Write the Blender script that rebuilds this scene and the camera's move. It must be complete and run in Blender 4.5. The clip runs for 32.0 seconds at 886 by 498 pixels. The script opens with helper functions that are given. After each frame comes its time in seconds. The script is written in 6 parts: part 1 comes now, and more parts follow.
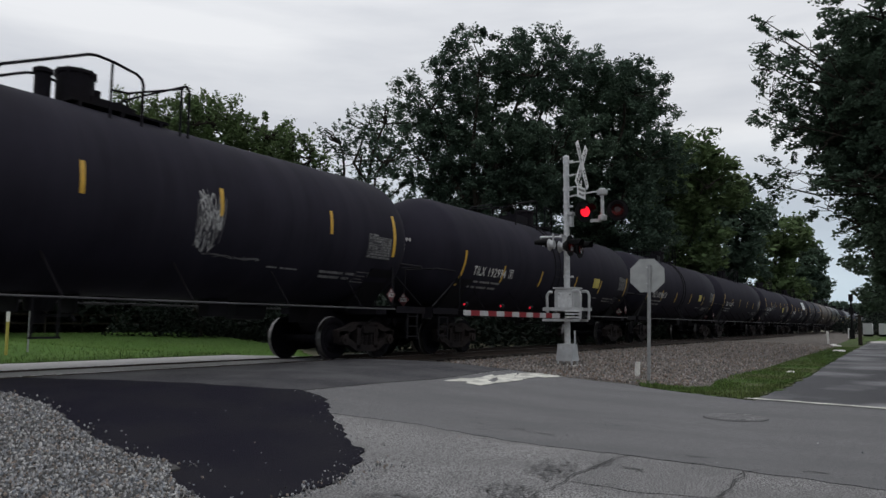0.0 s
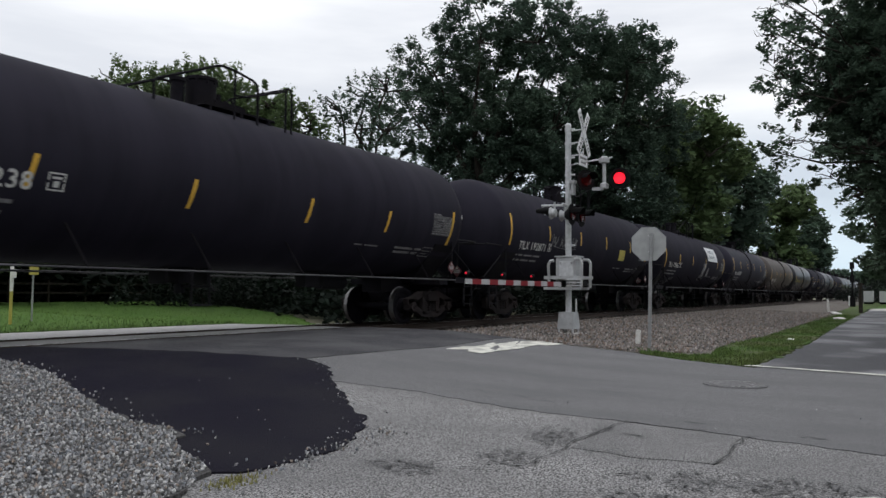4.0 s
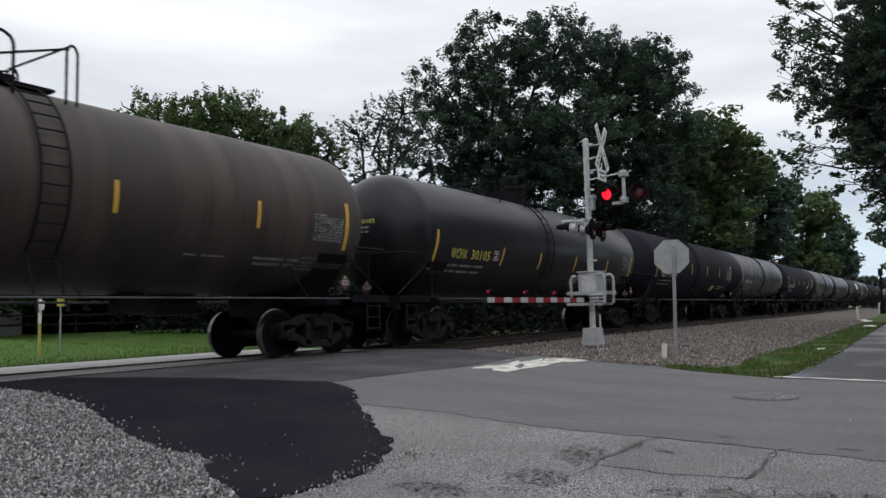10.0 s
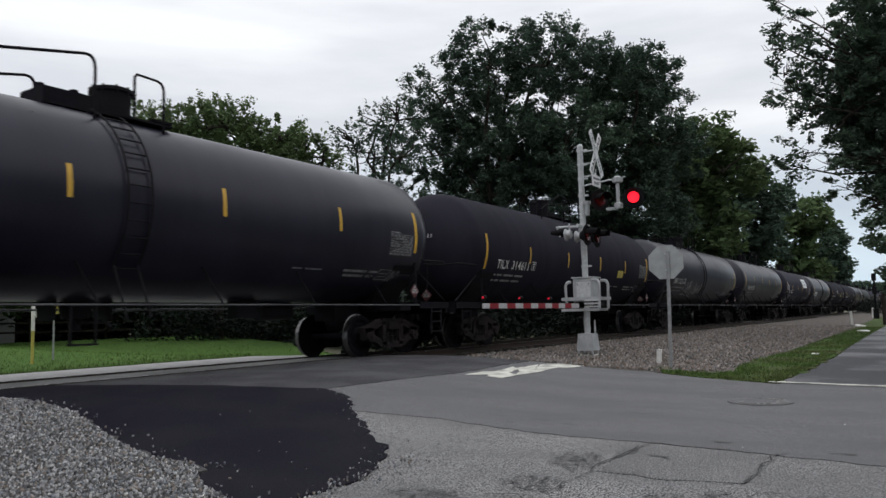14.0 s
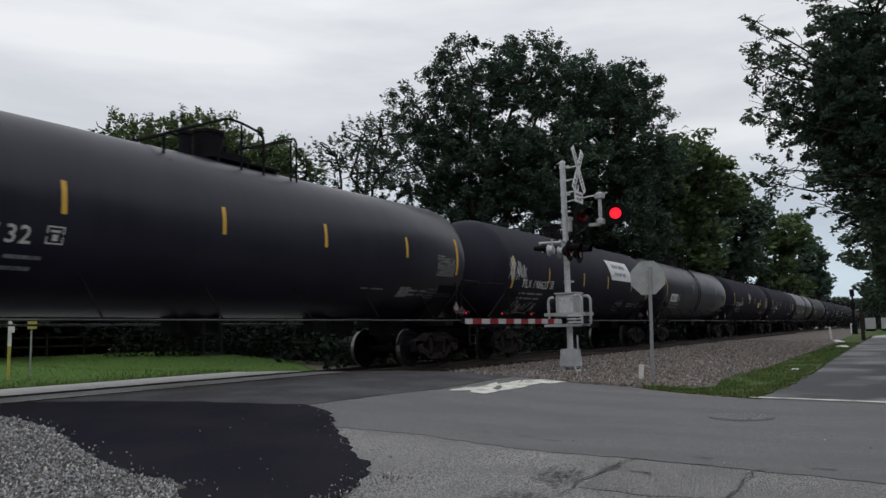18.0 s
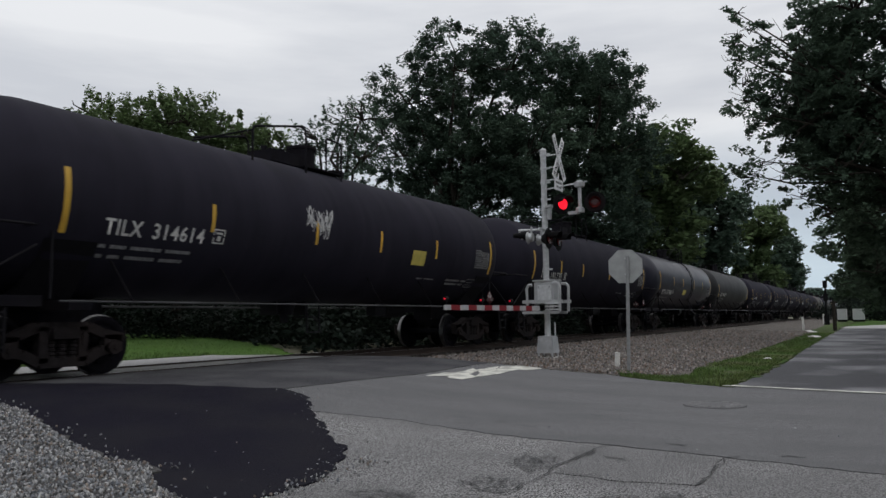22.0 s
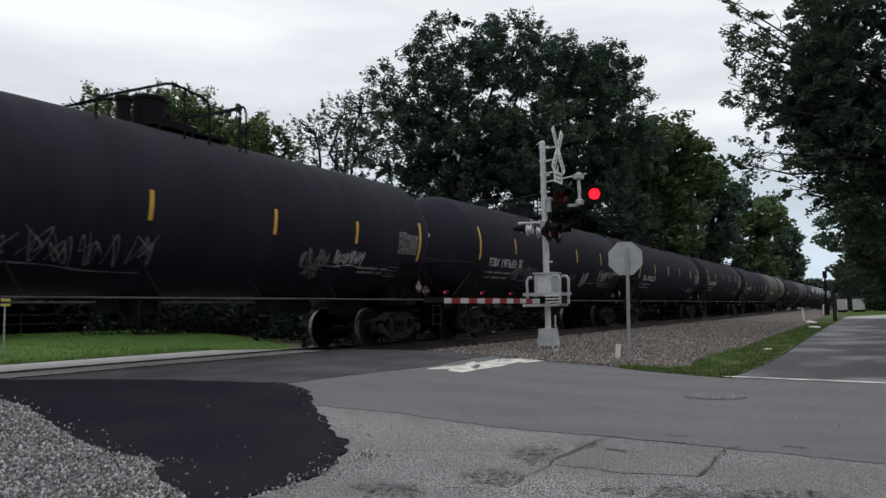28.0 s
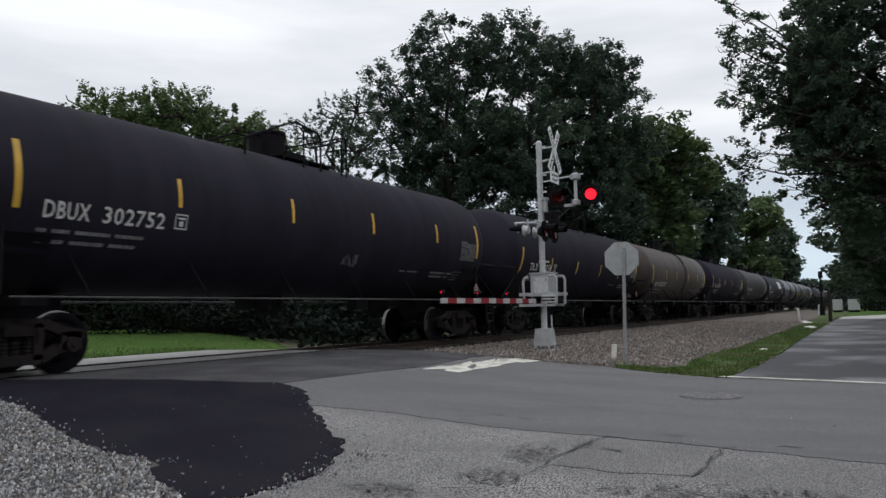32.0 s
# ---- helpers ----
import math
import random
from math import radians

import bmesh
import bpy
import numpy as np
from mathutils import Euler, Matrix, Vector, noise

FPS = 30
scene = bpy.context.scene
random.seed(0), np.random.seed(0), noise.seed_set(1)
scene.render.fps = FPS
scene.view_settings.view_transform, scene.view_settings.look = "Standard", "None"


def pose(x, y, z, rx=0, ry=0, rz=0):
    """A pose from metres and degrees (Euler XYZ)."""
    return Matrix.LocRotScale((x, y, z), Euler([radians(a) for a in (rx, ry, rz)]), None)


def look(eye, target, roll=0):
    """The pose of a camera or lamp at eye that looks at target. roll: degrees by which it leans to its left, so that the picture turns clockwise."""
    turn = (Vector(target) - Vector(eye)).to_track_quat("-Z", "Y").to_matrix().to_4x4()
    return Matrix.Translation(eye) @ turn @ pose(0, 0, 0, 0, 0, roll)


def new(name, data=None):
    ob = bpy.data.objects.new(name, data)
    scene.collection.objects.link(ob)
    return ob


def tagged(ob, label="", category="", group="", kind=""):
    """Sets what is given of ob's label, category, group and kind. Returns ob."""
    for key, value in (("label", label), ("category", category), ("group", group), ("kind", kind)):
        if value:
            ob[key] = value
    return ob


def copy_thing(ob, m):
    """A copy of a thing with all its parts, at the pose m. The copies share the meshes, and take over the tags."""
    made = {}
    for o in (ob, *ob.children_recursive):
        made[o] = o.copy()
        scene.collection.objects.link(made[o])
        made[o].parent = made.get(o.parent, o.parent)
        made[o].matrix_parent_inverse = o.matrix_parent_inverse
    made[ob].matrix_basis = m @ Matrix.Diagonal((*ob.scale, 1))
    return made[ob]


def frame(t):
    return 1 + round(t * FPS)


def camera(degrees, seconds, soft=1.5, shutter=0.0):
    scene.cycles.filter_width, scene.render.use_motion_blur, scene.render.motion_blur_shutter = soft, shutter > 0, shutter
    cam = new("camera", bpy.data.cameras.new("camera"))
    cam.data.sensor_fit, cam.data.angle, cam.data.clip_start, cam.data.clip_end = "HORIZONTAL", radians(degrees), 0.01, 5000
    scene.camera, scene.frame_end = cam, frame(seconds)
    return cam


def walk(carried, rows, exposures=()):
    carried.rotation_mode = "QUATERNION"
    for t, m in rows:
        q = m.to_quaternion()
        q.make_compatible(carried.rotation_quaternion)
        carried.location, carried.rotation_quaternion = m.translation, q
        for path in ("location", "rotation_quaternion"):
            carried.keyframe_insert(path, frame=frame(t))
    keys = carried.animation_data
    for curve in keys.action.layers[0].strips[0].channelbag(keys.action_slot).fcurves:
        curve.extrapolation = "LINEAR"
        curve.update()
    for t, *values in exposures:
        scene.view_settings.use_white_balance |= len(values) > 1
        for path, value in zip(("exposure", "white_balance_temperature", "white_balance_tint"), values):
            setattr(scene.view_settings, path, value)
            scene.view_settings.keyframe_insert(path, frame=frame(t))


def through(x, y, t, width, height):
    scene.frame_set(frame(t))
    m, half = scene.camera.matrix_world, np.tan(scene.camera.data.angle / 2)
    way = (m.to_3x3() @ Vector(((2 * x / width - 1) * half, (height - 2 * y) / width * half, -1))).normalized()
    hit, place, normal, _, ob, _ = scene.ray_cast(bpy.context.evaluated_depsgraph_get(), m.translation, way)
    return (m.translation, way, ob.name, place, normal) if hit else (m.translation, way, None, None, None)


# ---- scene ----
# x runs along the railway into the distance, y from the camera towards the track, z up; z = 0 is 8 cm over the top of the rails.
EYE = Vector((0.0, 0.0, 0.78))
TURNS = [(0, 31.383, 5.606, 0.550), (0.5, 31.257, 5.074, 0.451), (1, 30.913, 4.889, 0.362), (1.5, 31.023, 4.637, 0.359), (2, 31.056, 4.525, 0.463), (2.5, 31.010, 4.225, 0.701), (3, 31.373, 3.808, 0.684), (3.5, 31.511, 3.484, 0.577), (5.5, 31.210, 2.728, -0.154), (6, 31.185, 2.663, -0.315), (6.5, 31.333, 2.823, -0.452), (7, 31.401, 2.948, -0.453), (7.5, 31.602, 2.999, -0.478), (8, 31.940, 3.225, -0.721), (8.5, 31.982, 3.340, -0.806), (9, 32.110, 3.506, -0.837), (9.5, 32.625, 4.147, -1.146), (10, 33.050, 4.738, -1.294), (10.5, 33.212, 5.134, -1.447), (11, 33.002, 5.207, -1.421), (11.5, 32.704, 5.251, -1.472), (12, 32.396, 5.172, -1.455), (12.5, 32.418, 5.238, -1.460), (13, 32.505, 5.273, -1.398), (13.5, 32.574, 5.191, -1.412), (14, 32.643, 5.191, -1.479), (14.5, 32.547, 5.038, -1.681), (16.5, 31.160, 6.226, -1.345), (17, 31.197, 6.249, -1.337), (17.5, 31.213, 6.319, -1.364), (18, 31.330, 6.315, -1.453), (18.5, 31.061, 6.133, -1.244), (19, 30.350, 5.815, -0.946), (19.5, 30.138, 5.660, -0.933), (20, 30.113, 5.638, -1.051), (20.5, 30.109, 5.551, -0.966), (21, 30.090, 5.449, -0.996), (21.5, 29.950, 5.276, -0.874), (22, 29.796, 5.222, -0.761), (22.5, 29.904, 5.308, -0.679), (23, 30.056, 5.351, -0.604), (23.5, 30.196, 5.327, -0.655), (24, 30.226, 5.303, -0.614), (24.5, 30.218, 5.310, -0.658), (25, 30.183, 5.233, -0.593), (25.5, 30.360, 5.183, -0.587), (27.5, 29.942, 4.650, -1.233), (28, 29.793, 4.724, -1.201), (28.5, 29.982, 4.860, -1.180), (29, 29.916, 4.764, -1.113), (29.5, 30.056, 4.747, -1.167), (30, 30.226, 4.862, -1.123), (30.5, 30.278, 4.985, -1.203), (31, 30.102, 4.898, -1.078), (31.5, 29.726, 4.764, -1.112), (32, 29.523, 4.712, -1.163)]   # seconds, yaw, pitch, roll in degrees


def aim(yaw, pitch, roll):
    a, b = radians(yaw), radians(pitch)
    return look(EYE, EYE + Vector((math.cos(a) * math.cos(b), math.sin(a) * math.cos(b), math.sin(b))), roll)


cam = camera(60.66, 32.0, soft=1.5, shutter=0.12)
walk(cam, [(t, aim(y, p, r)) for t, y, p, r in TURNS], exposures=[(0.0, -0.12), (2.0, -0.1), (3.0, 0.22), (6.0, 0.21), (9.0, 0.15), (10.0, 0.16), (11.0, 0.04), (12.0, 0.1), (14.0, 0.12), (17.0, -0.09), (19.0, -0.11), (21.0, -0.16), (25.0, -0.15), (28.0, 0.10), (32.0, 0.11)])

# ---- world and sun: an overcast afternoon ----
world = bpy.data.worlds.new("world")
scene.world = world
world.use_nodes = True
wn, wl = world.node_tree.nodes, world.node_tree.links
wn.clear()
w_out = wn.new("ShaderNodeOutputWorld")
w_bg = wn.new("ShaderNodeBackground")
w_sky = wn.new("ShaderNodeTexSky")
w_sky.sky_type = "NISHITA"
w_sky.sun_disc = False
w_sky.sun_elevation = radians(50)
w_sky.sun_rotation = radians(200)
w_co = wn.new("ShaderNodeTexCoord")
w_map = wn.new("ShaderNodeMapping")
w_map.inputs["Scale"].default_value = (0.8, 1.0, 5.5)
w_no = wn.new("ShaderNodeTexNoise")
w_no.inputs["Scale"].default_value = 2.0
w_no.inputs["Detail"].default_value = 6.0
w_no.inputs["Roughness"].default_value = 0.52
w_ra = wn.new("ShaderNodeValToRGB")
w_ra.color_ramp.elements[0].position, w_ra.color_ramp.elements[0].color = 0.36, (7.2, 7.4, 7.85, 1)
w_ra.color_ramp.elements[1].position, w_ra.color_ramp.elements[1].color = 0.62, (9.6, 9.7, 9.9, 1)
w_mix = wn.new("ShaderNodeMix")
w_mix.data_type = "RGBA"
w_mix.inputs[0].default_value = 0.9
wl.new(w_co.outputs["Generated"], w_map.inputs["Vector"])
wl.new(w_map.outputs[0], w_no.inputs["Vector"])
wl.new(w_no.outputs["Fac"], w_ra.inputs[0])
wl.new(w_sky.outputs[0], w_mix.inputs[6])
wl.new(w_ra.outputs[0], w_mix.inputs[7])
# an overcast sky grows brighter towards the zenith
w_xyz, w_up, w_mul = wn.new("ShaderNodeSeparateXYZ"), wn.new("ShaderNodeMapRange"), wn.new("ShaderNodeVectorMath")
w_mul.operation = "SCALE"
w_up.inputs["To Min"].default_value, w_up.inputs["To Max"].default_value = 0.86, 1.36
wl.new(w_co.outputs["Generated"], w_xyz.inputs[0])
wl.new(w_xyz.outputs[2], w_up.inputs[0])
wl.new(w_mix.outputs[2], w_mul.inputs[0])
wl.new(w_up.outputs[0], w_mul.inputs["Scale"])
w_low, w_tint = wn.new("ShaderNodeMapRange"), wn.new("ShaderNodeMix")   # the cloud thins to a pale blue low down
w_low.inputs["From Max"].default_value = 0.24
w_tint.data_type, w_tint.blend_type = "RGBA", "MULTIPLY"
w_tint.inputs[0].default_value = 1.0
w_hue = wn.new("ShaderNodeMix")
w_hue.data_type = "RGBA"
w_hue.inputs[6].default_value, w_hue.inputs[7].default_value = (0.74, 0.90, 1.02, 1), (1, 1, 1, 1)
wl.new(w_xyz.outputs[2], w_low.inputs[0])
wl.new(w_low.outputs[0], w_hue.inputs[0])
wl.new(w_mul.outputs[0], w_tint.inputs[6])
wl.new(w_hue.outputs[2], w_tint.inputs[7])
wl.new(w_tint.outputs[2], w_bg.inputs[0])
w_bg.inputs[1].default_value = 0.10
wl.new(w_bg.outputs[0], w_out.inputs[0])
sun = new("sun", bpy.data.lights.new("sun", "SUN"))
sun.data.energy, sun.data.angle, sun.data.color = 0.25, radians(40), (1.0, 0.97, 0.92)
sun.matrix_world = look((0, 0, 60), (14, 22, 0))


# ---- materials ----
def material(name, color, rough=0.6, metal=0.0, vary=0.25, scale=6.0, bump=0.0, bump_scale=40.0, second=None, spread=0.5,
             island=0.0, piece=0.0, coords="Object", spec=0.5, emit=None, power=0.0,
             scale2=None, stretch=None, sharp=0.2, detail=5, edge=(0.42, 0.66), palette=()):
    m = bpy.data.materials.new(name)
    m.use_nodes = True
    n, l = m.node_tree.nodes, m.node_tree.links
    b = n["Principled BSDF"]
    b.inputs["Roughness"].default_value, b.inputs["Metallic"].default_value = rough, metal
    b.inputs["Specular IOR Level"].default_value = spec
    co = n.new("ShaderNodeTexCoord")
    n1 = n.new("ShaderNodeTexNoise")
    n1.inputs["Scale"].default_value, n1.inputs["Detail"].default_value = scale, detail
    n2 = n.new("ShaderNodeTexNoise")
    n2.inputs["Scale"].default_value, n2.inputs["Detail"].default_value = scale2 or scale * 0.12, 4
    l.new(co.outputs[coords], n1.inputs["Vector"])
    if stretch:
        mp = n.new("ShaderNodeMapping")
        mp.inputs["Scale"].default_value = stretch
        l.new(co.outputs[coords], mp.inputs["Vector"])
        l.new(mp.outputs[0], n2.inputs["Vector"])
    else:
        l.new(co.outputs[coords], n2.inputs["Vector"])
    ramp = n.new("ShaderNodeValToRGB")
    dark = [c * (1 - vary) for c in color]
    light = [min(1, c * (1 + vary)) for c in color]
    ramp.color_ramp.elements[0].position, ramp.color_ramp.elements[0].color = 0.5 - sharp, (*dark, 1)
    ramp.color_ramp.elements[1].position, ramp.color_ramp.elements[1].color = 0.5 + sharp, (*light, 1)
    l.new(n1.outputs["Fac"], ramp.inputs[0])
    mix = n.new("ShaderNodeMix")
    mix.data_type = "RGBA"
    r2 = n.new("ShaderNodeValToRGB")
    r2.color_ramp.elements[0].position, r2.color_ramp.elements[1].position = edge
    l.new(n2.outputs["Fac"], r2.inputs[0])
    sm = n.new("ShaderNodeMath")
    sm.operation = "MULTIPLY"
    sm.inputs[1].default_value = spread if second else 0.0
    l.new(r2.outputs[0], sm.inputs[0])
    l.new(sm.outputs[0], mix.inputs[0])
    l.new(ramp.outputs[0], mix.inputs[6])
    mix.inputs[7].default_value = (*(second or color), 1)
    col = mix.outputs[2]
    if island or piece:
        hs = n.new("ShaderNodeHueSaturation")
        mr = n.new("ShaderNodeMapRange")
        amount = island or piece
        mr.inputs["To Min"].default_value, mr.inputs["To Max"].default_value = 1 - amount, 1 + amount
        if island:
            l.new(n.new("ShaderNodeNewGeometry").outputs["Random Per Island"], mr.inputs[0])
        else:
            l.new(n.new("ShaderNodeObjectInfo").outputs["Random"], mr.inputs[0])
        l.new(mr.outputs[0], hs.inputs["Value"])
        if palette:   # each piece takes one of a few stone colours
            ml, fr, pr, tint = n.new("ShaderNodeMath"), n.new("ShaderNodeMath"), n.new("ShaderNodeValToRGB"), n.new("ShaderNodeMix")
            ml.operation, fr.operation = "MULTIPLY", "FRACT"
            ml.inputs[1].default_value = 37.3
            l.new(mr.inputs[0].links[0].from_socket, ml.inputs[0])
            l.new(ml.outputs[0], fr.inputs[0])
            l.new(fr.outputs[0], pr.inputs[0])
            pr.color_ramp.interpolation = "CONSTANT"
            for k, c in enumerate(palette):
                e = pr.color_ramp.elements[k] if k < 2 else pr.color_ramp.elements.new(k / len(palette))
                e.position, e.color = k / len(palette), (*c, 1)
            tint.data_type, tint.blend_type = "RGBA", "MULTIPLY"
            tint.inputs[0].default_value = 1.0
            l.new(col, tint.inputs[6])
            l.new(pr.outputs[0], tint.inputs[7])
            col = tint.outputs[2]
        l.new(col, hs.inputs["Color"])
        col = hs.outputs[0]
    l.new(col, b.inputs["Base Color"])
    rr = n.new("ShaderNodeMapRange")
    rr.inputs["To Min"].default_value, rr.inputs["To Max"].default_value = max(0.02, rough - 0.12), min(1, rough + 0.12)
    l.new(n1.outputs["Fac"], rr.inputs[0])
    l.new(rr.outputs[0], b.inputs["Roughness"])
    if bump:
        n3 = n.new("ShaderNodeTexNoise")
        n3.inputs["Scale"].default_value, n3.inputs["Detail"].default_value = bump_scale, 4
        l.new(co.outputs[coords], n3.inputs["Vector"])
        bu = n.new("ShaderNodeBump")
        bu.inputs["Strength"].default_value, bu.inputs["Distance"].default_value = min(1, bump), 0.02
        l.new(n3.outputs["Fac"], bu.inputs["Height"])
        l.new(bu.outputs[0], b.inputs["Normal"])
    if emit:
        b.inputs["Emission Color"].default_value, b.inputs["Emission Strength"].default_value = (*emit, 1), power
    return m


def leaf_material(name, color, second, through=0.25):
    m = material(name, color, rough=0.65, vary=0.3, scale=1.2, second=second, spread=0.8, island=0.32, spec=0.15)
    n, l = m.node_tree.nodes, m.node_tree.links
    b, out = n["Principled BSDF"], n["Material Output"]
    tr = n.new("ShaderNodeBsdfTranslucent")
    mx = n.new("ShaderNodeMixShader")
    mx.inputs[0].default_value = through
    l.new(b.inputs["Base Color"].links[0].from_socket, tr.inputs[0])
    l.new(b.outputs[0], mx.inputs[1])
    l.new(tr.outputs[0], mx.inputs[2])
    l.new(mx.outputs[0], out.inputs[0])
    return m


M_SOIL = material("soil", (0.11, 0.10, 0.07), 0.95, vary=0.4, scale=3, bump=0.6, bump_scale=18, second=(0.07, 0.09, 0.03))
M_OLD = material("old_asphalt", (0.262, 0.257, 0.257), 0.9, vary=0.85, scale=78, bump=1.0, bump_scale=75, second=(0.170, 0.168, 0.170), spread=0.6, spec=0.15, scale2=0.9, stretch=(1.0, 0.6, 1), sharp=0.085, detail=2)
M_NEW = material("newer_asphalt", (0.178, 0.177, 0.181), 0.86, vary=0.45, scale=110, bump=0.8, bump_scale=100, detail=3, second=(0.145, 0.145, 0.149), spread=0.8, spec=0.18, scale2=0.9, stretch=(1.6, 0.5, 1), sharp=0.10)
M_CROSSING = material("crossing_asphalt", (0.058, 0.057, 0.063), 0.85, vary=0.45, scale=45, bump=0.6, bump_scale=80, second=(0.11, 0.11, 0.114), spread=0.75, spec=0.15, scale2=0.9, sharp=0.11)
M_BLACK = material("fresh_black_asphalt", (0.0150, 0.0137, 0.0225), 0.92, vary=0.5, scale=110, bump=0.9, bump_scale=80, second=(0.023, 0.022, 0.028), spread=0.8, spec=0.07, scale2=0.9, sharp=0.12)
# the patches put wet sky sheen and tree shadow into the street's colour
M_STREET = material("damp_street_painted_sheen", (0.205, 0.205, 0.215), 0.62, vary=0.3, scale=30, bump=0.3, bump_scale=120, second=(0.060, 0.060, 0.066), spread=1.0, spec=0.22, scale2=0.55, stretch=(0.6, 0.9, 1), edge=(0.38, 0.56))
M_GRAVEL = material("gravel_bed", (0.085, 0.083, 0.083), 0.95, vary=0.7, scale=40, bump=1.0, bump_scale=60, second=(0.08, 0.075, 0.07), spec=0.2)
M_BALLAST = material("ballast_bed", (0.15, 0.135, 0.122), 0.95, vary=0.7, scale=16, bump=1.0, bump_scale=22, second=(0.11, 0.095, 0.085), spread=0.8, spec=0.2)
CRUSHED = ((0.37, 0.37, 0.375), (0.20, 0.20, 0.205), (0.46, 0.455, 0.45), (0.31, 0.26, 0.225), (0.34, 0.345, 0.36), (0.25, 0.265, 0.29), (0.58, 0.575, 0.57), (0.12, 0.12, 0.122))
BROWNS = ((0.25, 0.22, 0.20), (0.17, 0.155, 0.145), (0.31, 0.275, 0.25), (0.26, 0.20, 0.165), (0.21, 0.20, 0.20), (0.36, 0.33, 0.31))
M_STONE = material("stone", (0.92, 0.92, 0.92), 0.9, vary=0.2, scale=14, bump=0.3, bump_scale=60, island=0.3, spec=0.2, palette=CRUSHED)
M_STONEPIECE = material("stone_piece", (0.92, 0.92, 0.92), 0.9, vary=0.2, scale=14, bump=0.3, bump_scale=60, piece=0.3, spec=0.2, palette=CRUSHED)
M_BROWNSTONE = material("brown_stone", (0.92, 0.92, 0.92), 0.92, vary=0.25, scale=14, island=0.4, spec=0.2, palette=BROWNS)
M_GRASS = material("grass_ground", (0.055, 0.118, 0.018), 0.95, vary=0.4, scale=14, bump=0.8, bump_scale=60, second=(0.085, 0.145, 0.03), scale2=0.5, sharp=0.12, spec=0.2)
M_VERGE = material("verge_ground", (0.062, 0.108, 0.026), 0.95, vary=0.45, scale=12, bump=0.8, bump_scale=60, second=(0.098, 0.088, 0.052), spread=0.75, scale2=0.7, sharp=0.12, spec=0.2)
M_VERGEBLADE = material("verge_grass_blade", (0.080, 0.135, 0.034), 0.8, vary=0.35, scale=2, island=0.5, second=(0.105, 0.118, 0.045), spread=0.7, scale2=0.6, spec=0.2)
M_BLADE = material("grass_blade", (0.082, 0.138, 0.034), 0.8, vary=0.3, scale=3, island=0.6, second=(0.10, 0.14, 0.04), scale2=0.8, spec=0.2)
M_PALE = material("pale_gravel", (0.42, 0.41, 0.40), 0.9, vary=0.25, scale=20, bump=0.6, bump_scale=50)
M_PANELS = material("worn_concrete_panels", (0.26, 0.255, 0.25), 0.8, vary=0.3, scale=20, bump=0.5, bump_scale=50, second=(0.12, 0.118, 0.118), spread=0.8, scale2=0.6)
M_WHITE = material("road_paint", (0.74, 0.73, 0.66), 0.85, vary=0.12, scale=40, bump=0.4, bump_scale=120, second=(0.30, 0.29, 0.27), spread=0.8, spec=0.2, scale2=3.2)
M_PATCH = material("mended_asphalt", (0.222, 0.218, 0.219), 0.9, vary=0.7, scale=80, bump=1.0, bump_scale=75, second=(0.15, 0.15, 0.152), spread=0.5, spec=0.15, scale2=1.2, sharp=0.085, detail=2)
M_WEED = material("dry_weed_blade", (0.22, 0.21, 0.08), 0.85, vary=0.3, scale=3, island=0.4, spec=0.2)
M_WORN = material("open_textured_asphalt", (0.150, 0.150, 0.152), 0.95, vary=0.5, scale=60, spec=0.1)
M_CRACK = material("crack_fill", (0.082, 0.082, 0.082), 0.95, vary=0.4, scale=30, spec=0.1)
# tie and rail colours are darkened to hold the shadow under the train
M_TIE = material("creosoted_wood_shadowed", (0.032, 0.026, 0.022), 0.9, vary=0.4, scale=8, bump=0.5, piece=0.3)
M_RAIL = material("rusty_rail_shadowed", (0.042, 0.028, 0.022), 0.75, 0.3, vary=0.3, scale=20)
M_RAILTOP = material("polished_rail_head", (0.55, 0.55, 0.56), 0.28, 1.0, vary=0.1, scale=20)
M_LEAF = leaf_material("oak_leaves", (0.058, 0.090, 0.066), (0.092, 0.136, 0.090), 0.32)
M_LEAFLIGHT = leaf_material("light_leaves", (0.088, 0.132, 0.058), (0.125, 0.17, 0.072), 0.38)
M_LEAFDARK = leaf_material("dark_leaves", (0.068, 0.104, 0.074), (0.10, 0.145, 0.092), 0.40)
# near-black green: the deep shade of the wood is put into this colour
M_SHRUB = leaf_material("shaded_undergrowth_leaves", (0.011, 0.018, 0.013), (0.017, 0.026, 0.018), 0.12)
M_POSTGREY = material("weathered_zinc", (0.27, 0.275, 0.28), 0.6, 0.2, vary=0.2, scale=9)
M_BARK = material("bark", (0.036, 0.031, 0.026), 0.95, spec=0.1, vary=0.4, scale=6, bump=0.9, bump_scale=18)


def tank_paint(name, color, rough, second, spread=0.5, spec=0.22):
    m = material(name, color, rough, vary=0.2, scale=1.1, second=[c * 1.18 for c in second], spread=spread, bump=0.06, bump_scale=3.0, spec=spec, scale2=0.7, stretch=(3.0, 0.5, 0.4))
    return m


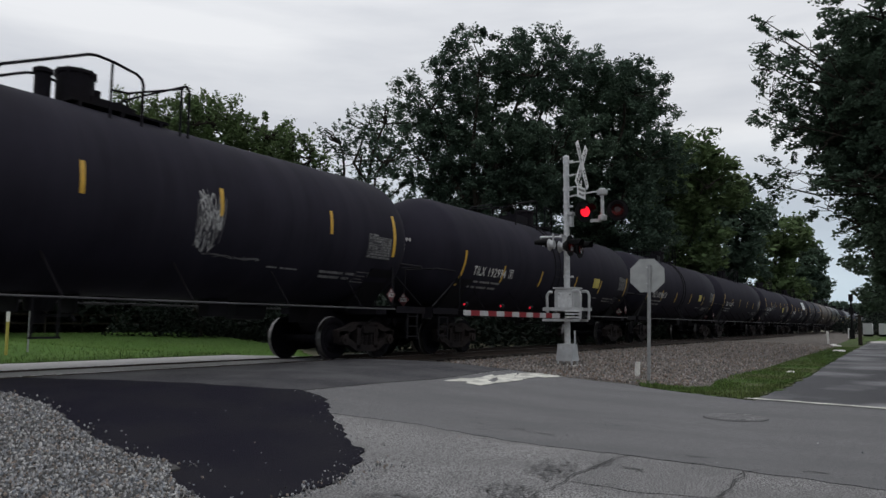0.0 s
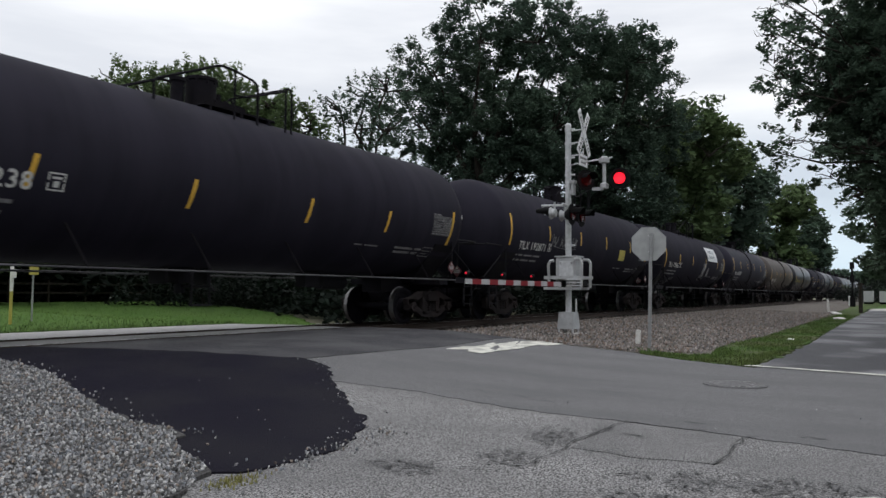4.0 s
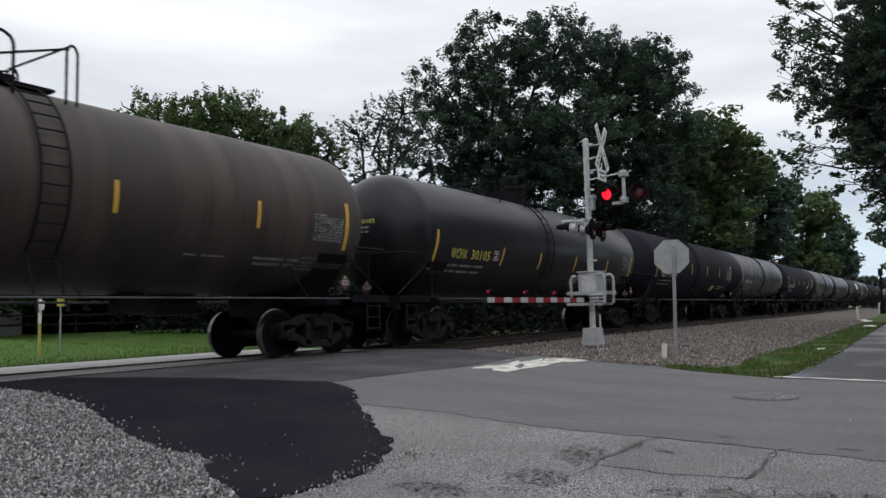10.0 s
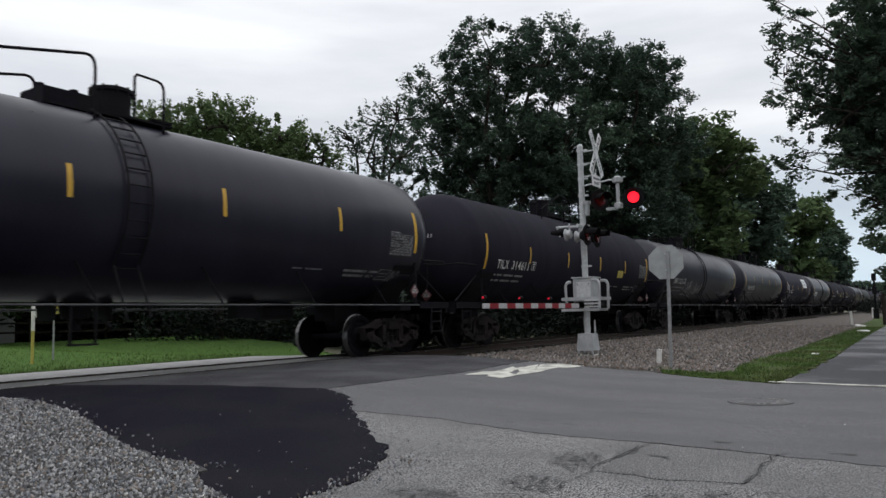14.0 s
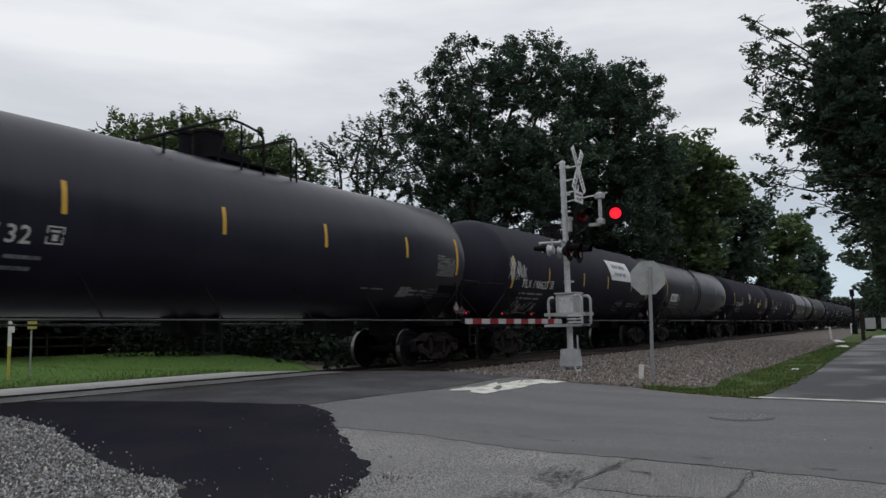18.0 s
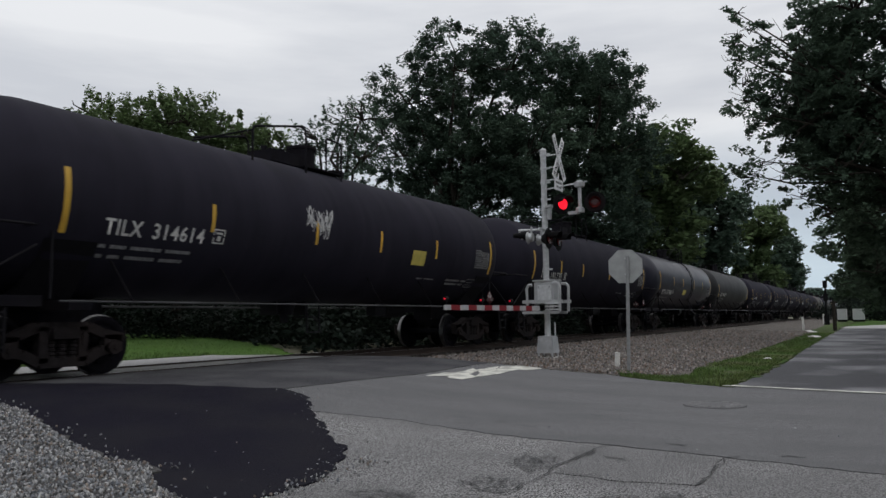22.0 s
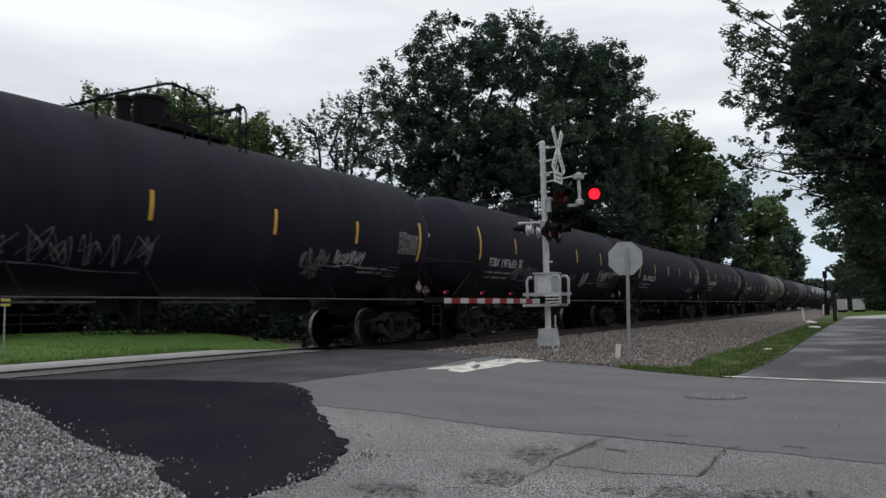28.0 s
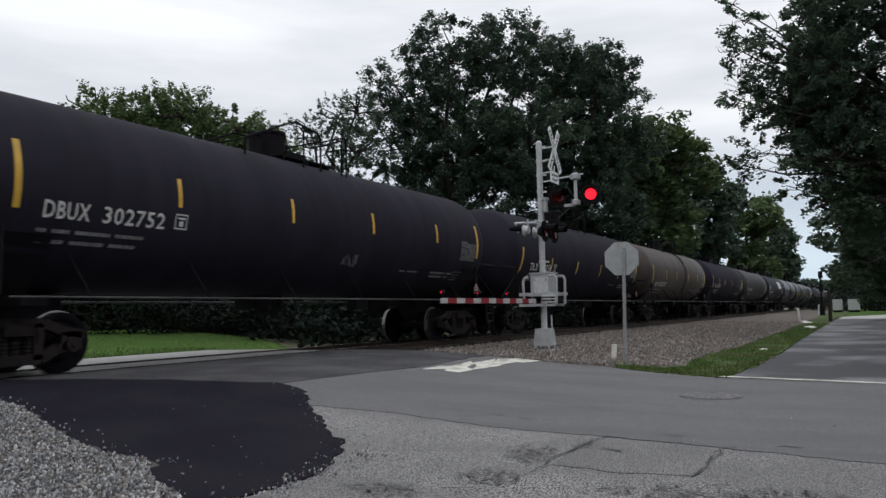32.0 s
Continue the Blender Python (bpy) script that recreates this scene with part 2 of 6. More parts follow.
M_TANK = {
    "black": tank_paint("satin_black_paint", (0.0205, 0.0192, 0.0282), 0.72, (0.0255, 0.0240, 0.0340), 0.6, 0.07),
    "navy": tank_paint("blue_black_paint", (0.0190, 0.0180, 0.0285), 0.60, (0.0235, 0.0222, 0.0335), 0.6, 0.11),
    "blue": tank_paint("polished_blue_black_paint", (0.0165, 0.0163, 0.0270), 0.33, (0.0205, 0.0202, 0.0315), 0.5, 0.27),
    "gloss": tank_paint("glossy_black_paint", (0.0130, 0.0125, 0.0165), 0.34, (0.0180, 0.0165, 0.0205), 0.6, 0.28),
    "brown": tank_paint("rust_filmed_black_paint", (0.046, 0.037, 0.033), 0.55, (0.072, 0.056, 0.048), 0.8, 0.3),
    "grey": tank_paint("dusty_grey_black_paint", (0.02, 0.02, 0.022), 0.55, (0.032, 0.032, 0.033), 0.8),
}
M_UNDER = material("grimy_black_steel", (0.0085, 0.0078, 0.0115), 0.85, 0.0, vary=0.4, scale=9, second=(0.012, 0.010, 0.011), spread=0.7, bump=0.2, spec=0.12)
M_TRIM = material("black_trim_steel", (0.0085, 0.0079, 0.0105), 0.75, vary=0.3, scale=9, spec=0.2)
M_TRUCK = material("dusty_cast_steel", (0.017, 0.0145, 0.0155), 0.9, 0.0, vary=0.45, scale=10, second=(0.030, 0.023, 0.022), spread=0.7, bump=0.3, spec=0.15)
M_WHEEL = material("worn_wheel_steel", (0.0065, 0.0058, 0.0085), 0.85, 0.0, vary=0.35, scale=10, spec=0.12)
M_TREAD = material("polished_tread", (0.16, 0.155, 0.155), 0.35, 1.0, vary=0.3)
M_HANDRAIL = material("worn_handrail_paint", (0.04, 0.04, 0.045), 0.55, vary=0.3, scale=3, second=(0.11, 0.11, 0.115), spread=0.7, scale2=0.8)
M_PANELGREY = material("faded_data_panel", (0.034, 0.034, 0.040), 0.65, vary=0.35, scale=9)
M_YELLOW = material("amber_reflective_tape", (0.6, 0.36, 0.042), 0.45, vary=0.12, scale=5)
M_TANPANEL = material("grimy_tan_panel", (0.30, 0.20, 0.10), 0.65, vary=0.3, scale=6)
M_YPANEL = material("faded_yellow_panel", (0.55, 0.46, 0.10), 0.6, vary=0.2, scale=5)
M_INK = material("white_stencil_paint", (0.62, 0.62, 0.60), 0.6, vary=0.15, scale=8)
M_INKGREY = material("worn_grey_stencil", (0.22, 0.22, 0.225), 0.65, vary=0.35, scale=14, sharp=0.12)
M_INKYELLOW = material("yellow_stencil_paint", (0.62, 0.55, 0.12), 0.6, vary=0.15, scale=8)
M_SPRAY = material("white_spray_paint", (0.42, 0.42, 0.42), 0.7, vary=0.35, scale=9)
M_SPRAYDIM = material("faded_spray_paint", (0.16, 0.16, 0.165), 0.7, vary=0.4, scale=9)
M_BANNER = material("white_vinyl", (0.72, 0.73, 0.74), 0.5, vary=0.06, scale=4)
M_BANNERINK = material("blue_grey_print", (0.09, 0.12, 0.17), 0.5, vary=0.1)
M_PLACARD = material("weathered_placard", (0.42, 0.40, 0.40), 0.6, vary=0.25, scale=12)
M_RED = material("red_placard", (0.42, 0.03, 0.03), 0.5, vary=0.1)
M_PLACARDRED = material("faded_red_placard", (0.095, 0.022, 0.026), 0.65, vary=0.35, scale=9)
M_GALV = material("galvanised_steel", (0.58, 0.59, 0.60), 0.5, 0.25, vary=0.15, scale=12)
M_SILVER = material("aluminium_paint", (0.47, 0.48, 0.49), 0.5, 0.3, vary=0.2, scale=8, second=(0.33, 0.33, 0.34), spread=0.6, scale2=4)
M_SIGNBACK = material("bare_sign_aluminium", (0.36, 0.37, 0.37), 0.6, 0.2, vary=0.12, scale=6)
M_CONCRETE = material("concrete", (0.45, 0.44, 0.42), 0.9, vary=0.2, scale=14, bump=0.3)
M_SIGBLACK = material("signal_black", (0.007, 0.007, 0.008), 0.75, vary=0.2, spec=0.15)
M_REDTAPE = material("red_reflective_tape", (0.23, 0.022, 0.03), 0.6, vary=0.12, spec=0.2)
M_WHITETAPE = material("white_reflective_tape", (0.44, 0.44, 0.45), 0.6, vary=0.12, spec=0.2)
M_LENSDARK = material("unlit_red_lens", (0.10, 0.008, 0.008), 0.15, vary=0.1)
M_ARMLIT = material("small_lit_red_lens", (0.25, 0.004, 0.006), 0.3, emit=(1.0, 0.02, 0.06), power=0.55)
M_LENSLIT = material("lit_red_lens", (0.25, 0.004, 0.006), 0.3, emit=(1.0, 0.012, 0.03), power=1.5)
M_POSTWHITE = material("white_post_paint", (0.70, 0.69, 0.66), 0.6, vary=0.12, scale=12)
M_POSTYELLOW = material("yellow_post_paint", (0.42, 0.36, 0.08), 0.6, vary=0.12, scale=12)
M_SIDING = material("pale_siding", (0.52, 0.53, 0.54), 0.7, vary=0.08, scale=8)
M_ROOF = material("grey_roofing", (0.14, 0.14, 0.15), 0.85, vary=0.2, scale=10)
M_GLASS = material("dark_window_glass", (0.02, 0.025, 0.03), 0.06, vary=0.1)


# ---- mesh helpers ----
def finish(bm, name, mat, smooth=False):
    me = bpy.data.meshes.new(name)
    bm.to_mesh(me)
    bm.free()
    for m in mat if isinstance(mat, (list, tuple)) else [mat]:
        me.materials.append(m)
    if smooth:
        me.shade_smooth()
    return me


def part(name, bm, mat, parent, label="", smooth=False):
    me = bm if isinstance(bm, bpy.types.Mesh) else finish(bm, name, mat, smooth)
    ob = new(name, me)
    ob.parent = parent
    return tagged(ob, label)


def box(bm, x, y, z, sx, sy, sz, rot=None):
    m = Matrix.Translation((x, y, z)) @ (rot.to_matrix().to_4x4() if rot else Matrix()) @ Matrix.Diagonal((sx, sy, sz, 1))
    return bmesh.ops.create_cube(bm, size=1, matrix=m)["verts"]


def bar(bm, a, b, w, h):
    """A square bar from a to b."""
    a, b = Vector(a), Vector(b)
    q = (b - a).to_track_quat("X", "Z")
    m = Matrix.Translation((a + b) / 2) @ q.to_matrix().to_4x4() @ Matrix.Diagonal(((b - a).length, w, h, 1))
    return bmesh.ops.create_cube(bm, size=1, matrix=m)["verts"]


def rod(bm, a, b, r, r2=None, seg=10):
    a, b = Vector(a), Vector(b)
    q = (b - a).to_track_quat("Z", "Y")
    m = Matrix.Translation((a + b) / 2) @ q.to_matrix().to_4x4()
    return bmesh.ops.create_cone(bm, cap_ends=True, segments=seg, radius1=r, radius2=r if r2 is None else r2, depth=(b - a).length, matrix=m)["verts"]


def pipe(bm, pts, r, seg=6):
    for a, b in zip(pts, pts[1:]):
        rod(bm, a, b, r, seg=seg)


def lathe(bm, profile, seg, axis="X"):
    """Turns a profile of (along, radius) round an axis."""
    rings = []
    for u, r in profile:
        ring = []
        for k in range(seg):
            a = 2 * math.pi * k / seg
            c, s = r * math.cos(a), r * math.sin(a)
            ring.append(bm.verts.new((u, c, s) if axis == "X" else (c, u, s) if axis == "Y" else (c, s, u)))
        rings.append(ring)
    for p, q in zip(rings, rings[1:]):
        for k in range(seg):
            bm.faces.new((p[k], p[(k + 1) % seg], q[(k + 1) % seg], q[k]))
    return rings


# ---- ground ----
def ease(a, b, v):
    u = min(1.0, max(0.0, (v - a) / (b - a)))
    return u * u * (3 - 2 * u)


def rise(x, y):
    """The lawn climbs gently towards the house."""
    return 0.52 * ease(18, 41, y) * (1 - ease(4, 9, x - 18 - 0.55 * (y - 18)))


def level(x, y):
    """Height of the finished surface: a road that humps up to the crossing, ballast shoulders to both sides of it."""
    road = -0.42 + 0.40 * ease(3.5, 11.2, y) - 0.078 * ease(8.3, 11.3, y) - 0.04 * ease(13.4, 17.0, y)
    side = -0.47 + 0.15 * ease(3.6, 9.6, y) + 0.10 * ease(9.4, 10.8, y) - 0.20 * ease(13.6, 15.6, y) - 0.078 * ease(9.4, 10.8, y)
    out = max(ease(14.7, 16.8, x), 1 - ease(-1.5, 1.0, x))
    return road * (1 - out) + side * out + rise(x, y) - 0.5 * ease(60, 400, abs(y))


def sheet(name, outline, mat, lift, cell=0.5, skirt=0.05, rough=0.0, seed=1):
    """A sheet cut to an outline that lies on the surface, with a thin edge."""
    rng = random.Random(seed)
    pts = []
    for (ax, ay), (bx, by) in zip(outline, outline[1:] + outline[:1]):
        d = math.hypot(bx - ax, by - ay)
        k = max(1, int(d / (0.12 if d < 3 else 0.3))) if rough else 1
        for i in range(k):
            f = i / k
            j = (rng.random() - 0.5) * 2 * rough if i else 0
            pts.append((ax + (bx - ax) * f - (by - ay) / d * j, ay + (by - ay) * f + (bx - ax) / d * j))
    bm = bmesh.new()
    bm.faces.new([bm.verts.new((x, y, 0)) for x, y in pts])
    xs, ys = [p[0] for p in pts], [p[1] for p in pts]
    for axis, lo, hi in ((0, min(xs), max(xs)), (1, min(ys), max(ys))):
        n = int((hi - lo) / cell)
        for i in range(1, n + 1):
            at = [0, 0, 0]
            at[axis] = lo + (hi - lo) * i / (n + 1)
            no = [0, 0, 0]
            no[axis] = 1
            bmesh.ops.bisect_plane(bm, geom=bm.verts[:] + bm.edges[:] + bm.faces[:], plane_co=at, plane_no=no)
    for v in bm.verts:
        v.co.z = level(v.co.x, v.co.y) + lift
    rim = [e for e in bm.edges if e.is_boundary]
    if skirt:
        ext = bmesh.ops.extrude_edge_only(bm, edges=rim)["geom"]
        for v in ext:
            if isinstance(v, bmesh.types.BMVert):
                v.co.z -= skirt
    bmesh.ops.recalc_face_normals(bm, faces=bm.faces[:])
    up = sum(f.normal.z * f.calc_area() for f in bm.faces)
    if up < 0:
        bmesh.ops.reverse_faces(bm, faces=bm.faces[:])
    return new(name, finish(bm, name, mat))


def steps(*runs):
    out = []
    for a, b, d in runs:
        n = max(1, round((b - a) / d))
        out += [a + (b - a) * i / n for i in range(n)]
    return out + [runs[-1][1]]


gx = steps((-1500, -200, 200), (-200, -30, 17), (-30, -6, 2), (-6, 30, 0.6), (30, 130, 3), (130, 600, 30), (600, 3000, 300))
gy = steps((-1500, -200, 200), (-200, -30, 17), (-30, -6, 2), (-6, 20, 0.5), (20, 60, 2.5), (60, 300, 24), (300, 2500, 300))
bm = bmesh.new()
grid = [[bm.verts.new((x, y, level(x, y) - 0.05)) for y in gy] for x in gx]
for i in range(len(gx) - 1):
    for j in range(len(gy) - 1):
        bm.faces.new((grid[i][j], grid[i + 1][j], grid[i + 1][j + 1], grid[i][j + 1]))
tagged(new("ground", finish(bm, "ground", M_SOIL)), "bare brown soil with thin weeds under the roadside", "ground", kind="structure")

TOE = [(16.1, 9.2), (15.25, 7.8), (15.0, 6.4), (14.95, 4.8), (13.7, 2.9), (13.3, 2.2)]
road = sheet("road", [(-9, -9), (13.3, -9)] + TOE[::-1] + [(15.6, 10.9), (3.0, 10.9), (2.2, 3.6), (-9, 3.6)], M_OLD, 0.0, 0.5)
tagged(road, "old light grey asphalt road, rough and cracked, rising to the crossing", "road", kind="structure")
SEAM = [(8.35, 7.45), (7.25, 6.2), (7.48, 4.9), (7.05, 3.03), (7.0, 2.3), (6.82, 1.2), (6.62, 0.27), (6.3, -8.9)]
tagged(sheet("road_overlay", [(13.25, -8.9)] + [(x - 0.06, y) for x, y in TOE[::-1][:-1]] + [(15.3, 7.45), (11.9, 7.25), (10.3, 7.4)] + SEAM, M_NEW, 0.008, 0.5, 0.02, rough=0.03),
       "smoother dark grey asphalt overlay across the junction", "road", kind="structure")
tagged(sheet("crossing_surface", [(8.4, 7.5), (10.3, 7.42), (11.9, 7.28), (15.2, 7.5), (16.0, 9.2), (15.6, 11.3), (4.2, 11.3), (4.4, 9.0)], M_CROSSING, 0.012, 0.5, 0.02, rough=0.03, seed=3),
       "dark asphalt ramp laid up to the rails", "road", kind="structure")
tagged(sheet("crossing_infill", [(15.6, 11.52), (15.6, 12.78), (3.6, 12.78), (3.6, 11.52)], M_PANELS, -0.004, 0.5), "worn concrete panels between the rails of the crossing", "road", kind="structure")
tagged(sheet("far_approach", [(15.6, 12.98), (15.6, 15.6), (-20, 15.6), (-20, 12.98)], M_PALE, 0.004, 0.6, rough=0.04), "pale worn concrete and gravel strip beyond the rails", "pavement", kind="structure")
GRAVEL = [(5.0, 10.9), (5.02, 8.85), (4.84, 7.86), (4.5, 6.9), (4.26, 6.22), (4.1, 5.6), (4.16, 5.1), (3.74, 4.5), (3.54, 4.0), (3.1, 3.66), (2.0, 3.3), (0, 3.2), (-9, 3.2), (-9, 10.9)]
tagged(sheet("black_patch", [(8.4, 7.5), (8.1, 6.8), (7.2, 5.95), (6.6, 5.3), (6.11, 4.83), (5.7, 4.3), (5.17, 4.0), (4.7, 3.75), (4.37, 3.67), (3.6, 3.75), (3.0, 4.4), (3.2, 6), (3.6, 8),
                             (3.6, 11.25), (6.5, 11.25), (6.8, 10.2), (7.2, 9.3), (7.7, 8.4)], M_BLACK, 0.016, 0.5, 0.02, rough=0.04, seed=5),
       "fresh jet-black asphalt patch beside the crossing", "road", kind="structure")
tagged(sheet("gravel_bed", GRAVEL, M_GRAVEL, 0.03, 0.5, rough=0.08, seed=6), "bed of loose grey crushed stone", "gravel", kind="structure")
tagged(sheet("street", [(13.28, 2.15), (20.7, 2.15), (33, 2.35), (56, 2.6), (78, 3.0), (78, -4.3), (20, -4.3), (13.24, -8.0)], M_STREET, 0.004, 3.0, rough=0.05),
       "damp grey asphalt street with painted-in reflections, running beside the railway", "road", kind="structure")
tagged(sheet("grass_verge", [(13.4, 2.2), (20.7, 2.25), (33, 2.4), (56, 2.65), (400, 3.0), (400, 6), (95, 5.1), (58.6, 4.2), (36.2, 3.7), (23.5, 3.5), (20.3, 3.7), (17.8, 3.62), (16.2, 3.4), (15.1, 3.55), (15.3, 4.1), (16.6, 4.9), (15.9, 4.95), (14.98, 4.5), (13.75, 2.95)], M_VERGE, 0.012, 0.8, rough=0.14),
       "strip of short green grass beside the street", "grass", kind="structure")
tagged(sheet("ballast_bed", [(15.0, 4.6), (15.9, 4.9), (16.5, 4.8), (15.2, 4.05), (15.0, 3.5), (16.2, 3.35), (17.8, 3.57), (20.3, 3.65), (23.5, 3.45), (36.2, 3.65), (58.6, 4.15), (95, 5.0), (400, 5.9), (400, 14.8), (15.7, 14.8), (15.75, 10.9), (16.15, 9.2), (15.3, 7.8), (15.05, 6.4)], M_BALLAST, 0.008, 0.9, rough=0.05),
       "grey-brown railway ballast shoulder sloping to the verge", "gravel", kind="structure")
tagged(sheet("ballast_bed", [(3.5, 11.0), (3.5, 14.8), (-60, 14.8), (-60, 11.0)], M_BALLAST, 0.002, 0.9), "grey-brown railway ballast under the track", "gravel", kind="structure")
tagged(sheet("lawn", [(-40, 15.6), (18.4, 15.7), (21.0, 18), (27.5, 25.5), (33.5, 41), (-40, 43)], M_GRASS, 0.02, 1.0, rough=0.2),
       "mown bright green lawn beyond the tracks", "grass", kind="structure")

tagged(sheet("street_end", [(78, 3.0), (70, 2.95), (66, -4.3), (84, -9), (92, -2)], M_PALE, 0.012, 3.0, rough=0.1), "pale gravelled end of the street", "road", kind="structure")
tagged(sheet("far_grass", [(78.3, 3.1), (92, -2), (84, -9), (300, -9), (300, 3.2)], M_GRASS, 0.004, 6.0, rough=0.2), "rough green grass beyond the end of the street", "grass", kind="structure")

# painted lines
for k, piece in enumerate(([(11.63, 7.0), (12.29, 7.05), (12.5, 6.9), (11.94, 6.79)], [(11.73, 6.64), (12.38, 6.88), (13.45, 7.03), (13.14, 6.8), (12.55, 6.67), (12.33, 6.41), (11.72, 6.36)],
                           [(13.33, 6.89), (14.33, 6.93), (13.56, 6.63), (12.93, 6.62)], [(12.34, 6.41), (12.96, 6.6), (13.67, 6.55), (13.34, 6.34), (12.6, 6.33)],
                           [(13.68, 6.66), (14.41, 6.88), (14.7, 6.79), (14.2, 6.43), (13.58, 6.39)], [(14.26, 6.51), (14.7, 6.80), (14.98, 6.7), (14.98, 6.22), (14.26, 6.27)])):
    mx, my = sum(p[0] for p in piece) / len(piece), sum(p[1] for p in piece) / len(piece)
    piece = [(mx + (x - mx) * 1.1, my + (y - my) * 1.14) for x, y in piece]
    tagged(sheet("stop_line", piece, M_WHITE, 0.02, 0.4, 0.004, rough=0.02, seed=k), "worn flake of the white stop line before the rails", "road marking", "flakes of the stop line", "structure")
tagged(sheet("street_line", [(13.42, 2.35), (13.0, 0.45), (12.6, -1.6), (12.78, -1.65), (13.17, 0.42), (13.55, 2.28)], M_WHITE, 0.022, 0.4, 0.004, rough=0.015),
       "white line painted across the mouth of the street", "road marking", kind="structure")
tagged(sheet("corner_line", [(4.98, 0.42), (5.16, 0.2), (5.35, -1.6), (4.6, -1.7), (4.45, 0.3), (4.6, 0.48)], M_WHITE, 0.02, 0.4, 0.004, rough=0.015),
       "broad white line painted on the near road", "road marking", kind="structure")


def crack(points, width, seed):
    rng = random.Random(seed)
    left, right = [], []
    for (ax, ay), (bx, by) in zip(points, points[1:]):
        d = math.hypot(bx - ax, by - ay)
        k = max(2, int(d / 0.12))
        for i in range(k):
            f = i / k
            j = rng.gauss(0, 0.02)
            w = width * rng.uniform(0.4, 1.2)
            nx, ny = -(by - ay) / d, (bx - ax) / d
            px, py = ax + (bx - ax) * f + nx * j, ay + (by - ay) * f + ny * j
            left.append((px + nx * w, py + ny * w))
            right.append((px - nx * w, py - ny * w))
    bm = bmesh.new()
    a = [bm.verts.new((x, y, level(x, y) + 0.0145)) for x, y in left]
    b = [bm.verts.new((x, y, level(x, y) + 0.0145)) for x, y in right]
    for i in range(len(a) - 1):
        bm.faces.new((a[i], b[i], b[i + 1], a[i + 1]))
    tagged(new("road_crack", finish(bm, "road_crack", M_CRACK)), "dark crack running through the old asphalt", "crack", group="road cracks", kind="structure")


crack([(6.99, 2.27), (6.06, 2.3), (5.71, 2.36), (5.53, 2.27), (5.23, 2.28), (4.78, 2.27), (4.59, 2.52), (4.42, 2.73)], 0.010, 1)
crack([(5.6, 2.23), (5.57, 1.94), (5.51, 1.67), (5.59, 1.41)], 0.005, 2)
crack([(5.51, 1.35), (5.62, 1.16), (6.12, 1.17), (6.73, 1.18), (7.01, 0.97)], 0.009, 4)
crack([(6.99, 2.27), (6.91, 1.88), (6.87, 1.53), (6.73, 1.18)], 0.006, 3)
crack([(4.72, 2.04), (4.72, 1.8)], 0.006, 6)
crack([(4.7, 1.47), (4.7, 1.29)], 0.005, 9)
crack([(6.25, 1.94), (6.27, 1.69)], 0.006, 10)
crack([(4.3, 1.84), (4.44, 1.45)], 0.006, 11)
crack([(8.4, 7.46), (10.3, 7.4), (11.9, 7.26), (13.0, 7.3)], 0.009, 5)
crack([(4.42, 2.73), (4.3, 3.1), (4.4, 3.45)], 0.006, 7)
tagged(sheet("asphalt_patch", [(6.95, 2.25), (6.06, 2.27), (5.6, 2.25), (5.57, 1.94), (5.51, 1.67), (5.59, 1.41), (5.62, 1.18), (6.7, 1.2), (6.86, 1.53), (6.9, 1.88)], M_PATCH, 0.006, 0.4, 0.006, rough=0.02), "slightly darker repair in the old asphalt", "road", kind="structure")


def stain(x, y, rx, ry, turn, seed):
    """A worn dark spot: many small open-textured flecks, thinning out towards its rim."""
    rng = random.Random(seed)
    bm = bmesh.new()
    for k in range(int(700 * rx * ry * 4)):
        q, a = rng.random() ** 0.5 * rng.uniform(0.8, 1.15), rng.uniform(0, 6.28)
        u, v = q * rx * math.cos(a), q * ry * math.sin(a)
        px, py = x + u * math.cos(turn) - v * math.sin(turn), y + u * math.sin(turn) + v * math.cos(turn)
        r = rng.uniform(0.008, 0.022)
        bm.faces.new([bm.verts.new((px + r * rng.uniform(0.5, 1.2) * math.cos(b), py + r * rng.uniform(0.5, 1.2) * math.sin(b), level(px, py) + 0.0125)) for b in (0, 1.3, 2.5, 3.8, 5.1)])
    tagged(new("road_stain", finish(bm, "road_stain", M_WORN)), "dark worn spot of open-textured asphalt", "stain", group="worn spots in the road", kind="structure")


for k, (x, y, rx, ry, turn) in enumerate(((5.0, 2.5, 0.3, 0.22, 0.5), (5.95, 2.55, 0.45, 0.2, 0.3), (4.99, 1.55, 0.1, 0.16, 0), (5.0, 1.18, 0.32, 0.18, 0.2), (5.15, 0.55, 0.3, 0.5, 0.3), (4.45, 1.3, 0.14, 0.4, 0.1), (6.93, 1.6, 0.09, 0.06, 0),
                                          (5.42, 0.94, 0.05, 0.06, 0), (6.4, 2.3, 0.3, 0.08, 0), (4.35, 3.0, 0.2, 0.3, 0))):
    stain(x, y, rx, ry, turn, 60 + k)
for k, (x, y) in enumerate(((7.6, 4.0), (7.9, 3.7), (8.0, 4.3), (7.7, 3.3), (7.2, 1.6), (7.0, 0.6), (8.9, 2.9), (6.3, 1.9))):
    crack([(x, y), (x + 0.05, y + 0.12), (x + 0.02, y + 0.26)], 0.014, 30 + k)

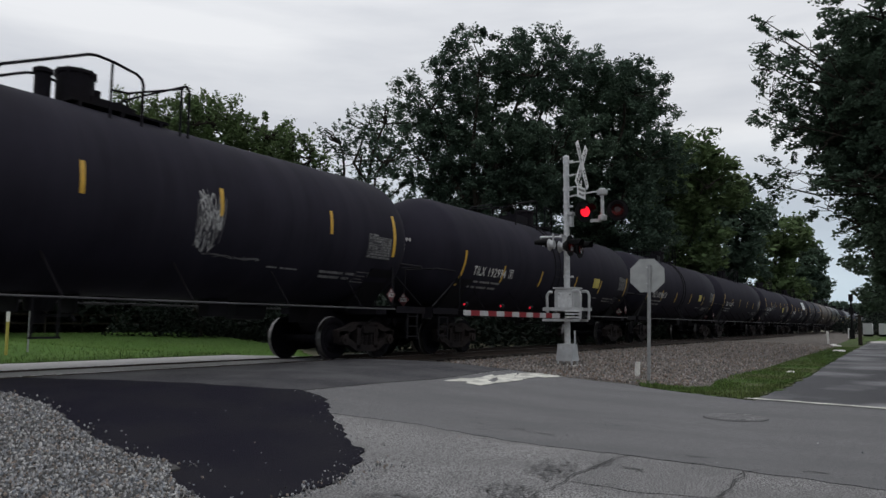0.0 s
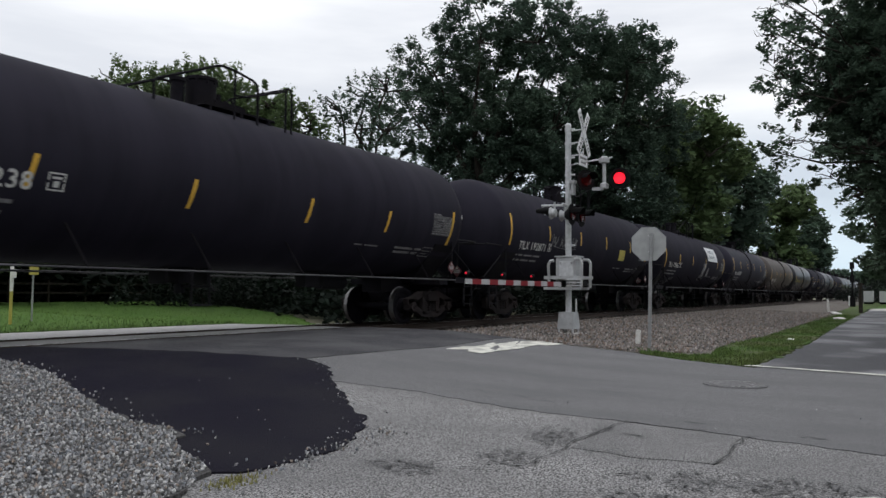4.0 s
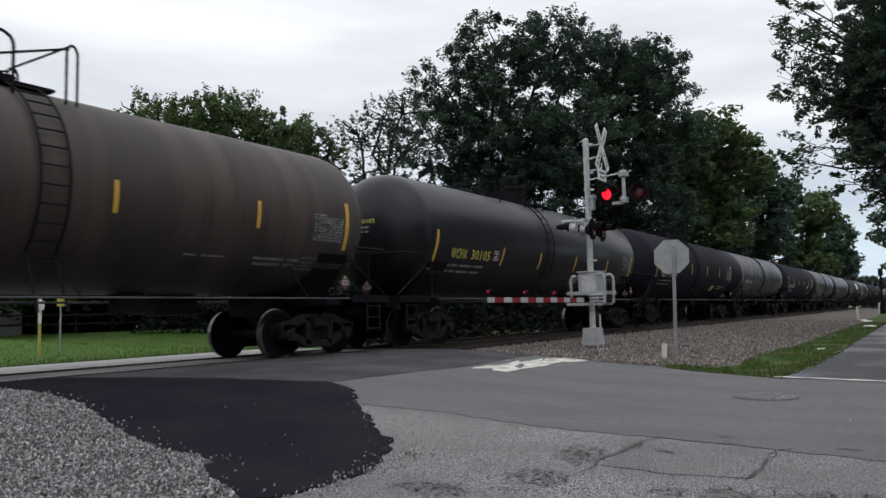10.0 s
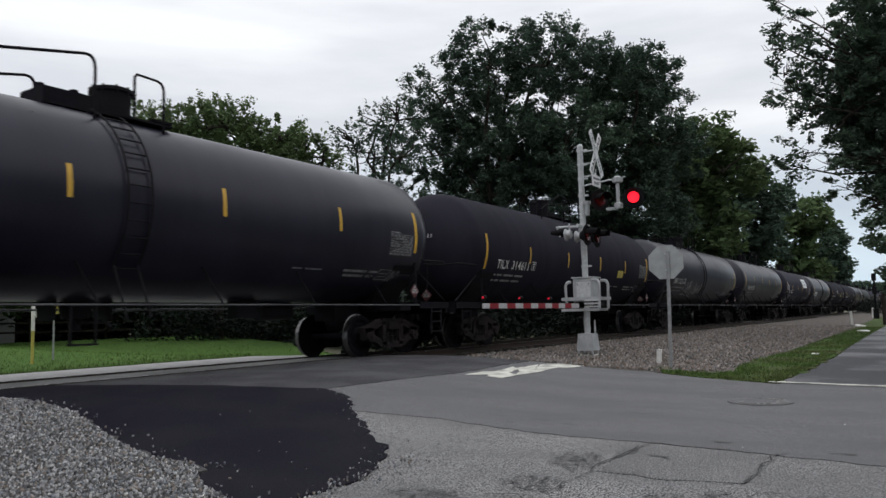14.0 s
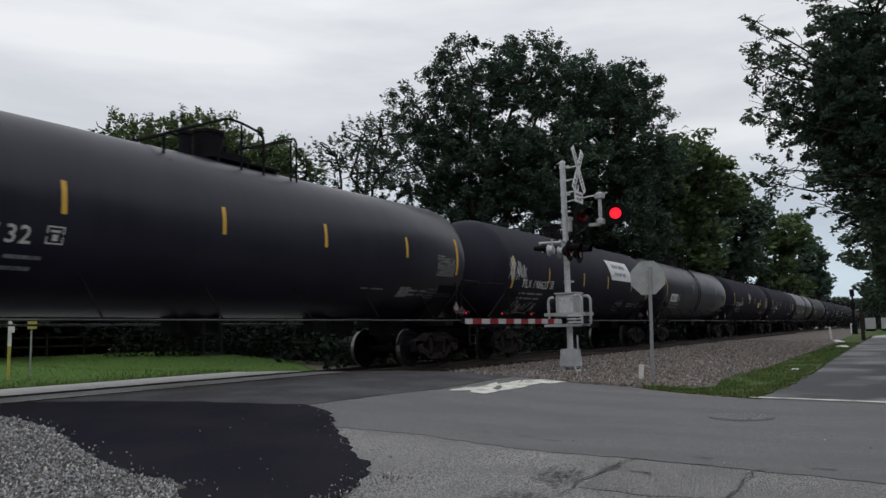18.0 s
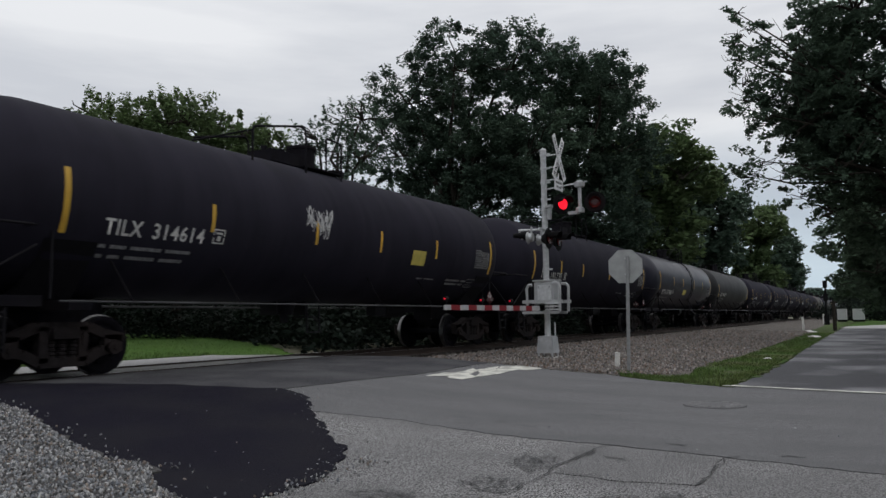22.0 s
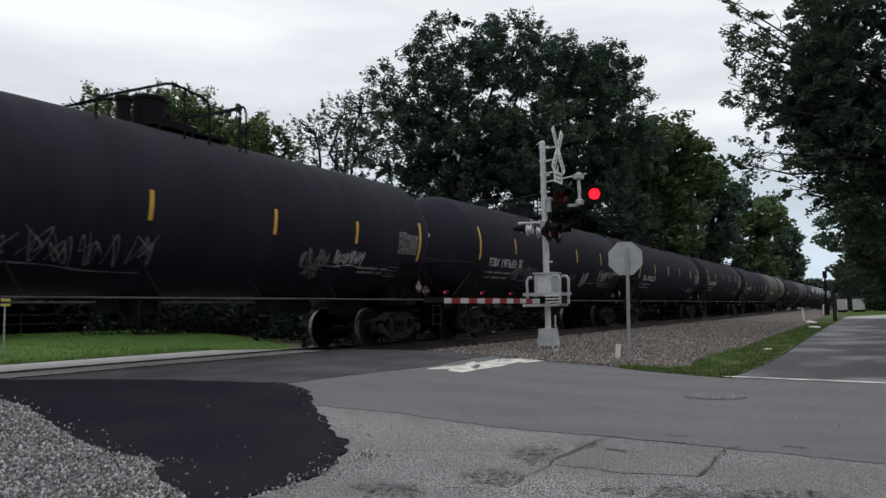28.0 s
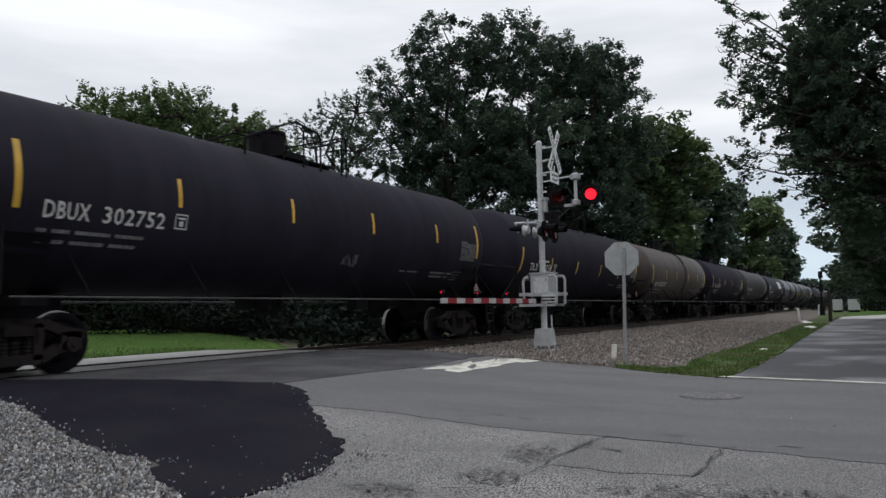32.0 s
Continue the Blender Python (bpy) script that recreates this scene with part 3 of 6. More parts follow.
# manhole
bm = bmesh.new()
zz = level(10.55, 1.95) + 0.014
bmesh.ops.create_cone(bm, cap_ends=True, segments=40, radius1=0.40, radius2=0.395, depth=0.012, matrix=Matrix.Translation((10.55, 1.95, zz + 0.004)))
manhole = tagged(new("manhole", finish(bm, "manhole", M_NEW)), "round iron manhole set in a ring of asphalt", "manhole")
bm = bmesh.new()
lathe(bm, [(zz + 0.01, 0.30), (zz + 0.018, 0.305), (zz + 0.018, 0.335), (zz + 0.01, 0.34)], 40, "Z")
bmesh.ops.translate(bm, verts=bm.verts, vec=(10.55, 1.95, 0))
part("rim", bm, M_OLD, manhole, "worn iron rim")
bm = bmesh.new()
bmesh.ops.create_cone(bm, cap_ends=True, segments=40, radius1=0.295, radius2=0.295, depth=0.012, matrix=Matrix.Translation((10.55, 1.95, zz + 0.008)))
cover = part("cover", bm, M_NEW, manhole, "ribbed dark iron cover")
for k in range(-3, 4):
    bm = bmesh.new()
    box(bm, 10.55, 1.95 + k * 0.07, zz + 0.0145, 2 * math.sqrt(0.27 ** 2 - (k * 0.07) ** 2), 0.03, 0.003)
    part("rib", bm, M_OLD if abs(k) == 3 else M_NEW, cover)

# ---- track ----
TRACK, RAILTOP = 12.15, -0.075
track = tagged(new("railway_track"), "single railway track on creosoted ties and ballast", "railway track", kind="structure")
RAILFORM = [(-0.07, -0.17), (0.07, -0.17), (0.07, -0.155), (0.012, -0.135), (0.012, -0.04), (0.036, -0.03), (0.036, 0.0), (-0.036, 0.0), (-0.036, -0.03), (-0.012, -0.04), (-0.012, -0.135), (-0.07, -0.155)]
for off in (-0.7535, 0.7535):
    bm = bmesh.new()
    ends = [[bm.verts.new((x, TRACK + off + a, b + RAILTOP)) for a, b in RAILFORM] for x in (-120, 700)]
    for k in range(len(RAILFORM)):
        f = bm.faces.new((ends[0][k], ends[0][(k + 1) % 12], ends[1][(k + 1) % 12], ends[1][k]))
        f.material_index = 1 if k == 6 else 0
    bmesh.ops.recalc_face_normals(bm, faces=bm.faces[:])
    part("rail", bm, [M_RAIL, M_RAILTOP], track, "rusty rail with a polished head")
bm = bmesh.new()
box(bm, 0, 0, 0, 0.23, 2.6, 0.17)
bmesh.ops.bevel(bm, geom=bm.edges[:], offset=0.012, segments=1)
tie = finish(bm, "tie", M_TIE)
for k in range(150):
    x = 15.9 + k * 0.52
    part("tie", tie, None, track).matrix_basis = pose(x, TRACK + random.uniform(-0.05, 0.05), -0.225 + RAILTOP, 0, 0, random.uniform(-1.5, 1.5))
for k in range(20):
    part("tie", tie, None, track).matrix_basis = pose(3.2 - k * 0.52, TRACK, -0.225 + RAILTOP, 0, 0, random.uniform(-1.5, 1.5))


# ---- tank cars ----
RADIUS, AXIS, HALF, HEAD = 1.61, 2.815, 7.45, 1.02   # shell radius, height of its axis, half of the straight shell, depth of a head


def on_shell(u, v, lift=0.006):
    """A point of the near side: u along the car, v a height taken round the shell from its axis."""
    a = v / RADIUS
    r = RADIUS + lift
    return (u, -r * math.cos(a), AXIS + r * math.sin(a))


def shell_patch(bm, u0, u1, z0, z1, lift=0.006, slant=0.0, n=6):
    """A thin curved plate on the shell between the heights z0 and z1."""
    a0, a1 = math.asin((z0 - AXIS) / RADIUS) * RADIUS, math.asin((z1 - AXIS) / RADIUS) * RADIUS
    rows = []
    for k in range(n + 1):
        f = k / n
        v = a0 + (a1 - a0) * f
        rows.append([bm.verts.new(on_shell(u + slant * (1 - f), v, l)) for u, l in ((u0, 0.0), (u0, lift), (u1, lift), (u1, 0.0))])
    for p, q in zip(rows, rows[1:]):
        for k in range(3):
            bm.faces.new((p[k], p[k + 1], q[k + 1], q[k]))


def lettering(text, height, width=None):
    """The mesh of a text in the built-in font, its lower left corner at the origin."""
    cu = bpy.data.curves.new("lettering", "FONT")
    cu.body, cu.size, cu.resolution_u, cu.offset = text, height / 0.70, 2, 0.006 * height / 0.3
    cu.space_character = 1.1
    ob = bpy.data.objects.new("lettering", cu)
    me = bpy.data.meshes.new_from_object(ob)
    bpy.data.objects.remove(ob)
    xs = [v.co.x for v in me.vertices]
    f = width / (max(xs) - min(xs)) if width else 1
    lo = min(xs)
    for v in me.vertices:
        v.co.x = (v.co.x - lo) * f
    return me


def shell_text(text, u, z, height, width, mat, lift=0.012):
    me = lettering(text, height, width)
    base = math.asin((z - AXIS) / RADIUS) * RADIUS
    for v in me.vertices:
        v.co = on_shell(u + v.co.x, base + v.co.y, lift)
    me.materials.append(mat)
    return me


def on_head(y, z, lift=0.01):
    """A point of the leading head at the offsets y and z from the axis."""
    q = max(0.0, 1 - (y * y + z * z) / RADIUS ** 2)
    return (-HALF - (HEAD + lift) * math.sqrt(q) - 0.0, y, AXIS + z)


def head_text(text, y, z, height, width, mat):
    me = lettering(text, height, width)
    for v in me.vertices:
        # read from outside: the text runs from the far to the near side
        v.co = on_head(y - v.co.x, z + v.co.y, 0.015)
    me.materials.append(mat)
    return me


def word_bars(bm, u, z, lengths, height, gap, place):
    x = u
    for n in lengths:
        for a, b in ((0, n),):
            p = [place(x + a, z), place(x + b, z), place(x + b, z + height), place(x + a, z + height)]
            bm.faces.new([bm.verts.new(c) for c in p])
        x += n + gap


def place_shell(u, z):
    return on_shell(u, math.asin((z - AXIS) / RADIUS) * RADIUS, 0.008)


def place_head(u, z):
    return on_head(u, z - AXIS, 0.012)


def ribbon(points, width, lift=0.009):
    """A sprayed line of points (u, z) on the shell, thinner where the can moved fast."""
    bm = bmesh.new()
    broad = width
    for line in points:
        prev = None
        for i, (u, z) in enumerate(line):
            a, b = line[max(0, i - 1)], line[min(len(line) - 1, i + 1)]
            d = math.hypot(b[0] - a[0], b[1] - a[1]) or 1
            width = broad * (0.75 + 0.3 * math.sin(i * 0.7 + len(line)))
            nx, nz = -(b[1] - a[1]) / d * width / 2, (b[0] - a[0]) / d * width / 2
            pair = [bm.verts.new(on_shell(u + s * nx, math.asin(max(-0.99, min(0.99, (z + s * nz - AXIS) / RADIUS))) * RADIUS, lift)) for s in (1, -1)]
            if prev:
                bm.faces.new((prev[0], prev[1], pair[1], pair[0]))
            prev = pair
    return bm


def scrawl(u, z, width, height, glyphs, seed):
    """Strokes of an unreadable scrawl: curved strokes through loose points, glyph by glyph."""
    rng = random.Random(seed)
    lines = []
    step = width / glyphs
    for g in range(glyphs):
        x0, z0 = u + g * step, z + rng.uniform(-0.12, 0.12) * height
        for stroke in range(rng.choice((1, 2, 2))):
            n = rng.randrange(4, 7)
            up = rng.random() < 0.5
            pts = [(x0 + step * (rng.uniform(-0.15, 1.15) if k % 2 else 1.1 * k / n), z0 + height * min(1, max(0, (0.85 if (k % 2 == up) else 0.1) + rng.gauss(0, 0.18)))) for k in range(n)]
            lines.append(smooth(pts, 7))
    if glyphs > 3:   # a flourish under the letters
        lines.append(smooth([(u + width * f, z - height * (0.12 + 0.1 * math.sin(5 * f + seed))) for f in (0.1, 0.35, 0.6, 0.95)], 6))
    return lines


def smooth(p, n):
    """A curve through the points p."""
    q = [p[0]] + list(p) + [p[-1]]
    out = []
    for a, b, c, d in zip(q, q[1:], q[2:], q[3:]):
        for k in range(n):
            f = k / n
            out.append(tuple(0.5 * (2 * b[i] + (c[i] - a[i]) * f + (2 * a[i] - 5 * b[i] + 4 * c[i] - d[i]) * f * f + (3 * b[i] - a[i] - 3 * c[i] + d[i]) * f ** 3) for i in (0, 1)))
    return out + [p[-1]]


# shared pieces of a car
def make_shell(mat):
    bm = bmesh.new()
    prof = []
    for k in range(9):
        a = math.pi / 2 * k / 8
        prof.append((-HALF - HEAD * math.cos(a), max(0.02, RADIUS * math.sin(a))))
    for u in (-7.40, -7.38, -4.95, -4.93, -2.0, -1.98, 1.0, 1.02, 4.0, 4.02, 7.38, 7.40):
        prof.append((u, RADIUS + (0.004 if abs(round(u * 100)) % 10 == 8 or abs(round(u * 100)) in (493, 198, 102, 402) else 0.0)))
    for k in range(9):
        a = math.pi / 2 * (8 - k) / 8
        prof.append((HALF + HEAD * math.cos(a), max(0.02, RADIUS * math.sin(a))))
    rings = lathe(bm, prof, 64)
    bm.faces.new(rings[0])
    bm.faces.new(rings[-1][::-1])
    bmesh.ops.translate(bm, verts=bm.verts, vec=(0, 0, AXIS))
    bmesh.ops.recalc_face_normals(bm, faces=bm.faces[:])
    return finish(bm, "tank_shell", mat, True)


SHELLS = {k: make_shell(m) for k, m in M_TANK.items()}


def shared(name, build, mat, smooth=False):
    bm = bmesh.new()
    build(bm)
    return finish(bm, name, mat, smooth)


def b_sill(bm):
    box(bm, 7.3, 0, 0.98, 3.3, 0.62, 0.42)
    box(bm, 8.1, 0, 0.86, 1.3, 0.42, 0.34)
    bmesh.ops.bevel(bm, geom=bm.edges[:], offset=0.012, segments=1)


def b_bolster_arm(bm):
    bar(bm, (6.87, -1.5, 1.06), (6.87, 1.5, 1.06), 0.42, 0.16)


def b_saddle(bm):
    for v in box(bm, 7.0, 0, 1.55, 0.9, 2.9, 1.0):
        if v.co.z < 1.5:
            v.co.y *= 0.45


def b_platform(bm):
    box(bm, 8.15, 0, 1.17, 1.3, 3.0, 0.045)
    for s in (-1, 1):
        box(bm, 8.15, s * 1.47, 1.11, 1.3, 0.05, 0.16)
    box(bm, 8.78, 0, 1.05, 0.08, 2.9, 0.28)


def side_of(s):
    def b_ladderside(bm):
        for k in range(3):
            box(bm, 8.25, s * 1.46, 0.45 + k * 0.25, 0.46, 0.05, 0.03)
        for e in (-0.22, 0.22):
            box(bm, 8.25 + e, s * 1.46, 0.76, 0.04, 0.04, 0.76)

    def b_rail(bm):
        pipe(bm, [(7.35, s * 1.46, 1.15), (7.35, s * 1.46, 2.15), (7.45, s * 1.46, 2.24), (8.65, s * 1.46, 2.24), (8.74, s * 1.42, 2.22), (8.74, s * 0.55, 2.22), (8.74, s * 0.5, 1.2)], 0.021, 8)

    def b_brace(bm):
        pipe(bm, [(7.55, s * 1.40, 1.95), (8.74, s * 1.42, 1.22)], 0.018, 6)
    return ("sill_step", b_ladderside), ("end_handrail", b_rail), ("end_brace", b_brace)


def b_coupler(bm):
    box(bm, 8.78, 0, 0.88, 0.46, 0.16, 0.2)
    for v in box(bm, 9.02, 0.03, 0.88, 0.24, 0.3, 0.3):
        v.co.y += 0.04 * (v.co.x - 9.0) * 5
    box(bm, 8.62, 0, 0.88, 0.06, 0.5, 0.42)
    bmesh.ops.bevel(bm, geom=bm.edges[:], offset=0.02, segments=1)


def b_hose(bm):
    pipe(bm, [(8.7, -0.2, 0.85), (8.78, -0.26, 0.75), (8.9, -0.28, 0.5), (9.0, -0.15, 0.38), (9.05, 0.0, 0.45)], 0.025, 6)


def b_handrail(bm):
    rod(bm, (-7.3, -1.60, 1.11), (7.3, -1.60, 1.11), 0.017, seg=8)


def b_farrail(bm):
    rod(bm, (-7.3, 1.60, 1.11), (7.3, 1.60, 1.11), 0.021, seg=8)


def b_manway(bm):
    lathe(bm, [(4.40, 0.0001), (4.40, 0.31), (4.98, 0.31), (5.0, 0.335), (5.05, 0.335), (5.07, 0.30), (5.09, 0.0001)], 28, "Z")
    for k in range(10):
        a = k * math.pi / 5
        rod(bm, (0.32 * math.cos(a), 0.32 * math.sin(a), 4.93), (0.32 * math.cos(a), 0.32 * math.sin(a), 5.07), 0.02, seg=6)
    bmesh.ops.translate(bm, verts=bm.verts, vec=(-0.2, 0, 0))


def b_valve(bm):
    lathe(bm, [(4.42, 0.0001), (4.38, 0.13), (4.86, 0.13), (4.88, 0.16), (4.94, 0.16), (4.97, 0.11), (4.98, 0.0001)], 18, "Z")
    bmesh.ops.translate(bm, verts=bm.verts, vec=(-0.78, 0, 0))


def b_fitting(bm):
    box(bm, 0.28, 0, 4.53, 0.75, 0.62, 0.2)
    rod(bm, (0.1, -0.15, 4.5), (0.1, -0.15, 4.78), 0.08, seg=10)
    rod(bm, (0.45, 0.12, 4.5), (0.45, 0.12, 4.74), 0.11, seg=10)
    rod(bm, (0.85, 0, 4.47), (0.85, 0, 4.66), 0.14, seg=12)


def b_walkway(bm):
    for s in (-1, 1):
        box(bm, 0.3, s * 0.52, 4.40, 1.9, 0.26, 0.04)
        for u in (-0.5, 0.3, 1.1):
            bar(bm, (u, s * 0.4, 4.33), (u, s * 0.66, 4.33), 0.06, 0.12)
    box(bm, 1.15, 0, 4.41, 0.34, 1.2, 0.04)


def toprail(s):
    """A guard rail of one side of the top, with its mid rail and end loop."""
    def build(bm):
        y = s * 0.90
        pipe(bm, [(-2.0, y, 4.05), (-2.0, y, 4.47), (-1.94, y, 4.53), (-0.56, y, 5.11), (-0.42, y, 5.14), (-0.1, y, 5.12), (0.36, y, 5.04), (0.46, y, 4.98), (0.50, y, 4.88), (0.50, y, 4.05)], 0.026, 8)
        pipe(bm, [(-0.12, y, 4.1), (-0.12, y, 5.11)], 0.022, 8)
        pipe(bm, [(-0.13, y, 4.63), (0.2, y, 4.66), (1.32, y, 5.04)], 0.02, 8)
        pipe(bm, [(1.32, y, 4.0), (1.32, y, 5.0), (1.36, y, 5.09), (1.41, y, 5.12), (1.46, y, 5.09), (1.5, y, 5.0), (1.5, y, 4.0)], 0.022, 8)
        if s > 0:
            for u, z in ((-2.0, 4.48), (1.41, 5.12)):
                pipe(bm, [(u, -0.90, z), (u, 0.90, z)], 0.02, 8)
    return build


def boxrail(s, front):
    """A tall guard rail before the manway or a short one behind it."""
    def build(bm):
        y = s * 0.9
        if front:
            pipe(bm, [(-2.6, y, 4.0), (-2.6, y, 4.80), (-2.56, y, 4.87), (-2.5, y, 4.90), (-1.06, y, 5.20), (-0.96, y, 5.19), (-0.9, y, 5.12), (-0.88, y, 5.0), (-0.88, y, 4.0)], 0.026, 8)
            if s > 0:
                pipe(bm, [(-2.6, -0.9, 4.80), (-2.6, 0.9, 4.80)], 0.022, 8)
        else:
            pipe(bm, [(-0.15, y, 4.3), (-0.15, y, 5.04), (-0.10, y, 5.10), (0.32, y, 5.08), (0.40, y, 5.04), (0.44, y, 4.94), (0.44, y, 4.0)], 0.024, 8)
    return build


def b_lowdome(bm):
    lathe(bm, [(4.36, 0.0001), (4.36, 0.34), (4.92, 0.34), (4.94, 0.37), (5.0, 0.37), (5.02, 0.32), (5.04, 0.0001)], 26, "Z")
    for k in range(10):
        a = k * math.pi / 5
        rod(bm, (0.355 * math.cos(a), 0.355 * math.sin(a), 4.88), (0.355 * math.cos(a), 0.355 * math.sin(a), 5.03), 0.02, seg=6)


def b_fittingbox(bm):
    box(bm, -0.95, 0, 4.56, 0.95, 0.7, 0.28)
    bmesh.ops.bevel(bm, geom=bm.edges[:], offset=0.03, segments=1)
    for u, h in ((-1.3, 4.82), (-1.0, 4.78), (-0.7, 4.84)):
        rod(bm, (u, 0, 4.6), (u, 0, h), 0.075, seg=10)


def b_deck(bm):
    for s in (-1, 1):
        box(bm, 0.0, s * 0.6, 4.36, 1.5, 0.3, 0.04)
    box(bm, 0.55, 0, 4.42, 0.4, 1.5, 0.04)


def b_outlet(bm):
    rod(bm, (-0.6, 0, 1.25), (-0.6, 0, 0.92), 0.30, 0.22, 16)
    rod(bm, (-0.6, 0, 0.95), (-0.6, 0, 0.72), 0.10, seg=12)
    for u in (-1.1, -0.1):
        bar(bm, (u, 0, 1.22), (u, 0, 0.9), 0.5, 0.05)
    pipe(bm, [(-0.6, -0.1, 0.85), (-0.6, -0.9, 0.85), (-0.6, -1.0, 0.75)], 0.025, 6)


def b_brake(bm):
    rod(bm, (3.6, 0.1, 1.02), (4.5, 0.1, 1.02), 0.2, seg=14)
    box(bm, 2.9, -0.2, 1.05, 0.5, 0.3, 0.35)
    pipe(bm, [(-7, 0.2, 1.0), (-5.5, 0.4, 1.18), (5.5, 0.4, 1.18), (7, 0.2, 1.0)], 0.03, 6)


def b_step(bm):
    for e in (-0.2, 0.2):
        bar(bm, (-1.44 + e, -1.58, 1.1), (-1.44 + e, -1.58, 0.52), 0.04, 0.02)
    box(bm, -1.44, -1.58, 0.52, 0.44, 0.10, 0.03)


END_PARTS = [(n, shared(n, f, M_TRIM if n in ("end_handrail", "end_brace", "sill_step", "saddle") else M_UNDER)) for n, f in (("stub_sill", b_sill), ("bolster_arm", b_bolster_arm), ("saddle", b_saddle), ("end_platform", b_platform), *side_of(-1), *side_of(1), ("coupler", b_coupler), ("brake_hose", b_hose))]
CAR_PARTS = [(n, shared(n, f, M_HANDRAIL if n == "side_handrail" else M_TRIM if n in ("side_step", "bottom_outlet", "brake_gear") else M_UNDER, sm)) for n, f, sm in (("side_handrail", b_handrail, False), ("side_handrail", b_farrail, False), ("manway_cover", b_manway, False), ("relief_valve", b_valve, False),
             ("valve_fitting", b_fitting, False), ("walkway", b_walkway, False), ("top_railing", toprail(-1), False), ("top_railing", toprail(1), False), ("bottom_outlet", b_outlet, False), ("brake_gear", b_brake, False), ("side_step", b_step, False))]


BOX_TOP = [(n, shared(n, f, M_UNDER)) for n, f in (("manway_cover", b_lowdome), ("valve_fitting", b_fittingbox), ("walkway", b_deck), ("top_railing", boxrail(-1, True)), ("top_railing", boxrail(1, True)), ("end_railing", boxrail(-1, False)), ("end_railing", boxrail(1, False)))]
BRACKETS = {s: shared("rail_bracket", lambda bm: bar(bm, (0, s * 1.60, 1.11), (-0.18, s * 1.24, 1.80), 0.04, 0.02), M_UNDER) for s in (-1, 1)}
RUNG = shared("rung", lambda bm: rod(bm, (-0.22, 0, 0), (0.22, 0, 0), 0.015, seg=6), M_TRIM)


# trucks
def b_frame(bm):
    y = -1.02
    # bars round the openings
    loops = [[(-1.1, 0.60), (-0.72, 0.68), (-0.42, 0.80), (0.42, 0.80), (0.72, 0.68), (1.1, 0.60)], [(-1.02, 0.46), (-0.66, 0.40), (-0.38, 0.25), (0.38, 0.25), (0.66, 0.40), (1.02, 0.46)], [(-0.33, 0.25), (-0.33, 0.80)], [(0.33, 0.25), (0.33, 0.80)]]
    for loop in loops:
        for a, b in zip(loop, loop[1:]):
            bar(bm, (a[0], y, a[1]), (b[0], y, b[1]), 0.17, 0.15)
    for s in (-1, 1):
        box(bm, s * 0.89, y, 0.52, 0.34, 0.17, 0.28)
        rod(bm, (s * 0.89, y - 0.14, 0.457), (s * 0.89, y + 0.05, 0.457), 0.12, seg=14)
        rod(bm, (s * 0.89, y - 0.165, 0.457), (s * 0.89, y - 0.14, 0.457), 0.05, seg=8)
        box(bm, s * 0.36, y - 0.06, 0.62, 0.10, 0.08, 0.24)
    box(bm, 0, y - 0.03, 0.70, 0.44, 0.24, 0.17)
    bmesh.ops.bevel(bm, geom=bm.edges[:], offset=0.012, segments=1)


def b_springs(bm):
    prof = [(0.30, 0.0001)]
    for k in range(5):
        prof += [(0.31 + k * 0.06, 0.078), (0.345 + k * 0.06, 0.078), (0.352 + k * 0.06, 0.06)]
    lathe(bm, prof + [(0.61, 0.0001)], 9, "Z")
    bmesh.ops.translate(bm, verts=bm.verts, vec=(0, -1.03, 0))


def b_bolster(bm):
    box(bm, 0, 0, 0.72, 0.42, 1.9, 0.24)
    rod(bm, (0, 0, 0.8), (0, 0, 0.92), 0.2, seg=16)
    for u in (-0.42, 0.42):
        box(bm, u, 0, 0.42, 0.12, 1.5, 0.16)


def b_wheelset(bm):
    rod(bm, (0, -0.98, 0), (0, 0.98, 0), 0.08, seg=12)
    for s in (-1, 1):
        prof = [(0.685, 0.09), (0.685, 0.42), (0.66, 0.45), (0.665, 0.513), (0.69, 0.516), (0.70, 0.49), (0.81, 0.484), (0.815, 0.43), (0.80, 0.38), (0.765, 0.33), (0.75, 0.20), (0.80, 0.15), (0.83, 0.13), (0.83, 0.05)]
        lathe(bm, [(s * u, r) for u, r in prof], 20, "Y")
        for a in range(6):
            c, d = 0.27 * math.cos(a * math.pi / 3), 0.27 * math.sin(a * math.pi / 3)
            rod(bm, (c, s * 0.74, d), (c, s * 0.785, d), 0.035, seg=8)
    bmesh.ops.recalc_face_normals(bm, faces=bm.faces[:])
    for f in bm.faces:
        c = f.calc_center_median()
        r = math.hypot(c.x, c.z)
        f.material_index = 1 if r > 0.478 and 0.69 < abs(c.y) < 0.82 else 0


FRAME, SPRINGS, BOLSTER = shared("side_frame", b_frame, M_TRUCK), shared("spring", b_springs, M_TRUCK), shared("bolster", b_bolster, M_UNDER)
WHEELSET = shared("wheelset", b_wheelset, [M_WHEEL, M_TREAD], False)
TURNED = pose(0, 0, 0, 0, 0, 180)


TREAD = 0.485   # radius of a wheel at its tread


def add_truck(car, u):
    truck = part("truck", BOLSTER, None, car, "two-axle freight truck of dusty cast steel")
    truck.matrix_basis = pose(u, 0, RAILTOP)
    for m in (Matrix(), TURNED):
        part("side_frame", FRAME, None, truck).matrix_basis = m
        for u in (-0.18, 0, 0.18):
            part("spring", SPRINGS, None, truck).matrix_basis = m @ pose(u, 0, 0)
    for s in (-1, 1):
        part("wheelset", WHEELSET, None, truck, "steel wheelset with bright worn treads").matrix_basis = pose(s * 0.89, 0, TREAD)


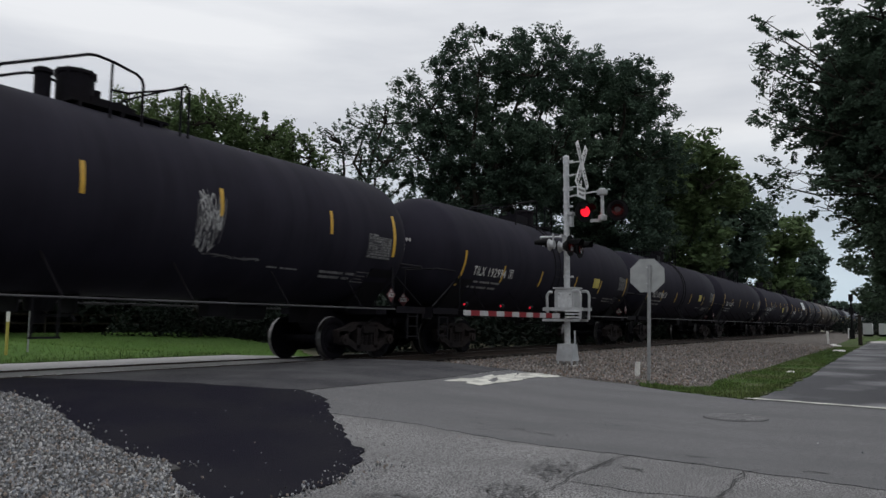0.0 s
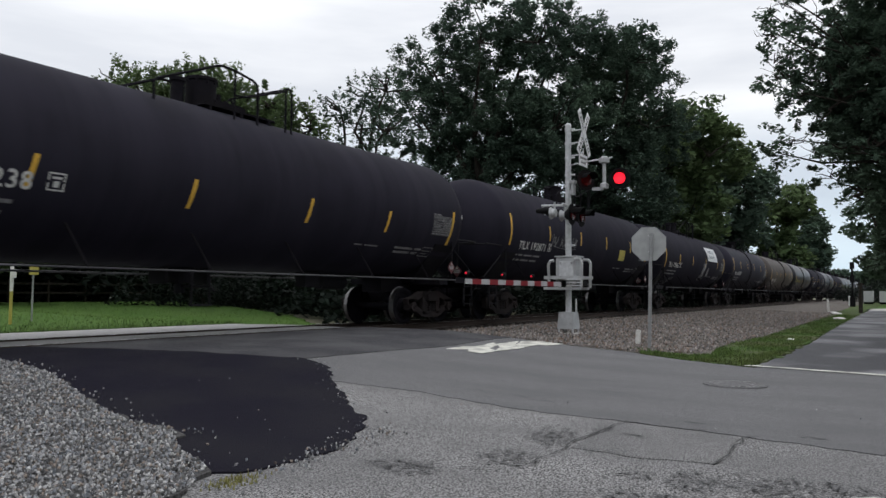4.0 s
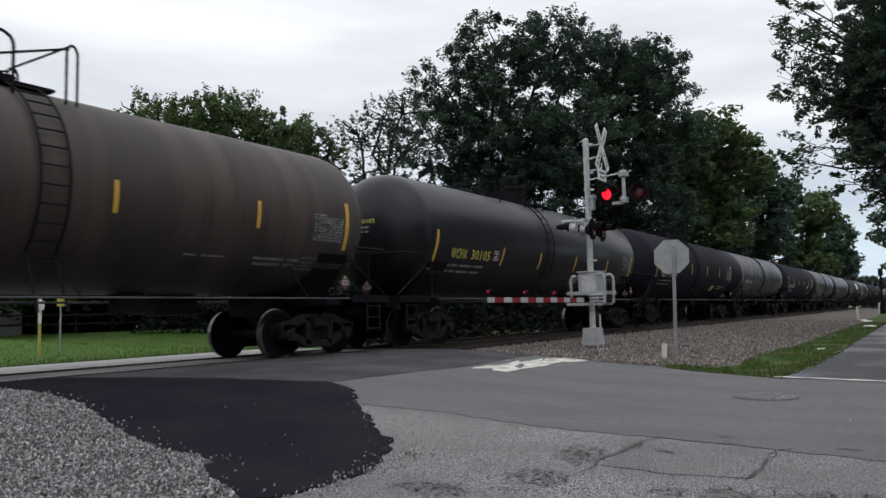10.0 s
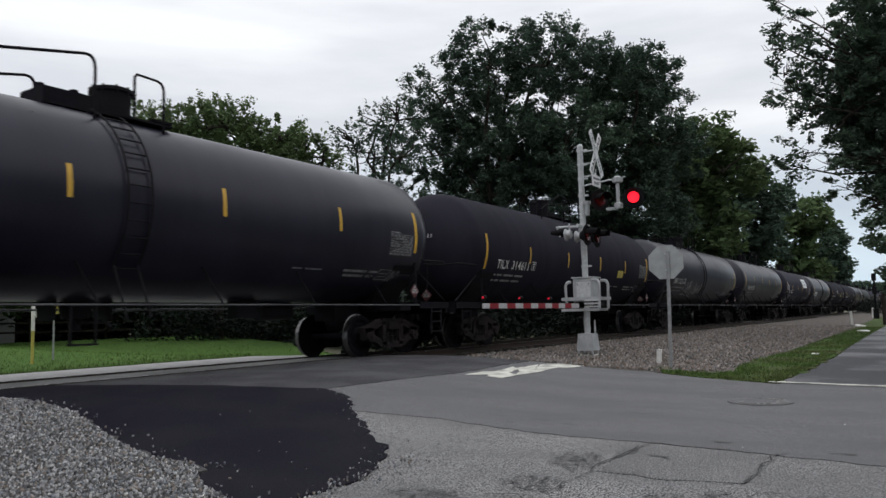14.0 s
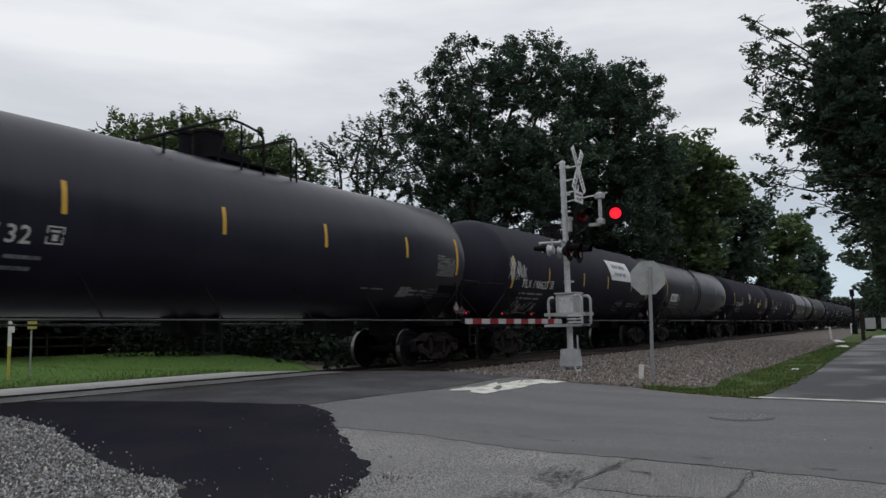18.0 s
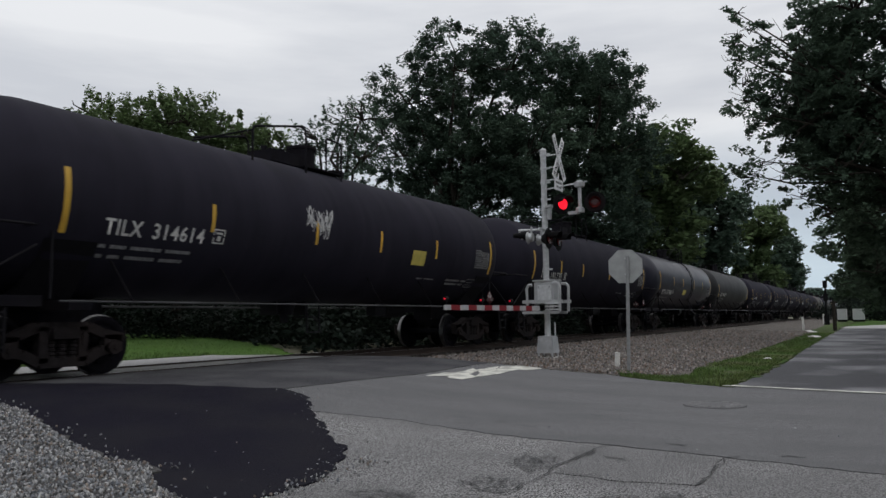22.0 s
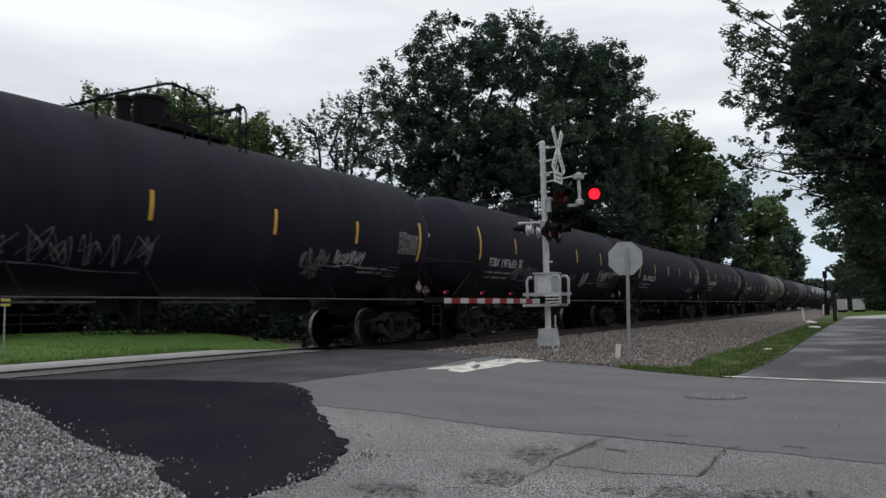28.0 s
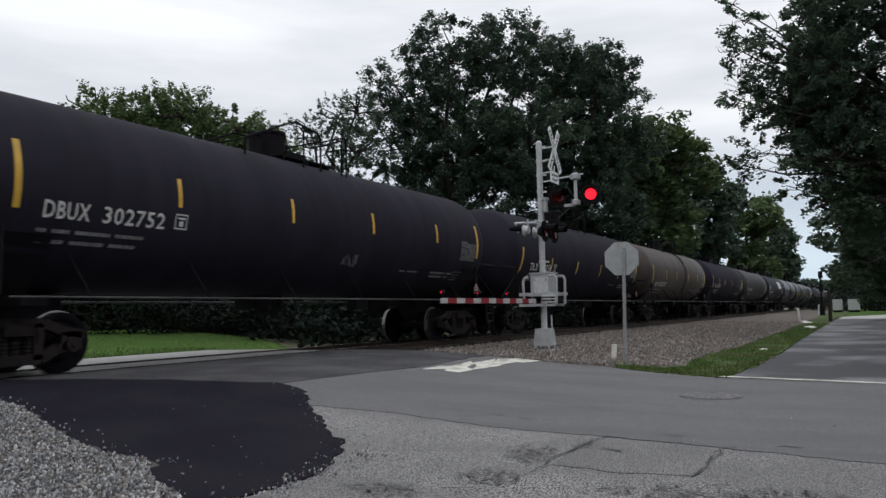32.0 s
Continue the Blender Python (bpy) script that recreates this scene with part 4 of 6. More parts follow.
def b_placard(bm):
    for v in bmesh.ops.create_cube(bm, size=1, matrix=Matrix.Diagonal((0.25, 0.012, 0.25, 1)))["verts"]:
        v.co = Euler((0, radians(45), 0)).to_matrix() @ v.co


PLACARD = shared("placard", b_placard, M_PLACARDRED)


def b_placard_strip(bm):
    box(bm, 0, 0, 0, 0.21, 0.018, 0.10)


def b_placard_flame(bm):
    rod(bm, (0, -0.013, 0.10), (0, 0.013, 0.10), 0.05, seg=3)


PLACARD_STRIP = shared("number_strip", b_placard_strip, M_PLACARD)
PLACARD_FLAME = shared("flame_symbol", b_placard_flame, M_PLACARD)


def add_placard(car, m):
    p = part("placard", PLACARD, None, car, "faded red diamond hazard placard with a white number strip")
    p.matrix_basis = m
    part("number_strip", PLACARD_STRIP, None, p)
    part("flame_symbol", PLACARD_FLAME, None, p)
    me = lettering("1987", 0.07, 0.18)
    for v in me.vertices:
        v.co = (v.co.x - 0.09, -0.013, v.co.y - 0.035)
    me.materials.append(M_SIGBLACK)
    part("number", me, None, p)


def b_stripe(u, z0, z1, w=0.085, lean=0.0):
    bm = bmesh.new()
    shell_patch(bm, u - w / 2, u + w / 2, z0, z1, slant=-lean, n=8 if z1 - z0 > 0.7 else 4)
    return bm


def b_table(bm, u, z0, z1, w):
    rows = 8
    h = (z1 - z0) / rows
    for k in range(rows):
        rng = random.Random(k)
        x = u + 0.02
        while x < u + w - 0.06:
            n = min(rng.uniform(0.05, 0.15), u + w - 0.02 - x)
            if rng.random() < 0.8:
                word_bars(bm, x, z0 + k * h + h * 0.3, [n], h * 0.36, 0, place_shell)
            x += n + 0.035
    for k in range(rows + 1):
        word_bars(bm, u, z0 + k * h, [w], 0.009, 0, place_shell)
    for f in (0, 0.42, 0.58, 0.8, 1):
        word_bars(bm, u + f * (w - 0.009), z0, [0.009], z1 - z0, 0, place_shell)
    word_bars(bm, u, z1 + 0.03, [0.12, 0.22], 0.03, 0.03, place_shell)


def b_stencil_box(bm, u, z, w, h):
    """A slanted outline with a faint line of small lettering in it."""
    for a, b in (((0, 0), (w, 0)), ((0.05, h), (w + 0.05, h)), ((0, 0), (0.05, h)), ((w, 0), (w + 0.05, h)), ((0.09, h * 0.6), (w - 0.05, h * 0.6)), ((0.07, h * 0.3), (w - 0.1, h * 0.3))):
        steep = abs(b[1] - a[1]) > 0.01
        e = (0.014, 0) if steep else (0, 0.014)
        bm.faces.new([bm.verts.new(place_shell(u + p[0], z + p[1])) for p in (a, b, (b[0] + e[0], b[1] + e[1]), (a[0] + e[0], a[1] + e[1]))])


def b_spec(bm, u, z):
    for a in (0, 0.24):
        word_bars(bm, u, z + a, [0.27], 0.022, 0, place_shell)
    for a in (0, 0.248):
        word_bars(bm, u + a, z, [0.022], 0.262, 0, place_shell)
    word_bars(bm, u + 0.06, z + 0.17, [0.15], 0.035, 0, place_shell)
    word_bars(bm, u + 0.09, z + 0.05, [0.09], 0.09, 0, place_shell)


TOP_PARTS = ("manway_cover", "relief_valve", "valve_fitting", "walkway", "top_railing")


def tank_car(mark, paint="black", ink="white", short=(-4.42, -1.42, 1.62, 4.40), text_u=-6.52, text_w=2.05, text_z=2.20, boxed_top=False, tape_z=0.0, lean=0.0, extras=(), label=""):
    car = tagged(new("tank_car"), label or "long black railway tank car with amber side stripes on two trucks", "railway tank car", "cars of the freight train")
    part("tank_shell", SHELLS[paint], None, car)
    for m in (Matrix(), TURNED):
        for n, me in END_PARTS:
            part(n, me, None, car).matrix_basis = m
    for n, me in [p for p in CAR_PARTS if not (boxed_top and p[0] in TOP_PARTS)] + (BOX_TOP if boxed_top else []):
        part(n, me, None, car)
    for u in (-6, -3.6, -1.2, 1.2, 3.6, 6):
        for s in (-1, 1):
            part("rail_bracket", BRACKETS[s], None, car).matrix_basis = pose(u, 0, 0)
    for u in (-6.87, 6.87):
        add_truck(car, u)
    for u in (-7.22, 7.22):
        part("reflective_stripe", b_stripe(u, 2.15 + tape_z * 0.85, 3.15 + tape_z * 0.85, 0.105, lean * 1.6), M_YELLOW, car, "amber reflective stripe")
    for u in short:
        part("reflective_stripe", b_stripe(u, 2.42 + tape_z, 2.93 + tape_z, 0.085, lean), M_YELLOW, car, "amber reflective stripe")
    m_ink = M_INKYELLOW if ink == "yellow" else M_INK
    if ink == "boxed":
        bm = bmesh.new()
        shell_patch(bm, text_u - 0.08, text_u + text_w + 0.08, 2.13, 2.53, 0.008)
        part("number_panel", bm, M_BANNER, car, "white panel behind the number")
        m_ink = M_SIGBLACK
    owner, digits = mark.split()
    first, gap = len(owner) / len(mark) * 0.96, (len(owner) + 1) / len(mark)
    lift = 0.016 if ink == "boxed" else 0.012
    part("reporting_mark", shell_text(owner, text_u, text_z, 0.265, text_w * first, m_ink, lift), None, car, "stencilled letters")
    part("number", shell_text(digits, text_u + text_w * gap, text_z, 0.265, text_w * (1 - gap), m_ink, lift), None, car, "stencilled number")
    bm = bmesh.new()
    word_bars(bm, text_u - 0.05, text_z - 0.215, [0.16, 0.3, 0.62, 0.55], 0.055, 0.09, place_shell)
    word_bars(bm, text_u + 0.0, text_z - 0.37, [0.12, 0.22, 0.60, 0.5], 0.055, 0.1, place_shell)
    part("capacity_lettering", bm, M_INKGREY, car, "small worn lettering")
    bm = bmesh.new()
    b_spec(bm, text_u + text_w + 0.22, text_z + 0.02)
    part("inspection_stencil", bm, M_INK, car)
    bm = bmesh.new()
    b_table(bm, 6.20, 2.30, 2.78, 0.90)
    part("data_panel", bm, M_INKGREY, car, "grid of small stencilled data")
    bm = bmesh.new()
    shell_patch(bm, 6.18, 7.12, 2.28, 2.80, 0.004)
    part("panel_ground", bm, M_PANELGREY, car, "faded grey panel behind the data")
    bm = bmesh.new()
    word_bars(bm, 3.2, 1.86, [0.3, 0.5], 0.03, 0.1, place_shell)
    part("side_stencil", bm, M_INKGREY, car)
    bm = bmesh.new()
    word_bars(bm, 4.8, 1.86, [0.8, 0.3], 0.05, 0.1, place_shell)
    word_bars(bm, 4.85, 1.76, [0.7, 0.25], 0.05, 0.1, place_shell)
    part("side_stencil", bm, M_INKGREY, car)
    bm = bmesh.new()
    b_stencil_box(bm, 6.02, 1.72, 0.46, 0.22)
    part("stencil_box", bm, M_INKGREY, car, "small outlined stencil")
    m_end = m_ink if ink != "boxed" else M_INK
    part("end_mark", head_text(owner, 0.42, 0.22, 0.11, first * 0.92, m_end), None, car)
    part("end_number", head_text(digits, 0.42 - gap * 0.92, 0.22, 0.11, (1 - gap) * 0.92, m_end), None, car)
    bm = bmesh.new()
    for k, words in enumerate(((0.16, 0.24, 0.09, 0.12), (0.16, 0.22, 0.12, 0.1), (0.16, 0.2, 0.05))):
        y = 0.40
        for n in words:
            pts = [place_head(y, AXIS + 0.09 - k * 0.11), place_head(y - n, AXIS + 0.09 - k * 0.11), place_head(y - n, AXIS + 0.14 - k * 0.11), place_head(y, AXIS + 0.14 - k * 0.11)]
            bm.faces.new([bm.verts.new(p) for p in pts])
            y -= n + 0.04
    part("end_lettering", bm, M_INKGREY, car)
    add_placard(car, pose(7.2, -1.54, 1.45))
    add_placard(car, pose(-8.92, -0.62, 1.40, 0, 0, -90))
    for kind, *v in extras:
        if kind == "panel":
            u, z0, z1, w, slant = v
            bm = bmesh.new()
            shell_patch(bm, u, u + w, z0, z1, 0.007, slant)
            part("yellow_panel", bm, M_TANPANEL if ink == "yellow" else M_YPANEL, car, "faded yellow stencil panel")
        elif kind == "plate":
            u, z0, z1, w = v
            bm = bmesh.new()
            shell_patch(bm, u, u + w, z0, z1, 0.007, -0.05)
            part("stencil_plate", bm, M_INKGREY, car, "pale grey stencil plate")
        elif kind == "banner":
            u, w = v
            bm = bmesh.new()
            shell_patch(bm, u, u + w, 2.82, 3.66, 0.010, 0.25, 6)
            banner = part("banner", bm, M_BANNER, car, "white vinyl banner with dark printing")
            bm = bmesh.new()
            rng = random.Random(7)
            for z, words in ((3.34, (9, 8)), (3.01, (9, 5))):
                x = u + (0.52 if z > 3.2 else 0.62)
                for letters in words:
                    for k in range(letters):
                        p = rng.choice((0.05, 0.075, 0.08, 0.085))
                        tall = 0.20 if k == 0 or rng.random() < 0.25 else 0.145
                        bars = [(0, 0.028, 0, tall)] if p < 0.06 else [(0, 0.026, 0, tall), (p - 0.026, p, 0, 0.145), (0.02, p - 0.02, rng.choice((0, 0.058, 0.117)), None)]
                        for a0, a1, b0, b1 in bars:
                            b1 = b0 + 0.028 if b1 is None else b1
                            q = [(x + a0, z + b0), (x + a1, z + b0), (x + a1, z + b1), (x + a0, z + b1)]
                            bm.faces.new([bm.verts.new(on_shell(a + 0.25 * (3.66 - b) / 0.71 * 0.6, math.asin((b - AXIS) / RADIUS) * RADIUS, 0.016)) for a, b in q])
                        x += p + 0.022
                    x += 0.09
            for a in (0.22, 0.42):
                q = [(u + a, 2.98), (u + a + 0.12, 2.98), (u + a + 0.12, 3.58), (u + a, 3.58)]
                bm.faces.new([bm.verts.new(on_shell(x + 0.25 * (3.66 - b) / 0.71 * 0.6, math.asin((b - AXIS) / RADIUS) * RADIUS, 0.016)) for x, b in q])
            part("banner_print", bm, M_BANNERINK, banner)
        elif kind == "side_ladder":
            bm = bmesh.new()
            curve = [on_shell(0, 1.9 - 0.25 * k, 0.07) for k in range(13)]
            for s in (-0.22, 0.22):
                pipe(bm, [(v[0] + s, y, z) for _, y, z in curve] + [(v[0] + s, -1.66, 0.9)], 0.02, 6)
            ladder = part("side_ladder", bm, M_TRIM, car, "black ladder curved round the shell")
            for k in range(12):
                p = on_shell(0, 1.8 - 0.27 * k, 0.07)
                part("rung", RUNG, None, ladder).location = (v[0], p[1], p[2])
        elif kind == "scrawl":
            u, z, w, h, glyphs, line, bright, seed = v
            part("graffiti", ribbon(scrawl(u, z, w, h, glyphs, seed), line), M_SPRAY if bright else M_SPRAYDIM, car, "sprayed graffiti")
    return car


CARS = [
    dict(mark="TILX 192990", short=(-4.1, -1.0, 1.75, 4.85), tape_z=0.26, extras=[("scrawl", 1.22, 2.75, 0.42, 0.36, 2, 0.022, 1, 11), ("scrawl", 1.3, 2.4, 0.5, 0.36, 2, 0.022, 1, 13), ("scrawl", 1.25, 2.05, 0.45, 0.36, 2, 0.02, 1, 14), ("scrawl", 1.2, 2.15, 0.62, 0.9, 3, 0.018, 0, 12), ("scrawl", 1.6, 1.95, 1.3, 0.05, 2, 0.02, 0, 15)]),
    dict(mark="TILX 192994", short=(-4.75, -1.9, 1.3, 4.0), tape_z=-0.36, lean=0.09, boxed_top=True, text_u=-6.68, extras=[("panel", 3.12, 2.25, 2.62, 0.66, 0), ("side_ladder", -0.75)]),
    dict(mark="TILX 192905", short=(-4.7, -1.95, 1.25, 4.5), tape_z=-0.36, lean=0.09, boxed_top=True, extras=[("panel", 3.2, 2.25, 2.62, 0.6, 0), ("side_ladder", -0.7)]),
    dict(mark="TILX 191238", short=(-4.45, -1.6, 1.45, 4.25), tape_z=-0.22, lean=0.10, extras=[]),
    dict(mark="TILX 192871", short=(-4.2, -1.25, 1.62, 4.75), tape_z=0.15, extras=[("scrawl", -4.1, 2.45, 2.5, 0.38, 6, 0.028, 0, 5), ("panel", 3.3, 2.2, 2.65, 0.75, 0.05)]),
    dict(mark="TILX 198662", short=(-4.4, -1.42, 1.8, 5.2), extras=[("banner", 2.1, 2.7), ("scrawl", 1.25, 1.95, 0.8, 0.75, 4, 0.03, 1, 21), ("scrawl", -6.2, 1.35, 1.9, 0.4, 5, 0.025, 0, 22), ("scrawl", 2.5, 1.85, 0.5, 0.5, 2, 0.03, 1, 23), ("scrawl", 1.1, 1.7, 1.1, 0.3, 5, 0.02, 0, 24)]),
    dict(mark="DBUX 302748", paint="navy", short=(-4.6, -1.75, 1.3, 4.4), tape_z=0.30, boxed_top=True, extras=[("side_ladder", -0.6)]),
    dict(mark="DBUX 301603", paint="brown", short=(-4.2, -1.55, 1.75, 4.7), text_z=1.98, label="rust-filmed brown-black railway tank car with faint amber stripes", extras=[("side_ladder", 0.75)]),
    dict(mark="WCHX 30105", paint="gloss", ink="yellow", short=(-3.7, -1.2, 1.6, 4.6), tape_z=-0.33, lean=0.06, boxed_top=True, label="black railway tank car with yellow stencilled number", extras=[("panel", 1.75, 1.66, 1.95, 0.62, -0.08), ("side_ladder", -0.65)]),
    dict(mark="TILX 199306", boxed_top=True, extras=[("panel", 3.45, 1.66, 1.93, 0.62, -0.12), ("side_ladder", -0.5)]),
    dict(mark="TAEX 1149", paint="blue", text_u=-6.36, text_w=1.62, short=(-4.5, -1.7, 1.22, 4.4), tape_z=0.27, boxed_top=True, label="glossy black railway tank car with amber side stripes", extras=[("scrawl", 6.4, 1.7, 0.5, 0.3, 3, 0.025, 0, 31), ("side_ladder", -0.55)]),
    dict(mark="TILX 314611", extras=[("panel", 3.6, 2.22, 2.5, 0.6, 0)]),
    dict(mark="TAEX 1211", paint="blue", text_u=-6.36, text_w=1.62, short=(), boxed_top=True, label="blue-black railway tank car with white sprayed graffiti", extras=[("scrawl", -4.4, 1.72, 2.6, 0.62, 5, 0.032, 1, 41), ("scrawl", -1.75, 1.75, 0.9, 0.5, 3, 0.03, 1, 43), ("scrawl", -4.0, 1.6, 2.4, 0.5, 4, 0.02, 0, 42), ("side_ladder", -0.6)]),
    dict(mark="TAEX 1132", paint="blue", text_u=-6.36, text_w=1.62, short=(-4.3, -1.2, 1.65, 4.75), tape_z=0.25, label="glossy black railway tank car with amber side stripes", extras=[("plate", 4.8, 1.72, 1.96, 0.46)]),
    dict(mark="TILX 198623", paint="navy", short=(-4.42, -1.1, 1.65, 4.75), extras=[("banner", 1.85, 2.75), ("scrawl", -7.55, 2.35, 0.75, 0.85, 2, 0.05, 1, 51), ("scrawl", -6.85, 2.45, 0.7, 0.5, 2, 0.045, 1, 56), ("scrawl", -6.5, 1.42, 1.9, 0.32, 5, 0.03, 1, 52), ("scrawl", -3.7, 1.62, 1.0, 0.40, 4, 0.025, 0, 53), ("scrawl", -2.2, 1.68, 1.15, 0.38, 5, 0.025, 0, 54), ("scrawl", 3.2, 1.65, 1.0, 0.35, 4, 0.025, 0, 55)]),
    dict(mark="TAEX 1175", paint="blue", ink="boxed", text_u=-6.28, text_w=1.2, short=(-1.5, 4.6), tape_z=0.26, boxed_top=True, label="blue-black railway tank car with a boxed white number panel", extras=[("side_ladder", -0.35)]),
    dict(mark="TILX 314614", short=(-4.3, -1.32, 1.15, 3.85), boxed_top=True, extras=[("scrawl", -1.65, 2.72, 0.85, 0.55, 3, 0.04, 1, 61), ("scrawl", -1.5, 2.5, 0.6, 0.5, 2, 0.025, 1, 62), ("panel", 2.65, 2.2, 2.58, 0.65, 0)]),
    dict(mark="TILX 191735", short=(-4.6, -2.1, 1.43, 4.85), boxed_top=True, extras=[]),
    dict(mark="CTCX 732482", paint="blue", text_w=2.3, text_z=2.02, short=(-4.0, -1.5, 1.65, 4.4), tape_z=0.12, label="glossy black railway tank car with amber side stripes", extras=[("panel", -1.3, 2.05, 2.35, 0.75, -0.05), ("side_ladder", 0.8)]),
    dict(mark="TILX 190733", paint="grey", short=(), label="dusty grey-black railway tank car", extras=[]),
    dict(mark="TILX 197549", extras=[("scrawl", 3.75, 1.93, 1.15, 0.32, 6, 0.03, 1, 71), ("scrawl", 2.6, 1.85, 1.0, 0.35, 5, 0.028, 0, 72), ("scrawl", 2.9, 1.6, 0.5, 0.3, 2, 0.025, 0, 74), ("scrawl", -4.0, 1.66, 2.9, 0.5, 6, 0.03, 0, 73)]),
    dict(mark="TCBX 197633", short=(-4.6, -1.65, 1.4, 4.45), tape_z=0.25, boxed_top=True, extras=[("scrawl", -4.6, 1.9, 2.2, 0.38, 7, 0.022, 0, 81), ("scrawl", -2.1, 1.65, 1.0, 0.38, 4, 0.022, 0, 84), ("scrawl", 0.75, 1.8, 0.75, 0.38, 4, 0.022, 0, 85), ("scrawl", 2.4, 1.72, 0.62, 0.6, 3, 0.03, 1, 82), ("scrawl", 4.35, 2.02, 1.1, 0.42, 5, 0.026, 1, 83), ("scrawl", 5.5, 2.14, 0.7, 0.34, 3, 0.026, 1, 86)]),
    dict(mark="TCBX 197612", short=(-4.2, -1.2, 1.7, 4.75), tape_z=0.18, extras=[]),
    dict(mark="DBUX 302752", short=(-4.3, -1.3, 1.65, 4.75), tape_z=0.28, text_u=-6.8, text_w=2.2, text_z=2.3, extras=[("scrawl", 0.6, 1.9, 0.6, 0.3, 3, 0.025, 0, 91)]),
]
PITCH = 18.0
train = [tank_car(**c) for c in CARS]
FAR = [3, 7, 17, 19, 14, 10, 8, 12, 3, 19, 6, 10, 2, 8, 11, 7, 16, 18, 4, 13]
for k in FAR:
    train.append(copy_thing(train[k], pose(0, 0, 0)))


def train_place(t):
    """Place of the first car's middle along the track."""
    knots = [(0, .6), (3.5, .6), (6, .36), (9, .08), (12, 0), (15, .03), (18, .05), (19, .16), (20, .46), (21, .53), (22.4, .68), (24, .77), (25.2, .83), (27.5, 1.1), (28.2, 1.21), (29.4, 1.37), (32, 1.95)]
    extra = np.interp(t, [k[0] for k in knots], [k[1] for k in knots])
    return 7.2 - 12.8 * t + float(extra)


# ---- crossing signal with gate ----
MX, MY = 19.75, 8.0
signal = tagged(new("crossing_signal"), "silver railway crossing signal with crossbuck, red flashers and lowered gate", "crossing signal")
signal.location = (MX, MY, 0)
bm = bmesh.new()
lathe(bm, [(0.2, 0.085), (5.46, 0.08), (5.48, 0.085), (5.52, 0.06), (5.53, 0.0001)], 20, "Z")
part("mast", bm, M_GALV, signal, "round galvanised mast", True)
bm = bmesh.new()
for v in box(bm, 0, 0, 0.02, 0.48, 0.48, 0.46):
    if v.co.z > 0.1:
        v.co.x *= 0.85
        v.co.y *= 0.85
bmesh.ops.bevel(bm, geom=bm.edges[:], offset=0.02, segments=2)
for sx in (-1, 1):
    for sy in (-1, 1):
        rod(bm, (sx * 0.2, sy * 0.2, -0.35), (sx * 0.2, sy * 0.2, -0.18), 0.03, seg=8)
part("base", bm, M_SILVER, signal, "cast aluminium base")
bm = bmesh.new()
box(bm, 0, 0, -0.42, 0.75, 0.75, 0.2)
part("footing", bm, M_CONCRETE, signal, "concrete footing")
bm = bmesh.new()
rod(bm, (0.1, -0.18, 0.2), (0.1, -0.18, 0.62), 0.025, seg=8)
part("conduit", bm, M_GALV, signal)
for z in (4.07, 3.75, 5.35, 4.95, 4.55, 3.22, 2.1):
    bm = bmesh.new()
    lathe(bm, [(z - 0.03, 0.1), (z + 0.03, 0.1)], 14, "Z")
    box(bm, 0, -0.13, z, 0.05, 0.12, 0.05)
    part("clamp", bm, M_GALV, signal)

# crossbuck on its brackets
for z in (4.6, 4.95, 5.3):
    bm = bmesh.new()
    pipe(bm, [(0, 0, z), (0, -0.42, z + 0.02)], 0.02, 8)
    buck = part("crossbuck_bracket", bm, M_GALV, signal)
for s in (-1, 1):
    bm = bmesh.new()
    box(bm, 0, 0, 0, 1.42, 0.012, 0.225)
    blade = part("crossbuck_blade", bm, M_BANNER, buck, "white reflective crossbuck blade with black lettering")
    blade.matrix_basis = pose(0, -0.46 - 0.012 * s, 5.2, 0, s * 56, 0)
    text = ("RAILROAD", "CROSSING")[s > 0]
    for word, a, w in (((text, -0.62, 1.24),) if s < 0 else ((text[:5], -0.62, 0.5), (text[5:], 0.16, 0.42))):
        me = lettering(word, 0.13, w)
        for v in me.vertices:
            v.co = Vector((0, -0.46 - 0.012 * s, 5.2)) + Euler((0, radians(s * 56), 0)).to_matrix() @ Vector((a + v.co.x, -0.009, v.co.y - 0.065))
        me.materials.append(M_SIGBLACK)
        part("lettering", me, None, buck)
bm = bmesh.new()
box(bm, 0, -0.44, 4.44, 0.62, 0.012, 0.32)
part("track_plate", bm, M_BANNER, signal, "small white plate under the crossbuck")
bm = bmesh.new()
for k in range(2):
    box(bm, 0, -0.449, 4.50 - k * 0.12, 0.46 - 0.1 * k, 0.005, 0.06)
part("plate_lettering", bm, M_INKGREY, signal)
bm = bmesh.new()
box(bm, 0, -0.44, 4.68, 0.06, 0.012, 0.2)
part("plate_strap", bm, M_GALV, signal)


